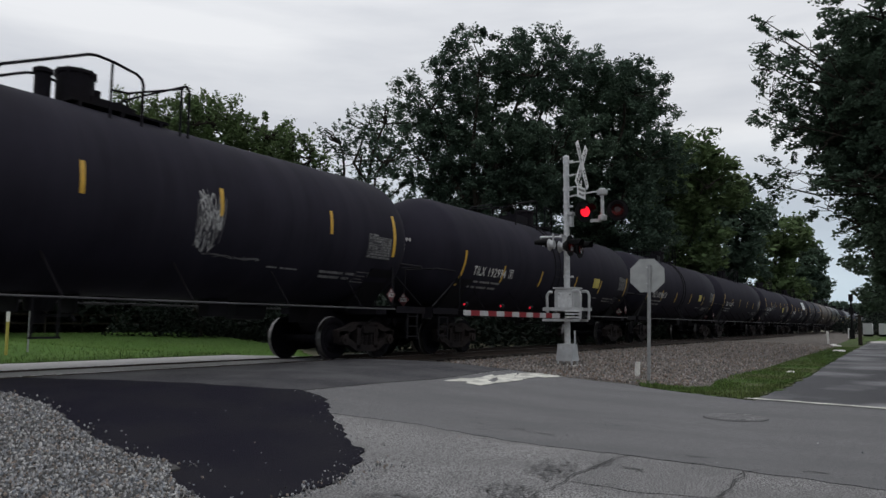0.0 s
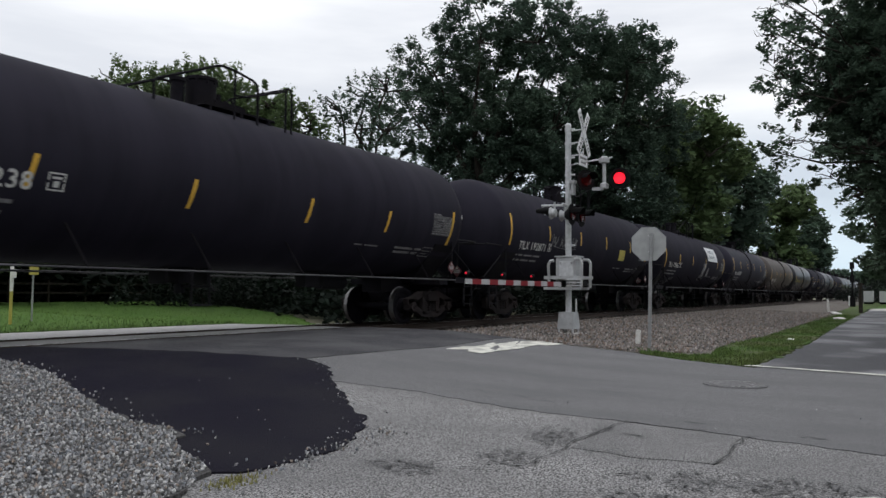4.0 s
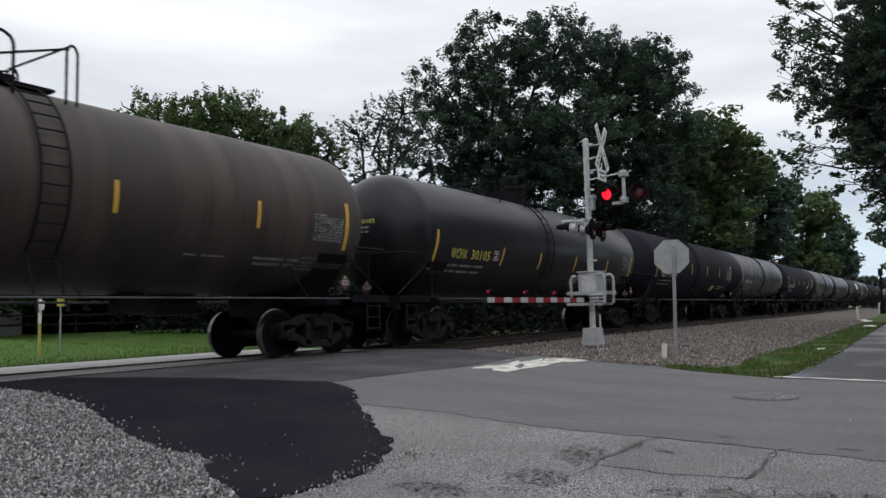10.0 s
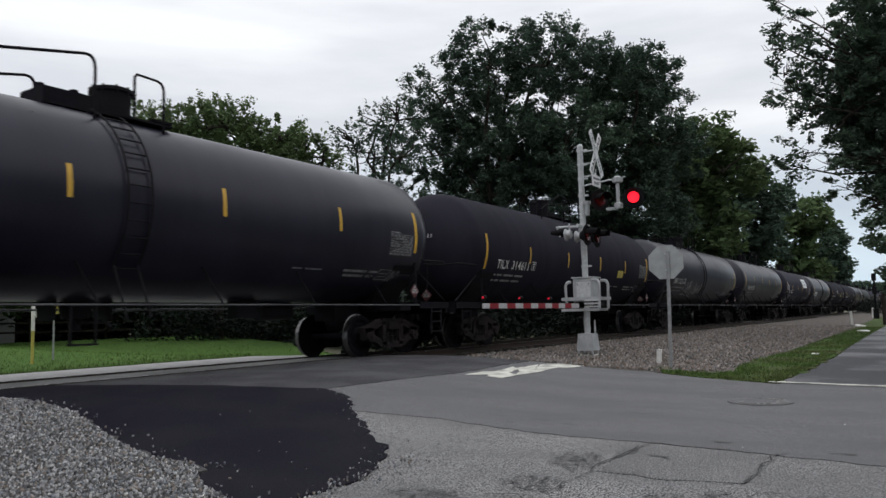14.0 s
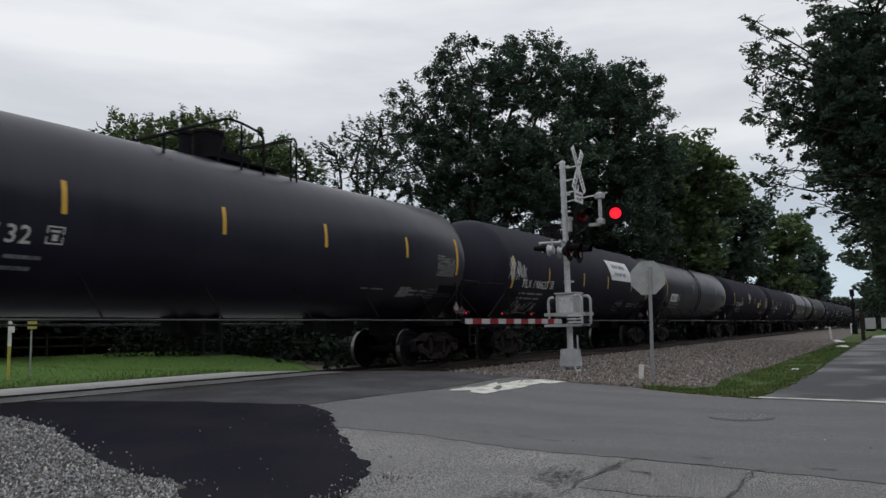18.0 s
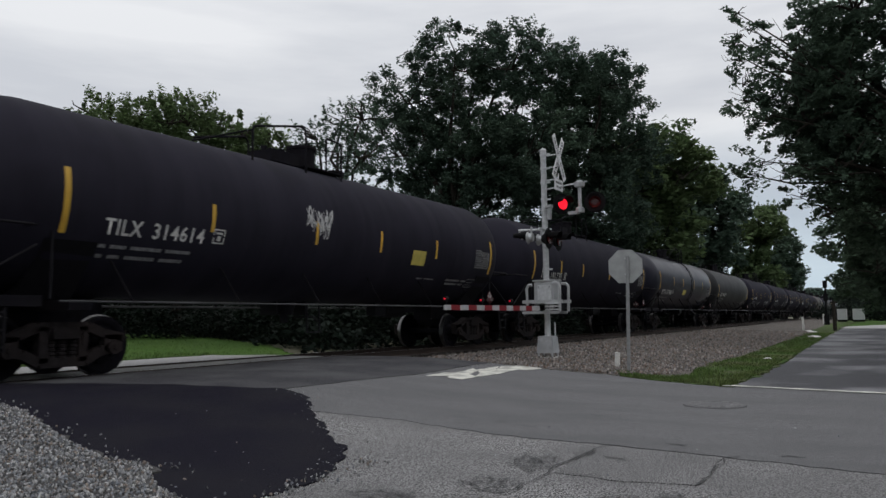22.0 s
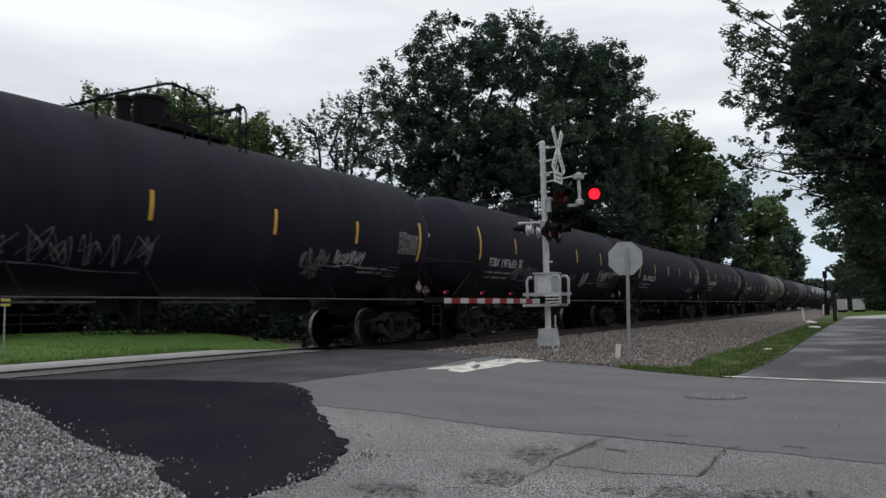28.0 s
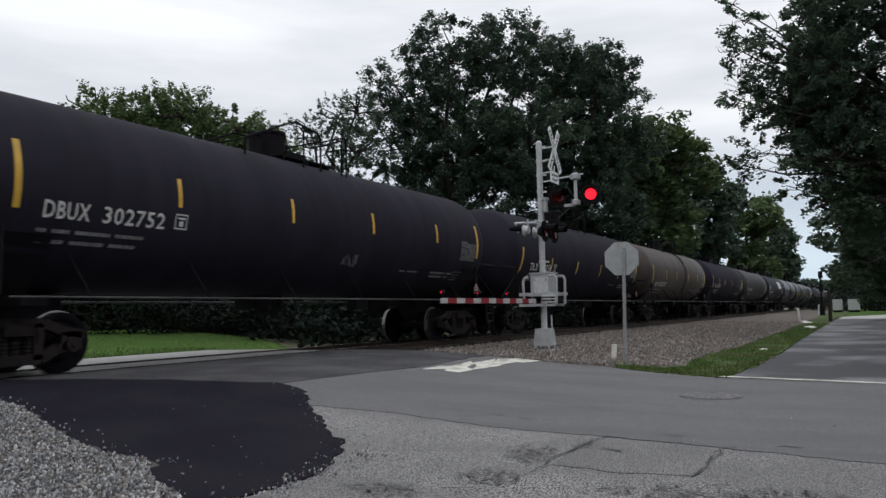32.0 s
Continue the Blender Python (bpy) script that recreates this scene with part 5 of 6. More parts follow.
def flasher(name, m, moving, mirror_label):
    """A red flasher: disc background, lens and hood; it shines along its own -y."""
    bm = bmesh.new()
    lathe(bm, [(0.0, 0.29), (0.012, 0.29), (0.012, 0.16), (0.10, 0.16), (0.19, 0.10), (0.20, 0.0001)], 32, "Y")
    head = part(name, bm, M_SIGBLACK, signal, mirror_label)
    head.matrix_basis = m
    bm = bmesh.new()
    n = 14
    inner, outer = [], []
    for k in range(n + 1):
        a = math.pi * (0.05 + 0.9 * k / n)
        for ring, y in ((inner, -0.01), (outer, -0.30 - 0.06 * math.sin(a))):
            ring.append(bm.verts.new((0.18 * math.cos(a), y, 0.18 * math.sin(a))))
    for k in range(n):
        bm.faces.new((inner[k], inner[k + 1], outer[k + 1], outer[k]))
    bmesh.ops.solidify(bm, geom=bm.faces[:], thickness=0.006)
    part("hood", bm, M_SIGBLACK, head)
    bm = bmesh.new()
    # added two-sided lamp insert: one side glows, the other does not
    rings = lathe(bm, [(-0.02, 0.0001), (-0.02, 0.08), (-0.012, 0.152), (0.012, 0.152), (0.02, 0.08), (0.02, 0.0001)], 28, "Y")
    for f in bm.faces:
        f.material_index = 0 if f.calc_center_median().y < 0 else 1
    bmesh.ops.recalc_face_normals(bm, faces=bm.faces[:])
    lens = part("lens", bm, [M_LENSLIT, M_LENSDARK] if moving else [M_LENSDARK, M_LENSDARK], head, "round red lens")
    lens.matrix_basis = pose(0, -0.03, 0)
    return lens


# pair turned towards the street, on a long arm
ARM = -1.05
bm = bmesh.new()
pipe(bm, [(0, 0, 4.34), (-0.02, ARM + 0.25, 4.42), (-0.02, ARM, 4.42)], 0.022, 8)
pipe(bm, [(-0.02, ARM, 4.42), (-0.02, ARM - 0.22, 4.46)], 0.018, 8)
part("flasher_arm", bm, M_GALV, signal)
bm = bmesh.new()
lathe(bm, [(4.30, 0.05), (4.33, 0.14), (4.45, 0.15), (4.47, 0.09), (4.50, 0.08), (4.51, 0.0001)], 20, "Z")
lathe(bm, [(3.7, 0.0001), (3.7, 0.05), (4.32, 0.05)], 14, "Z")
lathe(bm, [(3.62, 0.0001), (3.62, 0.12), (3.74, 0.12), (3.78, 0.05)], 18, "Z")
box(bm, 0.0, 0.18, 3.62, 0.1, 0.3, 0.08)
bmesh.ops.translate(bm, verts=bm.verts, vec=(-0.02, ARM, 0))
part("junction_box", bm, M_SILVER, signal, "aluminium junction box")
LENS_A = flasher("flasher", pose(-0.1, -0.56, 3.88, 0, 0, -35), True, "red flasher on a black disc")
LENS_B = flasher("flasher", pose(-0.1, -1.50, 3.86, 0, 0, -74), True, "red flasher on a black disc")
# crossarm with lamps towards both roads
bm = bmesh.new()
pipe(bm, [(-0.42, 0, 3.22), (0.42, 0, 3.22)], 0.03, 10)
pipe(bm, [(0, 0.1, 3.22), (0, 0.75, 3.25)], 0.03, 10)
pipe(bm, [(-0.1, 0.75, 3.25), (0.1, 0.75, 3.0)], 0.03, 8)
part("crossarm", bm, M_GALV, signal)
for u in (-0.36, 0.36):
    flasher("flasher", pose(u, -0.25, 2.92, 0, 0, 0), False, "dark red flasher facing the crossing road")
    bm = bmesh.new()
    lathe(bm, [(0.0, 0.0001), (0.0, 0.11), (0.10, 0.12), (0.14, 0.17), (0.15, 0.17)], 18, "Y")
    rod(bm, (0, 0.04, 0.1), (0, 0.04, 0.3), 0.03, seg=8)
    part("flasher_back", bm, M_SILVER, signal, "aluminium back of a flasher").matrix_basis = pose(u, 0.22, 2.98)
    bm = bmesh.new()
    rod(bm, (u, 0.37, 3.06), (u, 0.80, 3.06), 0.12, 0.06, 16)
    part("flasher_hood", bm, M_SIGBLACK, signal)
bm = bmesh.new()
rod(bm, (0, -0.14, 3.5), (0, -0.14, 3.85), 0.07, seg=12)
rod(bm, (0, -0.14, 3.82), (0, -0.14, 3.9), 0.11, seg=12)
part("bell", bm, M_SILVER, signal, "aluminium crossing bell")
bm = bmesh.new()
for s in (-1, 1):
    pipe(bm, [(s * 0.05, -0.12, 3.45), (s * 0.08, -0.15, 3.2), (s * 0.02, -0.14, 2.9)], 0.012, 6)
part("cable", bm, M_SIGBLACK, signal)

# gate machine and arm
bm = bmesh.new()
box(bm, 0, -0.02, 1.36, 0.50, 0.58, 0.78)
bmesh.ops.bevel(bm, geom=bm.edges[:], offset=0.04, segments=2)
box(bm, 0, -0.02, 1.78, 0.56, 0.64, 0.04)
machine = part("gate_machine", bm, M_SILVER, signal, "boxy aluminium gate machine")
bm = bmesh.new()
box(bm, -0.262, -0.04, 1.40, 0.03, 0.40, 0.52)
bmesh.ops.bevel(bm, geom=bm.edges[:], offset=0.012, segments=1)
part("access_door", bm, M_GALV, signal, "bolted access door")
for sy in (-0.2, 0.12):
    for z in (1.2, 1.6):
        bm = bmesh.new()
        rod(bm, (-0.295, sy, z), (-0.27, sy, z), 0.02, seg=8)
        part("bolt", bm, M_POSTGREY, signal)
# a solid black block paints the shade inside the open shaft gap
bm = bmesh.new()
box(bm, 0.0, 0.0, 1.04, 0.5, 0.9, 0.16)
part("shaft_housing", bm, M_SIGBLACK, signal, "black block standing in for shade in the arm shaft gap")
for u in (-0.33, 0.33):
    bm = bmesh.new()
    pipe(bm, [(u, 0.44, 0.98), (u, 0.46, 1.56), (u, 0.40, 1.66), (u, 0.3, 1.66)], 0.04, 8)
    part("counterweight_arm", bm, M_SILVER, signal, "bent aluminium side arm")
    bm = bmesh.new()
    pipe(bm, [(u, -0.5, 0.92), (u, -0.52, 1.60), (u, -0.46, 1.70), (u, -0.3, 1.70)], 0.04, 8)
    part("counterweight_arm", bm, M_SILVER, signal, "bent aluminium side arm")
    bm = bmesh.new()
    box(bm, u, 0.0, 1.20, 0.06, 1.16, 0.09)
    box(bm, u, 0.06, 0.90, 0.06, 1.06, 0.07)
    part("side_bar", bm, M_SILVER, signal)
bm = bmesh.new()
for k in range(3):
    box(bm, -0.36, -0.3, 0.98 + k * 0.085, 0.05, 0.42, 0.04)
part("counterweight", bm, M_GALV, signal)
bm = bmesh.new()
for v in box(bm, -3.12, 0.02, 1.01, 5.2, 0.035, 0.13):
    if v.co.x < -4:
        v.co.z = 1.01 + (v.co.z - 1.01) * 0.85
gate = part("gate_arm", bm, M_WHITETAPE, signal, "lowered gate arm striped red and white")
for k in range(6):
    bm = bmesh.new()
    box(bm, -5.25 + k * 0.80, 0.02, 1.01, 0.40, 0.042, 0.132 - 0.003 * (6 - k))
    part("red_band", bm, M_REDTAPE, gate, "red reflective band")
for u in (-5.65, -3.95, -2.35):
    bm = bmesh.new()
    rod(bm, (u, 0.02, 1.07), (u, 0.02, 1.15), 0.015, seg=8)
    rod(bm, (u - 0.05, 0.02, 1.19), (u + 0.05, 0.02, 1.19), 0.05, seg=12)
    lamp = part("arm_lamp", bm, M_SIGBLACK, gate, "small red gate lamp")
    bm = bmesh.new()
    rod(bm, (u - 0.065, 0.02, 1.19), (u - 0.05, 0.02, 1.19), 0.022, seg=12)
    part("lens", bm, M_ARMLIT, lamp)

# ---- stop sign seen from behind ----
stop = tagged(new("stop_sign"), "octagonal stop sign seen from its bare aluminium back", "stop sign")
stop.location = (16.8, 4.9, level(16.8, 4.9))
stop.rotation_euler = (0, 0, radians(8))
bm = bmesh.new()
bmesh.ops.create_cone(bm, cap_ends=True, segments=8, radius1=0.405, radius2=0.405, depth=0.004, matrix=Matrix.Translation((0.03, 0, 2.34)) @ Euler((0, radians(90), 0)).to_matrix().to_4x4() @ pose(0, 0, 0, 0, 0, 22.5))
part("sign_plate", bm, M_SIGNBACK, stop, "bare grey aluminium back")
bm = bmesh.new()
bmesh.ops.create_cone(bm, cap_ends=True, segments=8, radius1=0.395, radius2=0.395, depth=0.002, matrix=Matrix.Translation((0.034, 0, 2.34)) @ Euler((0, radians(90), 0)).to_matrix().to_4x4() @ pose(0, 0, 0, 0, 0, 22.5))
part("sign_face", bm, M_RED, stop, "red sign face")
bm = bmesh.new()
for a, b in (((0, -0.03), 0.012), ((0, 0.03), 0.012)):
    box(bm, 0, a[1], 1.2, 0.035, b, 2.75)
box(bm, -0.014, 0, 1.2, 0.008, 0.07, 2.75)
part("post", bm, M_POSTGREY, stop, "slim galvanised channel post").matrix_basis = pose(0, 0, 0, 1.2, 0, 0)
for z in (2.16, 2.52):
    bm = bmesh.new()
    rod(bm, (-0.03, 0, z), (0.03, 0, z), 0.014, seg=8)
    part("bolt", bm, M_GALV, stop)


def stub(x, y, h, w, mat, label, name="marker_post", lean=0.0):
    bm = bmesh.new()
    box(bm, 0, 0, h / 2 - 0.1, w, w * 0.7, h + 0.2)
    bmesh.ops.bevel(bm, geom=bm.edges[:], offset=w * 0.12, segments=1)
    ob = tagged(new(name, finish(bm, name, mat)), label, "marker post")
    ob.matrix_basis = pose(x, y, level(x, y), lean, 0, 10)
    return ob


stub(18.0, 5.53, 0.34, 0.15, M_POSTWHITE, "short white concrete marker post in the ballast", lean=4)
stub(62.0, 4.9, 0.95, 0.2, M_POSTWHITE, "white marker post beside the railway", lean=-3)
stub(98.0, 5.6, 1.1, 0.25, M_POSTWHITE, "white marker post beside the railway")

# pipeline marker beyond the track
mark = tagged(new("pipeline_marker"), "slim yellow marker post with a white cap on the lawn", "marker post")
mark.location = (10.6, 19.2, level(10.6, 19.2))
bm = bmesh.new()
rod(bm, (0, 0, -0.1), (0, 0, 0.85), 0.038, seg=12)
part("post", bm, M_POSTYELLOW, mark, "yellow plastic post")
bm = bmesh.new()
rod(bm, (0, 0, 0.85), (0, 0, 1.5), 0.043, seg=12)
box(bm, 0, -0.07, 1.3, 0.14, 0.02, 0.22)
part("cap", bm, M_POSTWHITE, mark, "white cap")

plate = tagged(new("warning_marker"), "small yellow warning plate on a thin post", "marker post")
plate.location = (11.9, 20.5, level(11.9, 20.5))
bm = bmesh.new()
rod(bm, (0, 0, -0.1), (0, 0, 1.45), 0.025, seg=8)
part("post", bm, M_POSTGREY, plate)
bm = bmesh.new()
box(bm, 0, -0.03, 1.42, 0.26, 0.012, 0.26)
part("plate", bm, M_POSTYELLOW, plate, "yellow plate")

# far railway signal
far_sig = tagged(new("railway_signal"), "black railway signal mast with two lamp heads", "railway signal")
far_sig.location = (90, 4.85, level(90, 4.85))
bm = bmesh.new()
rod(bm, (0, 0, -0.2), (0, 0, 4.2), 0.1, seg=12)
part("mast", bm, M_SIGBLACK, far_sig)
for z in (2.9, 4.3):
    bm = bmesh.new()
    box(bm, 0, 0, z, 0.3, 0.42, 0.75)
    bmesh.ops.bevel(bm, geom=bm.edges[:], offset=0.06, segments=2)
    part("lamp_head", bm, M_SIGBLACK, far_sig)
bm = bmesh.new()
box(bm, 0, 0, 0.5, 0.6, 0.5, 1.0)
part("cabinet", bm, M_SIGBLACK, far_sig)
pole = tagged(new("wooden_post"), "short dark wooden post beside the street", "post")
pole.location = (60, 2.75, level(60, 2.75))
bm = bmesh.new()
rod(bm, (0, 0, -0.2), (0, 0, 2.1), 0.13, 0.11, seg=10)
part("shaft", bm, M_BARK, pole)
box_bm = bmesh.new()
box(box_bm, 0, 0, 2.0, 0.12, 0.5, 0.1)
part("crosspiece", box_bm, M_BARK, pole)


# pale panels and a house beyond
def shed(name, x, y, w, d, h, turn, label):
    thing = tagged(new(name), label, "building")
    thing.matrix_basis = pose(x, y, level(x, y), 0, 0, turn)
    bm = bmesh.new()
    box(bm, 0, 0, h / 2 - 0.1, d, w, h + 0.2)
    part("wall", bm, M_SIDING, thing, "pale siding")
    bm = bmesh.new()
    for s in (-1, 1):
        bar(bm, (0, s * (w / 2 + 0.3), h - 0.05), (0, 0, h + w * 0.22), d + 0.6, 0.12)
    part("roof", bm, M_ROOF, thing, "low grey roof")
    for s in (-0.28, 0.28):
        bm = bmesh.new()
        box(bm, -d / 2 - 0.03, s * w, h * 0.55, 0.06, w * 0.16, h * 0.35)
        win = part("window", bm, M_POSTWHITE, thing)
        bm = bmesh.new()
        box(bm, -d / 2 - 0.05, s * w, h * 0.55, 0.05, w * 0.13, h * 0.30)
        part("pane", bm, M_GLASS, win)
    bm = bmesh.new()
    box(bm, -d / 2 - 0.03, 0, h * 0.38, 0.06, 0.9, h * 0.74)
    part("door", bm, M_ROOF, thing)
    return thing


shed("house", 16.5, 46, 13, 5, 2.5, 90, "low white-sided house behind the lawn")
for x, y, w in ((120, 4.5, 1.1), (121, 2.5, 1.4)):
    thing = tagged(new("trailer"), "pale box trailer parked beyond the end of the street", "trailer", "parked trailers")
    thing.location = (x, y, level(x, y))
    bm = bmesh.new()
    box(bm, 0, 0, 1.05, 4.0, w, 1.5)
    bmesh.ops.bevel(bm, geom=bm.edges[:], offset=0.05, segments=1)
    part("body", bm, M_SIDING, thing, "pale box body")
    for u in (-0.8, 0.8):
        bm = bmesh.new()
        rod(bm, (u, -w / 2, 0.32), (u, w / 2, 0.32), 0.32, seg=14)
        part("wheels", bm, M_SIGBLACK, thing).name = "axle_wheel"

# dark rail fence behind the lawn
fence = tagged(new("fence"), "dark post and rail fence behind the lawn", "fence")
fence.location = (0, 0, 0)
for k in range(17):
    x, y = -4 + k * 2.2, 41.5 - 0.05 * k
    bm = bmesh.new()
    box(bm, x, y, level(x, y) + 0.6, 0.1, 0.1, 1.3)
    part("post", bm, M_BARK, fence)
    if k < 16:
        for z in (0.55, 1.05):
            bm = bmesh.new()
            bar(bm, (x, y, level(x, y) + z), (x + 2.2, y - 0.05, level(x, y) + z), 0.05, 0.1)
            part("rail", bm, M_BARK, fence)

# white litter on the verge
for x, y, s in ((55.2, 3.9, 0.6), (44, 3.0, 0.6), (22.9, 2.75, 0.25), (57, 4.1, 0.5), (59.5, 4.4, 0.45)):
    bm = bmesh.new()
    bmesh.ops.create_icosphere(bm, subdivisions=2, radius=0.5)
    for v in bm.verts:
        v.co = Vector((v.co.x * s * 1.6, v.co.y * s, v.co.z * 0.22 * s)) * (1 + 0.25 * noise.noise(v.co * 3 + Vector((x, y, 0))))
    ob = tagged(new("concrete_chunk", finish(bm, "concrete_chunk", M_POSTWHITE)), "broken slab of pale concrete lying on the verge", "rubble", "concrete rubble")
    ob.matrix_basis = pose(x, y, level(x, y) + 0.06 * s, 0, 0, 30 * s)


# ---- trees ----
def leaves(centres, radii, per, size, seed, runs=None, spray=0.0):
    """Vertices and faces of many small pointed leaves in clumps."""
    rng = np.random.default_rng(seed)
    n = len(centres) * per
    c = np.repeat(np.array(centres), per, axis=0)
    r = np.repeat(np.array(radii), per)[:, None]
    d = rng.normal(size=(n, 3))
    d /= np.linalg.norm(d, axis=1)[:, None]
    p = c + d * r * (1 - 0.6 * spray) * rng.random((n, 1)) ** 0.5 * np.array([1, 1, 0.75])
    if spray:   # leaves strung along a twig that points outward
        p += np.repeat(runs, per, axis=0) * r * spray * 2.2 * (rng.random((n, 1)) - 0.62)
    a = rng.normal(size=(n, 3))
    a /= np.linalg.norm(a, axis=1)[:, None]
    a[:, 2] *= 0.45
    a /= np.linalg.norm(a, axis=1)[:, None]
    b = np.cross(a, rng.normal(size=(n, 3)) * np.array([0.45, 0.45, 1]))
    b /= np.linalg.norm(b, axis=1)[:, None] + 1e-9
    s = size * rng.uniform(0.6, 1.3, (n, 1))
    v = np.stack([p - a * s, p + b * s * 0.5, p + a * s, p - b * s * 0.5], 1).reshape(-1, 3)
    f = np.arange(n * 4).reshape(-1, 4)
    return v, f


def crown_mesh(name, lobes, clumps, clump_r, per, size, mat, seed, fill=0.35, spray=0.0, lift=0.3, open_from=1e9):
    rng = np.random.default_rng(seed)
    weights = np.array([l[3] * l[4] * (0.5 if l[1] > open_from else 1.0) for l in lobes], float)   # the outer boughs are thinly leaved
    counts = np.maximum(1, (clumps * weights / weights.sum()).astype(int))
    cs, rs, runs = [], [], []
    for (x, y, z, rx, rz), k in zip(lobes, counts):
        d = rng.normal(size=(k, 3))
        d /= np.linalg.norm(d, axis=1)[:, None]
        q = fill + (1 - fill) * rng.random((k, 1)) ** 0.35
        q *= rng.uniform(0.82, 1.12, (k, 1))
        cs.append(np.array([x, y, z]) + d * q * np.array([rx, rx, rz]))
        rs.append(clump_r * rng.uniform(0.5, 1.3, k))
        run = d + np.array([0, 0, lift]) + rng.normal(size=(k, 3)) * 0.25
        runs.append(run / np.linalg.norm(run, axis=1)[:, None])
    v, f = leaves(np.concatenate(cs), np.concatenate(rs), per, size, seed + 1, np.concatenate(runs), spray)
    me = bpy.data.meshes.new(name)
    me.from_pydata(v.tolist(), [], f.tolist())
    me.materials.append(mat)
    return me


def limb(bm, a, b, r0, r1, bend, rng, n=5):
    pts = [Vector(a).lerp(Vector(b), k / n) for k in range(n + 1)]
    for p in pts[1:-1]:
        p += Vector((rng.uniform(-1, 1), rng.uniform(-1, 1), rng.uniform(-0.5, 0.5))) * bend
    for k in range(n):
        rod(bm, pts[k], pts[k + 1], r0 + (r1 - r0) * k / n, r0 + (r1 - r0) * (k + 1) / n, 8)


def tree(x, y, lobes, trunk_r, mat, clumps, clump_r, per, size, seed, label, ground=None, fill=0.35, spray=0.0, lift=0.3, up=0.0, open_from=1e9):
    """A tapered trunk with limbs to each lobe of the crown; lobes are (dx, dy, z, radius, half height)."""
    rng = random.Random(seed)
    base = level(x, y) - rise(x, y) if ground is None else ground
    lobes = [(a, b, c + up, r, h) for a, b, c, r, h in lobes]
    thing = tagged(new("tree"), label, "tree", "trees beside the railway")
    thing.location = (x, y, base)
    top = max(l[2] for l in lobes)
    low = min(l[2] - l[4] for l in lobes)
    bm = bmesh.new()
    fork = max(1.5, low + 0.25 * (top - low))
    limb(bm, (0, 0, -0.3), (0, 0, fork), trunk_r * 1.2, trunk_r * 0.75, trunk_r * 0.25, rng)
    part("trunk", bm, M_BARK, thing)
    for l in lobes:
        bm = bmesh.new()
        outer = l[1] > open_from        # slender boughs at the open edge of the crown
        limb(bm, (0, 0, fork * rng.uniform(0.75, 1.0)), (l[0], l[1], l[2]), trunk_r * (0.24 if outer else 0.5), 0.02 if outer else 0.05, 0.4, rng)
        for k in range(5):
            d = Vector((rng.uniform(-1, 1), rng.uniform(-1, 1), rng.uniform(-0.5, 1))).normalized()
            limb(bm, (l[0], l[1], l[2] - 0.2 * l[4]), (l[0] + d.x * l[3] * 0.9, l[1] + d.y * l[3] * 0.9, l[2] + d.z * l[4] * 0.9), 0.022 if outer else 0.06, 0.006 if outer else 0.015, 0.25, rng, 3)
        part("limb", bm, M_BARK, thing)
    part("crown", crown_mesh("crown", lobes, clumps, clump_r, per, size, mat, seed, fill, spray, lift, open_from), None, thing)
    return thing


OAK = "tall broad oak with dense dark green summer foliage"


def thick(lobes, seed, depth=2.2):
    """The lobes, spread along the view as a real crown is."""
    rng = random.Random(seed)
    out = []
    for x, y, z, r, h in lobes:
        out.append((x + rng.uniform(-depth, depth) * 0.6, y, z, r, h))
        out.append((x + depth * rng.uniform(0.8, 1.6), y + rng.uniform(-1, 1), z - 0.4, r * 0.95, h * 0.9))
    return out


tree(45, 25, thick([(0, 2.9, 16.8, 3.3, 2.7), (0, -0.7, 18.8, 3.5, 2.9), (0, -4.5, 18.4, 3.4, 2.7), (0, 3.6, 13.2, 3.6, 3.0), (0, -1.2, 12.7, 4.2, 3.6), (0, -5.4, 12.5, 4.0, 3.4), (0, -2.0, 8.4, 4.2, 3.5), (0, 2.5, 8.6, 3.5, 3.2)], 1),
     0.5, M_LEAF, 1900, 0.62, 80, 0.125, 1, OAK, spray=0.35)
tree(51, 19, thick([(0, 0.2, 18.2, 3.8, 3.0), (0, -3.2, 17.3, 2.8, 2.3), (0, -0.2, 12.4, 4.4, 3.8), (0, -4.2, 13.0, 2.5, 2.2), (0, -2.5, 8.5, 3.9, 3.3), (0, 0.5, 6, 3.5, 3)], 2),
     0.45, M_LEAF, 1450, 0.64, 80, 0.13, 2, OAK, spray=0.35)
tree(31, 24.5, [(0, 1.0, 10.6, 1.3, 1.1), (0.4, -0.5, 11.3, 1.4, 1.1), (0, -2.1, 11.2, 1.4, 1.1), (0.6, -0.1, 9.7, 1.8, 1.4), (0, -2.1, 9.1, 1.6, 1.3), (0, 0.6, 8.2, 1.7, 1.3), (0.3, -1.8, 7.2, 1.8, 1.4)],
     0.18, M_LEAFDARK, 330, 0.36, 18, 0.10, 3, "thin sparse tree with small dark leaves and open branches", fill=0.2, spray=0.9, lift=0.7, up=0.45)
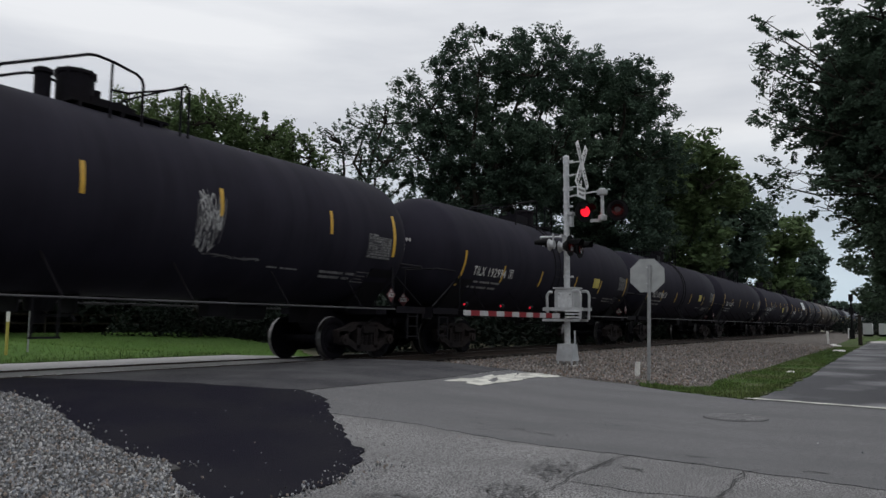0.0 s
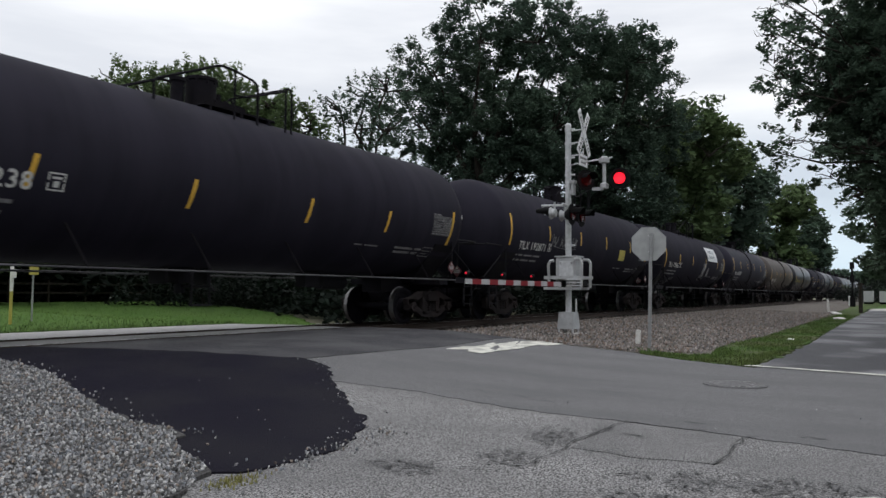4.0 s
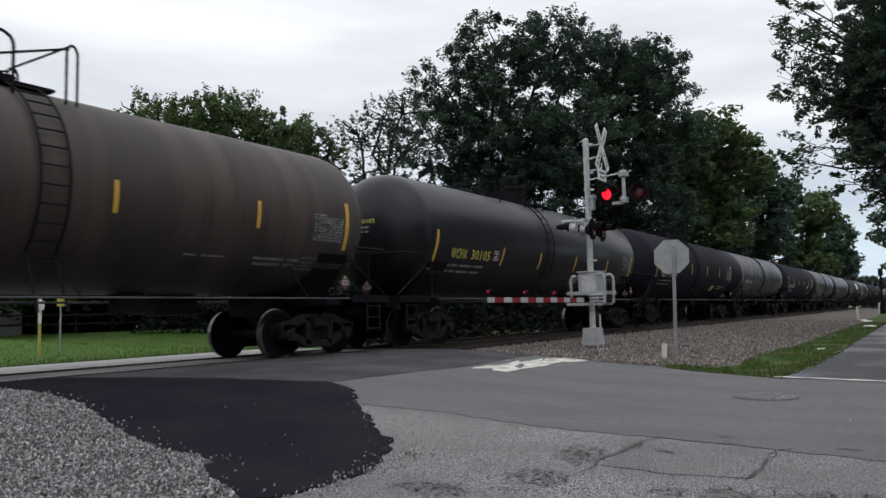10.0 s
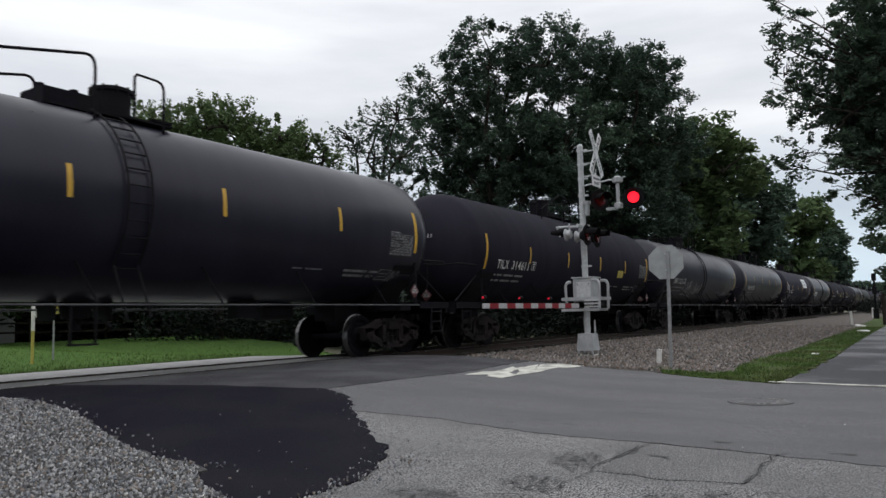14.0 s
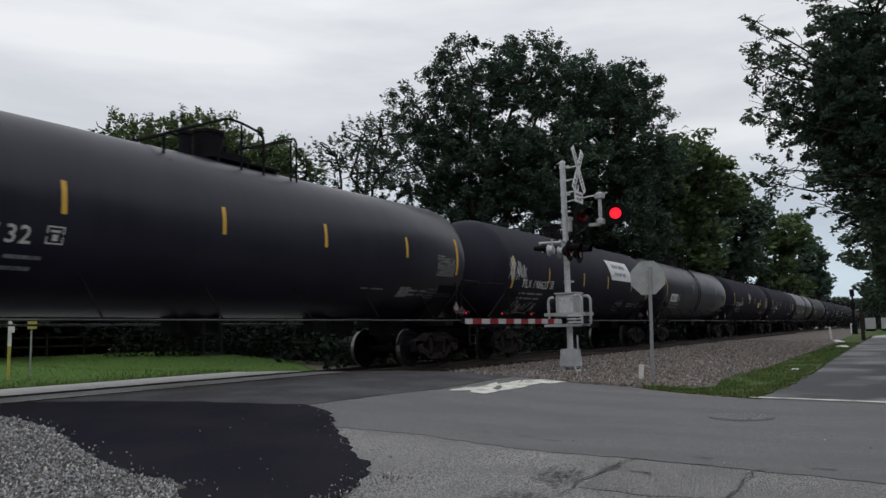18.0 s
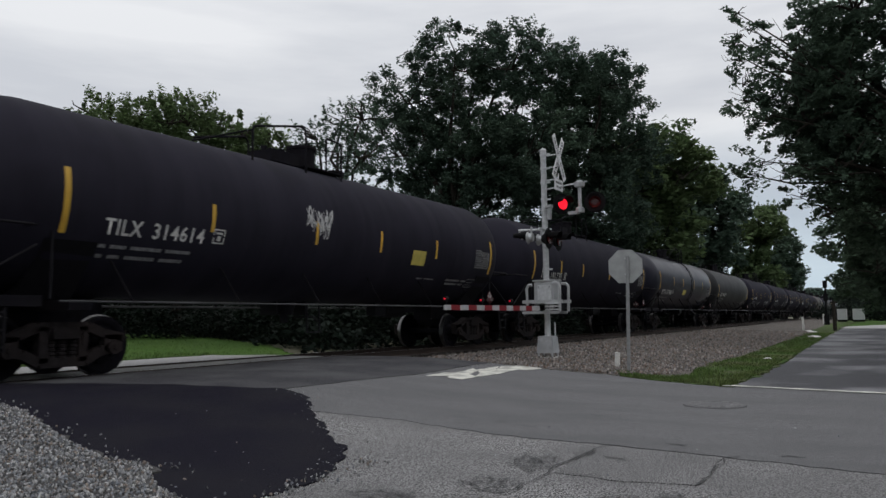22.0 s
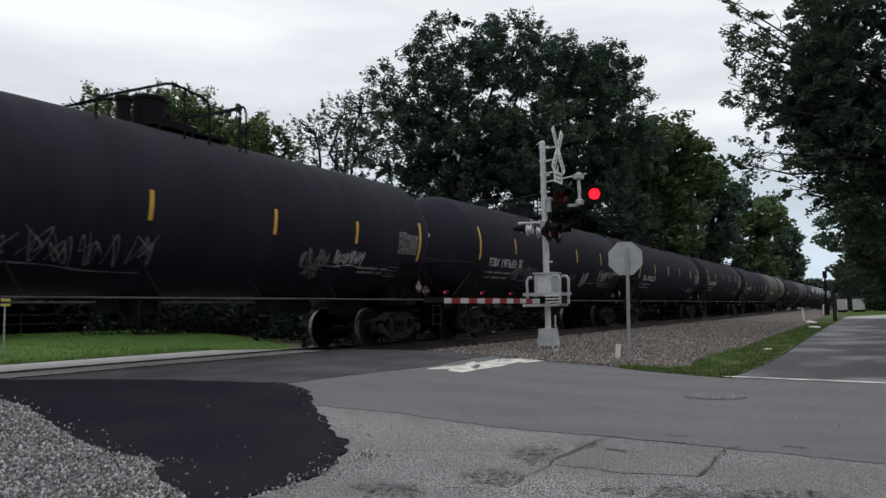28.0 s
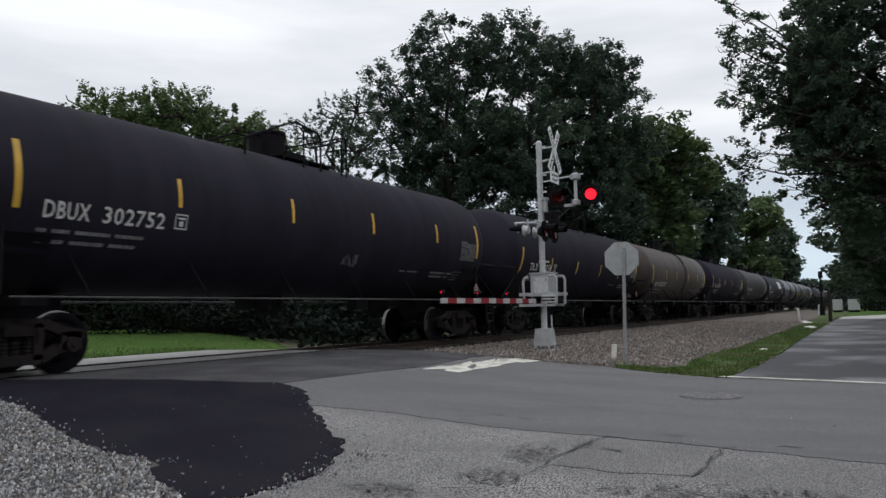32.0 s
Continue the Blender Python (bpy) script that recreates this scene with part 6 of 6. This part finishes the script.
tree(29.5, 34.2, [(x - 4.5, y - 5.2, z, r, h) for x, y, z, r, h in thick([(0, 5.9, 11.7, 1.6, 1.3), (0, 4.0, 11.0, 1.6, 1.3), (0, 2.2, 11.4, 1.5, 1.2), (0, 0.5, 10.7, 1.6, 1.3), (0, -1.1, 10.5, 1.6, 1.2), (0, -3.7, 9.7, 1.4, 1.1), (0, -5.4, 8.6, 1.2, 1.0), (0, 3.1, 9.3, 2.7, 2.2), (0, -2.2, 8.4, 2.5, 1.9), (0, 0.5, 7, 3.2, 2.4), (0, -5, 6.6, 2.4, 2.0)], 4, 1.0)],
     0.28, M_LEAFLIGHT, 1150, 0.46, 60, 0.105, 4, "wide rounded tree with lighter green leaves", spray=0.75, lift=1.3, up=0.35)
tree(18, 37, [(2.0, 0.4, 4.3, 3.2, 2.8), (2.0, -3.2, 6.2, 2.3, 1.9), (2.0, 4.7, 7.1, 3.5, 3.0), (0, 3, 3.6, 3.2, 2.6)], 0.3, M_LEAFLIGHT, 220, 0.8, 55, 0.2, 5, "bushy green tree at the edge of the lawn")
WOOD = "leafy tree of the wood along the railway"
tree(64, 19, thick([(0, -3.5, 15.4, 3.2, 2.7), (0, -1.8, 12.0, 3.8, 3.2), (0, -5.4, 13.0, 2.7, 2.3), (0, -3.5, 8.0, 3.7, 3.2), (0, 0, 14, 3.2, 3)], 6), 0.35, M_LEAFLIGHT, 380, 1.0, 52, 0.3, 6, WOOD)
tree(88, 19, thick([(0, -1.8, 16.2, 3.3, 2.8), (0, -4.3, 13.2, 3.0, 2.6), (0, -1.4, 9.7, 4.4, 3.7), (0, 2, 13, 3.5, 3)], 7), 0.35, M_LEAF, 300, 1.1, 48, 0.36, 7, WOOD)
tree(115, 17.6, thick([(0, -3.5, 14.0, 3.4, 2.9), (0, -0.8, 11.3, 4.4, 3.7), (0, -2, 6, 4.2, 3.5)], 8), 0.35, M_LEAFLIGHT, 230, 1.2, 45, 0.42, 8, WOOD)
tree(160, 16.4, thick([(0, -0.4, 13.8, 4.0, 3.5), (0, 1.3, 10.2, 4.6, 3.6), (0, 4.5, 6, 4.5, 4)], 9), 0.35, M_LEAF, 220, 1.3, 42, 0.5, 9, WOOD)
tree(220, 21.5, thick([(0, -1.2, 12.5, 4.4, 3.8), (0, 1.5, 7.5, 5.0, 4.2)], 10), 0.35, M_LEAF, 160, 1.5, 40, 0.6, 10, WOOD)
tree(300, 24, thick([(0, 2, 8.0, 6, 4.6), (0, -5, 6.2, 6, 4.0), (0, -12, 5.2, 6, 3.6)], 11), 0.35, M_LEAF, 130, 1.8, 36, 0.8, 11, WOOD)
RIGHT = "large tree with dark foliage overhanging the street"
tree(33, -5, thick([(0, 9.5, 13.9, 0.6, 0.45), (0, 8.9, 12.9, 0.8, 0.6), (0, 9.3, 11.8, 1.2, 0.9), (0, 9.0, 10.2, 1.4, 0.9), (0, 8.4, 9.2, 1.2, 0.9), (0, 8.9, 7.6, 1.1, 0.9), (0, 7.3, 11.9, 1.8, 1.5), (0, 7.0, 9.1, 2.0, 1.7), (0, 7.6, 6.7, 1.1, 0.8), (0, 5.8, 10.3, 2.2, 1.8), (0, 6.0, 7.0, 1.9, 1.6), (0, 6.3, 5.3, 1.1, 0.9),
     (0, 3.7, 8.6, 3.1, 2.6), (0, 4.3, 4.9, 2.0, 1.6), (0, 5.2, 13.5, 2.6, 2.0), (0, 2, 13, 3.4, 3), (1.5, 6.3, 12.6, 1.8, 1.9), (1.5, 6.0, 9.6, 2.0, 2.0), (1.5, 5.5, 6.8, 2.0, 1.7), (3.0, 6.7, 11.0, 1.6, 1.7), (3.0, 6.5, 8.1, 1.6, 1.5), (-1, -1, 9, 4.2, 3.6), (0, -3, 13, 4, 3.4), (0, -6, 9, 3.6, 3.2)], 12, 1.4),
     0.5, M_LEAFDARK, 2500, 0.52, 60, 0.105, 12, RIGHT, spray=0.8, lift=-0.1, open_from=7.05)
tree(62, -6, thick([(0, 7.8, 6.4, 1.7, 1.4), (0, 6.3, 8.3, 2.8, 2.4), (0, 6.1, 4.4, 2.4, 2.0), (0, 2, 8, 4, 3.6), (0, 0, 12, 4.5, 3.5), (0, 3.5, 3.2, 2.6, 2.2)], 13), 0.45, M_LEAFDARK, 360, 0.9, 50, 0.25, 13, RIGHT)
tree(105, -4.8, thick([(0, 7.0, 5.3, 2.4, 2.0), (0, 5.2, 8.6, 3.4, 2.9), (0, 4.9, 3.9, 2.7, 2.3), (0, 0, 8, 4.5, 4)], 14), 0.4, M_LEAFDARK, 260, 1.0, 45, 0.36, 14, RIGHT)
tree(170, 1, thick([(0, 4.0, 5.2, 2.4, 2.1), (0, 1.6, 7.4, 3.3, 2.8), (0, 0, 4, 4, 3.5)], 15), 0.35, M_LEAFDARK, 200, 1.2, 40, 0.5, 15, "dark tree beyond the end of the street")
# unseen trees, added to keep low sky off the sides of the tanks
back = tree(-4, -19, thick([(0, 0, 10, 5, 4.5), (-4, 0, 8, 4, 4), (4, 0, 8.5, 4, 4), (0, 1, 5, 5, 3.5), (1, 0, 13, 4, 3)], 16), 0.45, M_LEAFDARK, 300, 1.3, 45, 0.42, 16, "dense dark tree added out of view to block low sky")
for k, (x, y) in enumerate(((9, -21), (-17, -18), (20, -20), (-30, -12), (-36, 4), (46, -20))):
    copy_thing(back, pose(x, y, level(x, y), 0, 0, 47 * k))


# undergrowth along the wood and the back of the lawn
def shrub_mesh(seed, mat):
    return crown_mesh("shrub", [(0, 0, 1.3, 2.4, 1.5), (1.5, 0.5, 1.0, 1.8, 1.2), (-1.6, -0.3, 1.1, 1.9, 1.3), (0.3, 0, 2.6, 1.6, 1.1)], 64, 0.62, 26, 0.14, mat, seed, 0.3)


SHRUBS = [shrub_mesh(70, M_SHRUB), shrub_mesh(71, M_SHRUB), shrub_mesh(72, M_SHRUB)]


def shrub(x, y, s, k):
    ob = tagged(new("shrub", SHRUBS[k % 3]), "dense green undergrowth shrub, darkened with the wood's shade", "shrub", "undergrowth shrubs")
    ob.matrix_basis = pose(x, y, level(x, y) - 0.2, 0, 0, 67 * k) @ Matrix.Scale(s, 4)


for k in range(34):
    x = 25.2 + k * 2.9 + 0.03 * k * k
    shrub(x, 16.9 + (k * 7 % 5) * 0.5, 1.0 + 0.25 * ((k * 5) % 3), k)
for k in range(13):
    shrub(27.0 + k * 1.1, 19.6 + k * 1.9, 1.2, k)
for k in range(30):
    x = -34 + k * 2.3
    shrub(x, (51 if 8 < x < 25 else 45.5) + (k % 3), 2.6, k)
# bushes added to hide a trunk and keep this edge of the lawn dark
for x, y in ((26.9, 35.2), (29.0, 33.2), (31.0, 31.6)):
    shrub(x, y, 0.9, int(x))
for k in range(36):   # thicket added behind, closes the view so no sky shows through
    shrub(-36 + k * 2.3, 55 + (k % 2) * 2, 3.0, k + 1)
for k in range(30):   # dark backing added for the depth of the wood behind the first trees
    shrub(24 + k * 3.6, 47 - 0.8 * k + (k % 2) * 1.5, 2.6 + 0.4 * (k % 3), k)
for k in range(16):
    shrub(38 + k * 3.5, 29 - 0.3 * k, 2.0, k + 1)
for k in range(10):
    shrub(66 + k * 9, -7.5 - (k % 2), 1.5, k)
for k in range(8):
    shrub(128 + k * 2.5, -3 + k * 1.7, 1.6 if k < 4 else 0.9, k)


# ---- loose stones and grass ----
def inside(x, y, poly):
    hit = False
    for (ax, ay), (bx, by) in zip(poly, poly[1:] + poly[:1]):
        if (ay > y) != (by > y) and x < (bx - ax) * (y - ay) / (by - ay) + ax:
            hit = not hit
    return hit


def stone_form(seed, small=False):
    rng = random.Random(seed)
    bm = bmesh.new()
    if small:
        for p in ((1, 0, 0), (-1, 0, 0), (0, 1, 0), (0, -1, 0), (0, 0, 1), (0, 0, -1)):
            bm.verts.new(p)
        bmesh.ops.convex_hull(bm, input=bm.verts[:])
        bm.verts.index_update()
    else:
        bmesh.ops.create_icosphere(bm, subdivisions=1, radius=1)
    for v in bm.verts:
        v.co *= rng.uniform(0.65, 1.1)
        v.co.x *= 1.25
        v.co.z *= 0.7
    vs, fs = [tuple(v.co) for v in bm.verts], [[v.index for v in f.verts] for f in bm.faces]
    bm.free()
    return np.array(vs), fs


FORMS = [stone_form(k) for k in range(8)]
CHIPS = [stone_form(k, True) for k in range(8)]


def stones(name, spots, mat, parent, label):
    vs, fs = [], []
    base = 0
    rng = random.Random(9)
    for x, y, z, s in spots:
        v, f = CHIPS[rng.randrange(8)]
        e = Euler((rng.uniform(0, 6), rng.uniform(0, 6), rng.uniform(0, 6))).to_matrix()
        w = (v * s) @ np.array(e).T + np.array((x, y, z))
        vs.append(w)
        fs += [[i + base for i in g] for g in f]
        base += len(v)
    me = bpy.data.meshes.new(name)
    me.from_pydata(np.concatenate(vs).tolist(), [], fs)
    me.materials.append(mat)
    return tagged(part(name, me, None, parent), label, kind="stuff")


EDGE = [(8.4, 7.5), (8.1, 6.8), (7.2, 5.95), (6.6, 5.3), (6.11, 4.83), (5.7, 4.3), (5.17, 4.0), (4.7, 3.75), (4.37, 3.67)]
bed = bpy.data.objects["gravel_bed"]
rng = random.Random(4)
spots, near = [], []
while len(spots) < 36000:
    x, y = rng.uniform(1.0, 5.1), rng.uniform(3.2, 10.2)
    if inside(x, y, GRAVEL) and rng.random() < 1.25 - 0.09 * (y - 3):
        s = rng.uniform(0.007, 0.019)
        spot = (x, y, level(x, y) + 0.03 + s * rng.uniform(-0.1, 1.0), s)
        if len(near) < 300 and 2.9 < x < 3.9 and y < 4.9 and rng.random() < 0.5:
            near.append(spot)
        else:
            spots.append(spot)
for k in range(90):   # stones kicked out over the edge
    a = rng.choice(GRAVEL[1:10])
    x, y = a[0] + abs(rng.gauss(0, 0.09)), a[1] + rng.gauss(0, 0.3)
    s = rng.uniform(0.006, 0.018)
    spots.append((x, y, level(x, y) + 0.03 + s * 0.4, s))
for k in range(150):   # specks of grit along the edge of the patch and over the road
    a, b, f = *rng.choice(list(zip(EDGE, EDGE[1:]))), rng.random()
    x, y = a[0] + (b[0] - a[0]) * f + rng.gauss(0.05, 0.09), a[1] + (b[1] - a[1]) * f + rng.gauss(0, 0.1)
    s = rng.uniform(0.004, 0.011)
    spots.append((x, y, level(x, y) + 0.014 + s * 0.4, s))
for k in range(110):
    x, y = rng.uniform(4.2, 9.5), rng.uniform(0.2, 7.2)
    s = rng.uniform(0.004, 0.010)
    spots.append((x, y, level(x, y) + 0.014 + s * 0.4, s))
for k in range(150):
    x, y = rng.uniform(3.6, 5.4), 3.62 + rng.gauss(0, 0.09) + 0.1 * (rng.random() < 0.3)
    s = rng.uniform(0.006, 0.018)
    spots.append((x, y + 0.12 * (x - 4.4), level(x, y) + 0.02 + s * 0.4, s))
stones("loose_stone", spots, M_STONE, bed, "loose grey crushed stones")
meshes = []
for v, f in FORMS:
    me = bpy.data.meshes.new("stone")
    me.from_pydata(v.tolist(), [], f)
    me.materials.append(M_STONEPIECE)
    meshes.append(me)
for x, y, z, s in near:
    part("stone", rng.choice(meshes), None, bed).matrix_basis = pose(x, y, z, rng.uniform(0, 360), rng.uniform(0, 360), rng.uniform(0, 360)) @ Matrix.Scale(s, 4)
shoulder = [o for o in bpy.data.objects if o.name.startswith("ballast_bed")][0]
spots = []
while len(spots) < 22000:
    x, y = 15.2 + 42 * rng.random() ** 1.6, rng.uniform(3.7, 10.9)
    if y > (3.55 if x > 16 else 3.5 + 1.5 * (1 - abs(x - 15.0))) and not (x < 16.2 and y > 9):
        s = rng.uniform(0.016, 0.048)
        spots.append((x, y, level(x, y) + 0.012 + s * rng.uniform(-0.2, 0.7), s))
stones("loose_stone", spots, M_BROWNSTONE, shoulder, "loose grey-brown ballast stones")


def blades(name, spots, parent, mat, label):
    vs, fs = [], []
    r = random.Random(3)
    for x, y, h in spots:
        a, lean = r.uniform(0, 6.28), r.uniform(0, 0.5) * h
        w = 0.006 + 0.05 * h
        z = level(x, y)
        n = len(vs)
        vs += [(x - w * math.cos(a), y - w * math.sin(a), z), (x + w * math.cos(a), y + w * math.sin(a), z), (x + lean * math.sin(a), y - lean * math.cos(a), z + h)]
        fs.append((n, n + 1, n + 2))
    me = bpy.data.meshes.new(name)
    me.from_pydata(vs, [], fs)
    me.materials.append(mat)
    return tagged(part(name, me, None, parent), label, kind="stuff")


verge, lawn = bpy.data.objects["grass_verge"], bpy.data.objects["lawn"]
VERGE = [(13.4, 2.2), (20.7, 2.25), (33, 2.4), (58.6, 2.65), (58.6, 4.25), (36.2, 3.75), (23.5, 3.6), (20.3, 3.8), (17.8, 3.7), (16.2, 3.45), (15.1, 3.6), (15.3, 4.2), (16.6, 5.0), (15.9, 5.05), (14.9, 4.5), (13.75, 2.95)]
spots = []
while len(spots) < 26000:
    x, y = 13.3 + 40 * rng.random() ** 1.7, rng.uniform(2.1, 5.4)
    if inside(x, y, VERGE):
        if rng.random() < 0.35 + 1.3 * noise.noise(Vector((x * 0.7, y * 1.6, 0))) + 0.4:
            spots.append((x, y, rng.uniform(0.025, 0.075)))
blades("grass", spots, verge, M_VERGEBLADE, "short green grass blades")
spots = [(rng.uniform(2, 30), 15.7 + 24 * rng.random() ** 1.8, rng.uniform(0.05, 0.11)) for k in range(22000)]
spots = [s for s in spots if s[0] < 18.1 + (s[1] - 15.7) * 0.9]
blades("grass", spots, lawn, M_BLADE, "mown green grass blades")
spots = []
for k in range(140):
    x, y = rng.gauss(3.42, 0.1), rng.gauss(3.62, 0.05)
    spots.append((x, y, rng.uniform(0.015, 0.045)))
blades("weed", spots, bed, M_WEED, "small weeds at the edge of the gravel")


# ---- what moves ----
def motions():
    times = [0, 3.5, 6, 9, 12, 15, 18, 19, 20, 21, 22.4, 24, 25.2, 27.5, 28.2, 29.4, 32]
    for i, car in enumerate(train):
        walk(car, [(t, pose(train_place(t) + PITCH * i, TRACK, 0)) for t in times])
    # the wheels of a car turn while it passes near
    for i, car in enumerate(train[:27]):
        on = [k for k in range(961) if -14 < train_place(k / 30) + PITCH * i < 46]
        if not on:
            continue
        for truck in [o for o in car.children if o.name.startswith("truck")]:
            for w in [o for o in truck.children if o.name.startswith("wheelset")]:
                home = w.matrix_basis.copy()
                rows = [(k / 30, home @ Matrix.Rotation((train_place(k / 30) - train_place(on[0] / 30)) / TREAD, 4, "Y")) for k in on]
                if on[0] > 0:
                    rows = [(0, rows[0][1])] + rows
                if on[-1] < 960:
                    rows.append((32, rows[-1][1]))
                walk(w, rows)
    # the two flashers towards the street take turns: turning each insert's glowing side forward imitates flashing
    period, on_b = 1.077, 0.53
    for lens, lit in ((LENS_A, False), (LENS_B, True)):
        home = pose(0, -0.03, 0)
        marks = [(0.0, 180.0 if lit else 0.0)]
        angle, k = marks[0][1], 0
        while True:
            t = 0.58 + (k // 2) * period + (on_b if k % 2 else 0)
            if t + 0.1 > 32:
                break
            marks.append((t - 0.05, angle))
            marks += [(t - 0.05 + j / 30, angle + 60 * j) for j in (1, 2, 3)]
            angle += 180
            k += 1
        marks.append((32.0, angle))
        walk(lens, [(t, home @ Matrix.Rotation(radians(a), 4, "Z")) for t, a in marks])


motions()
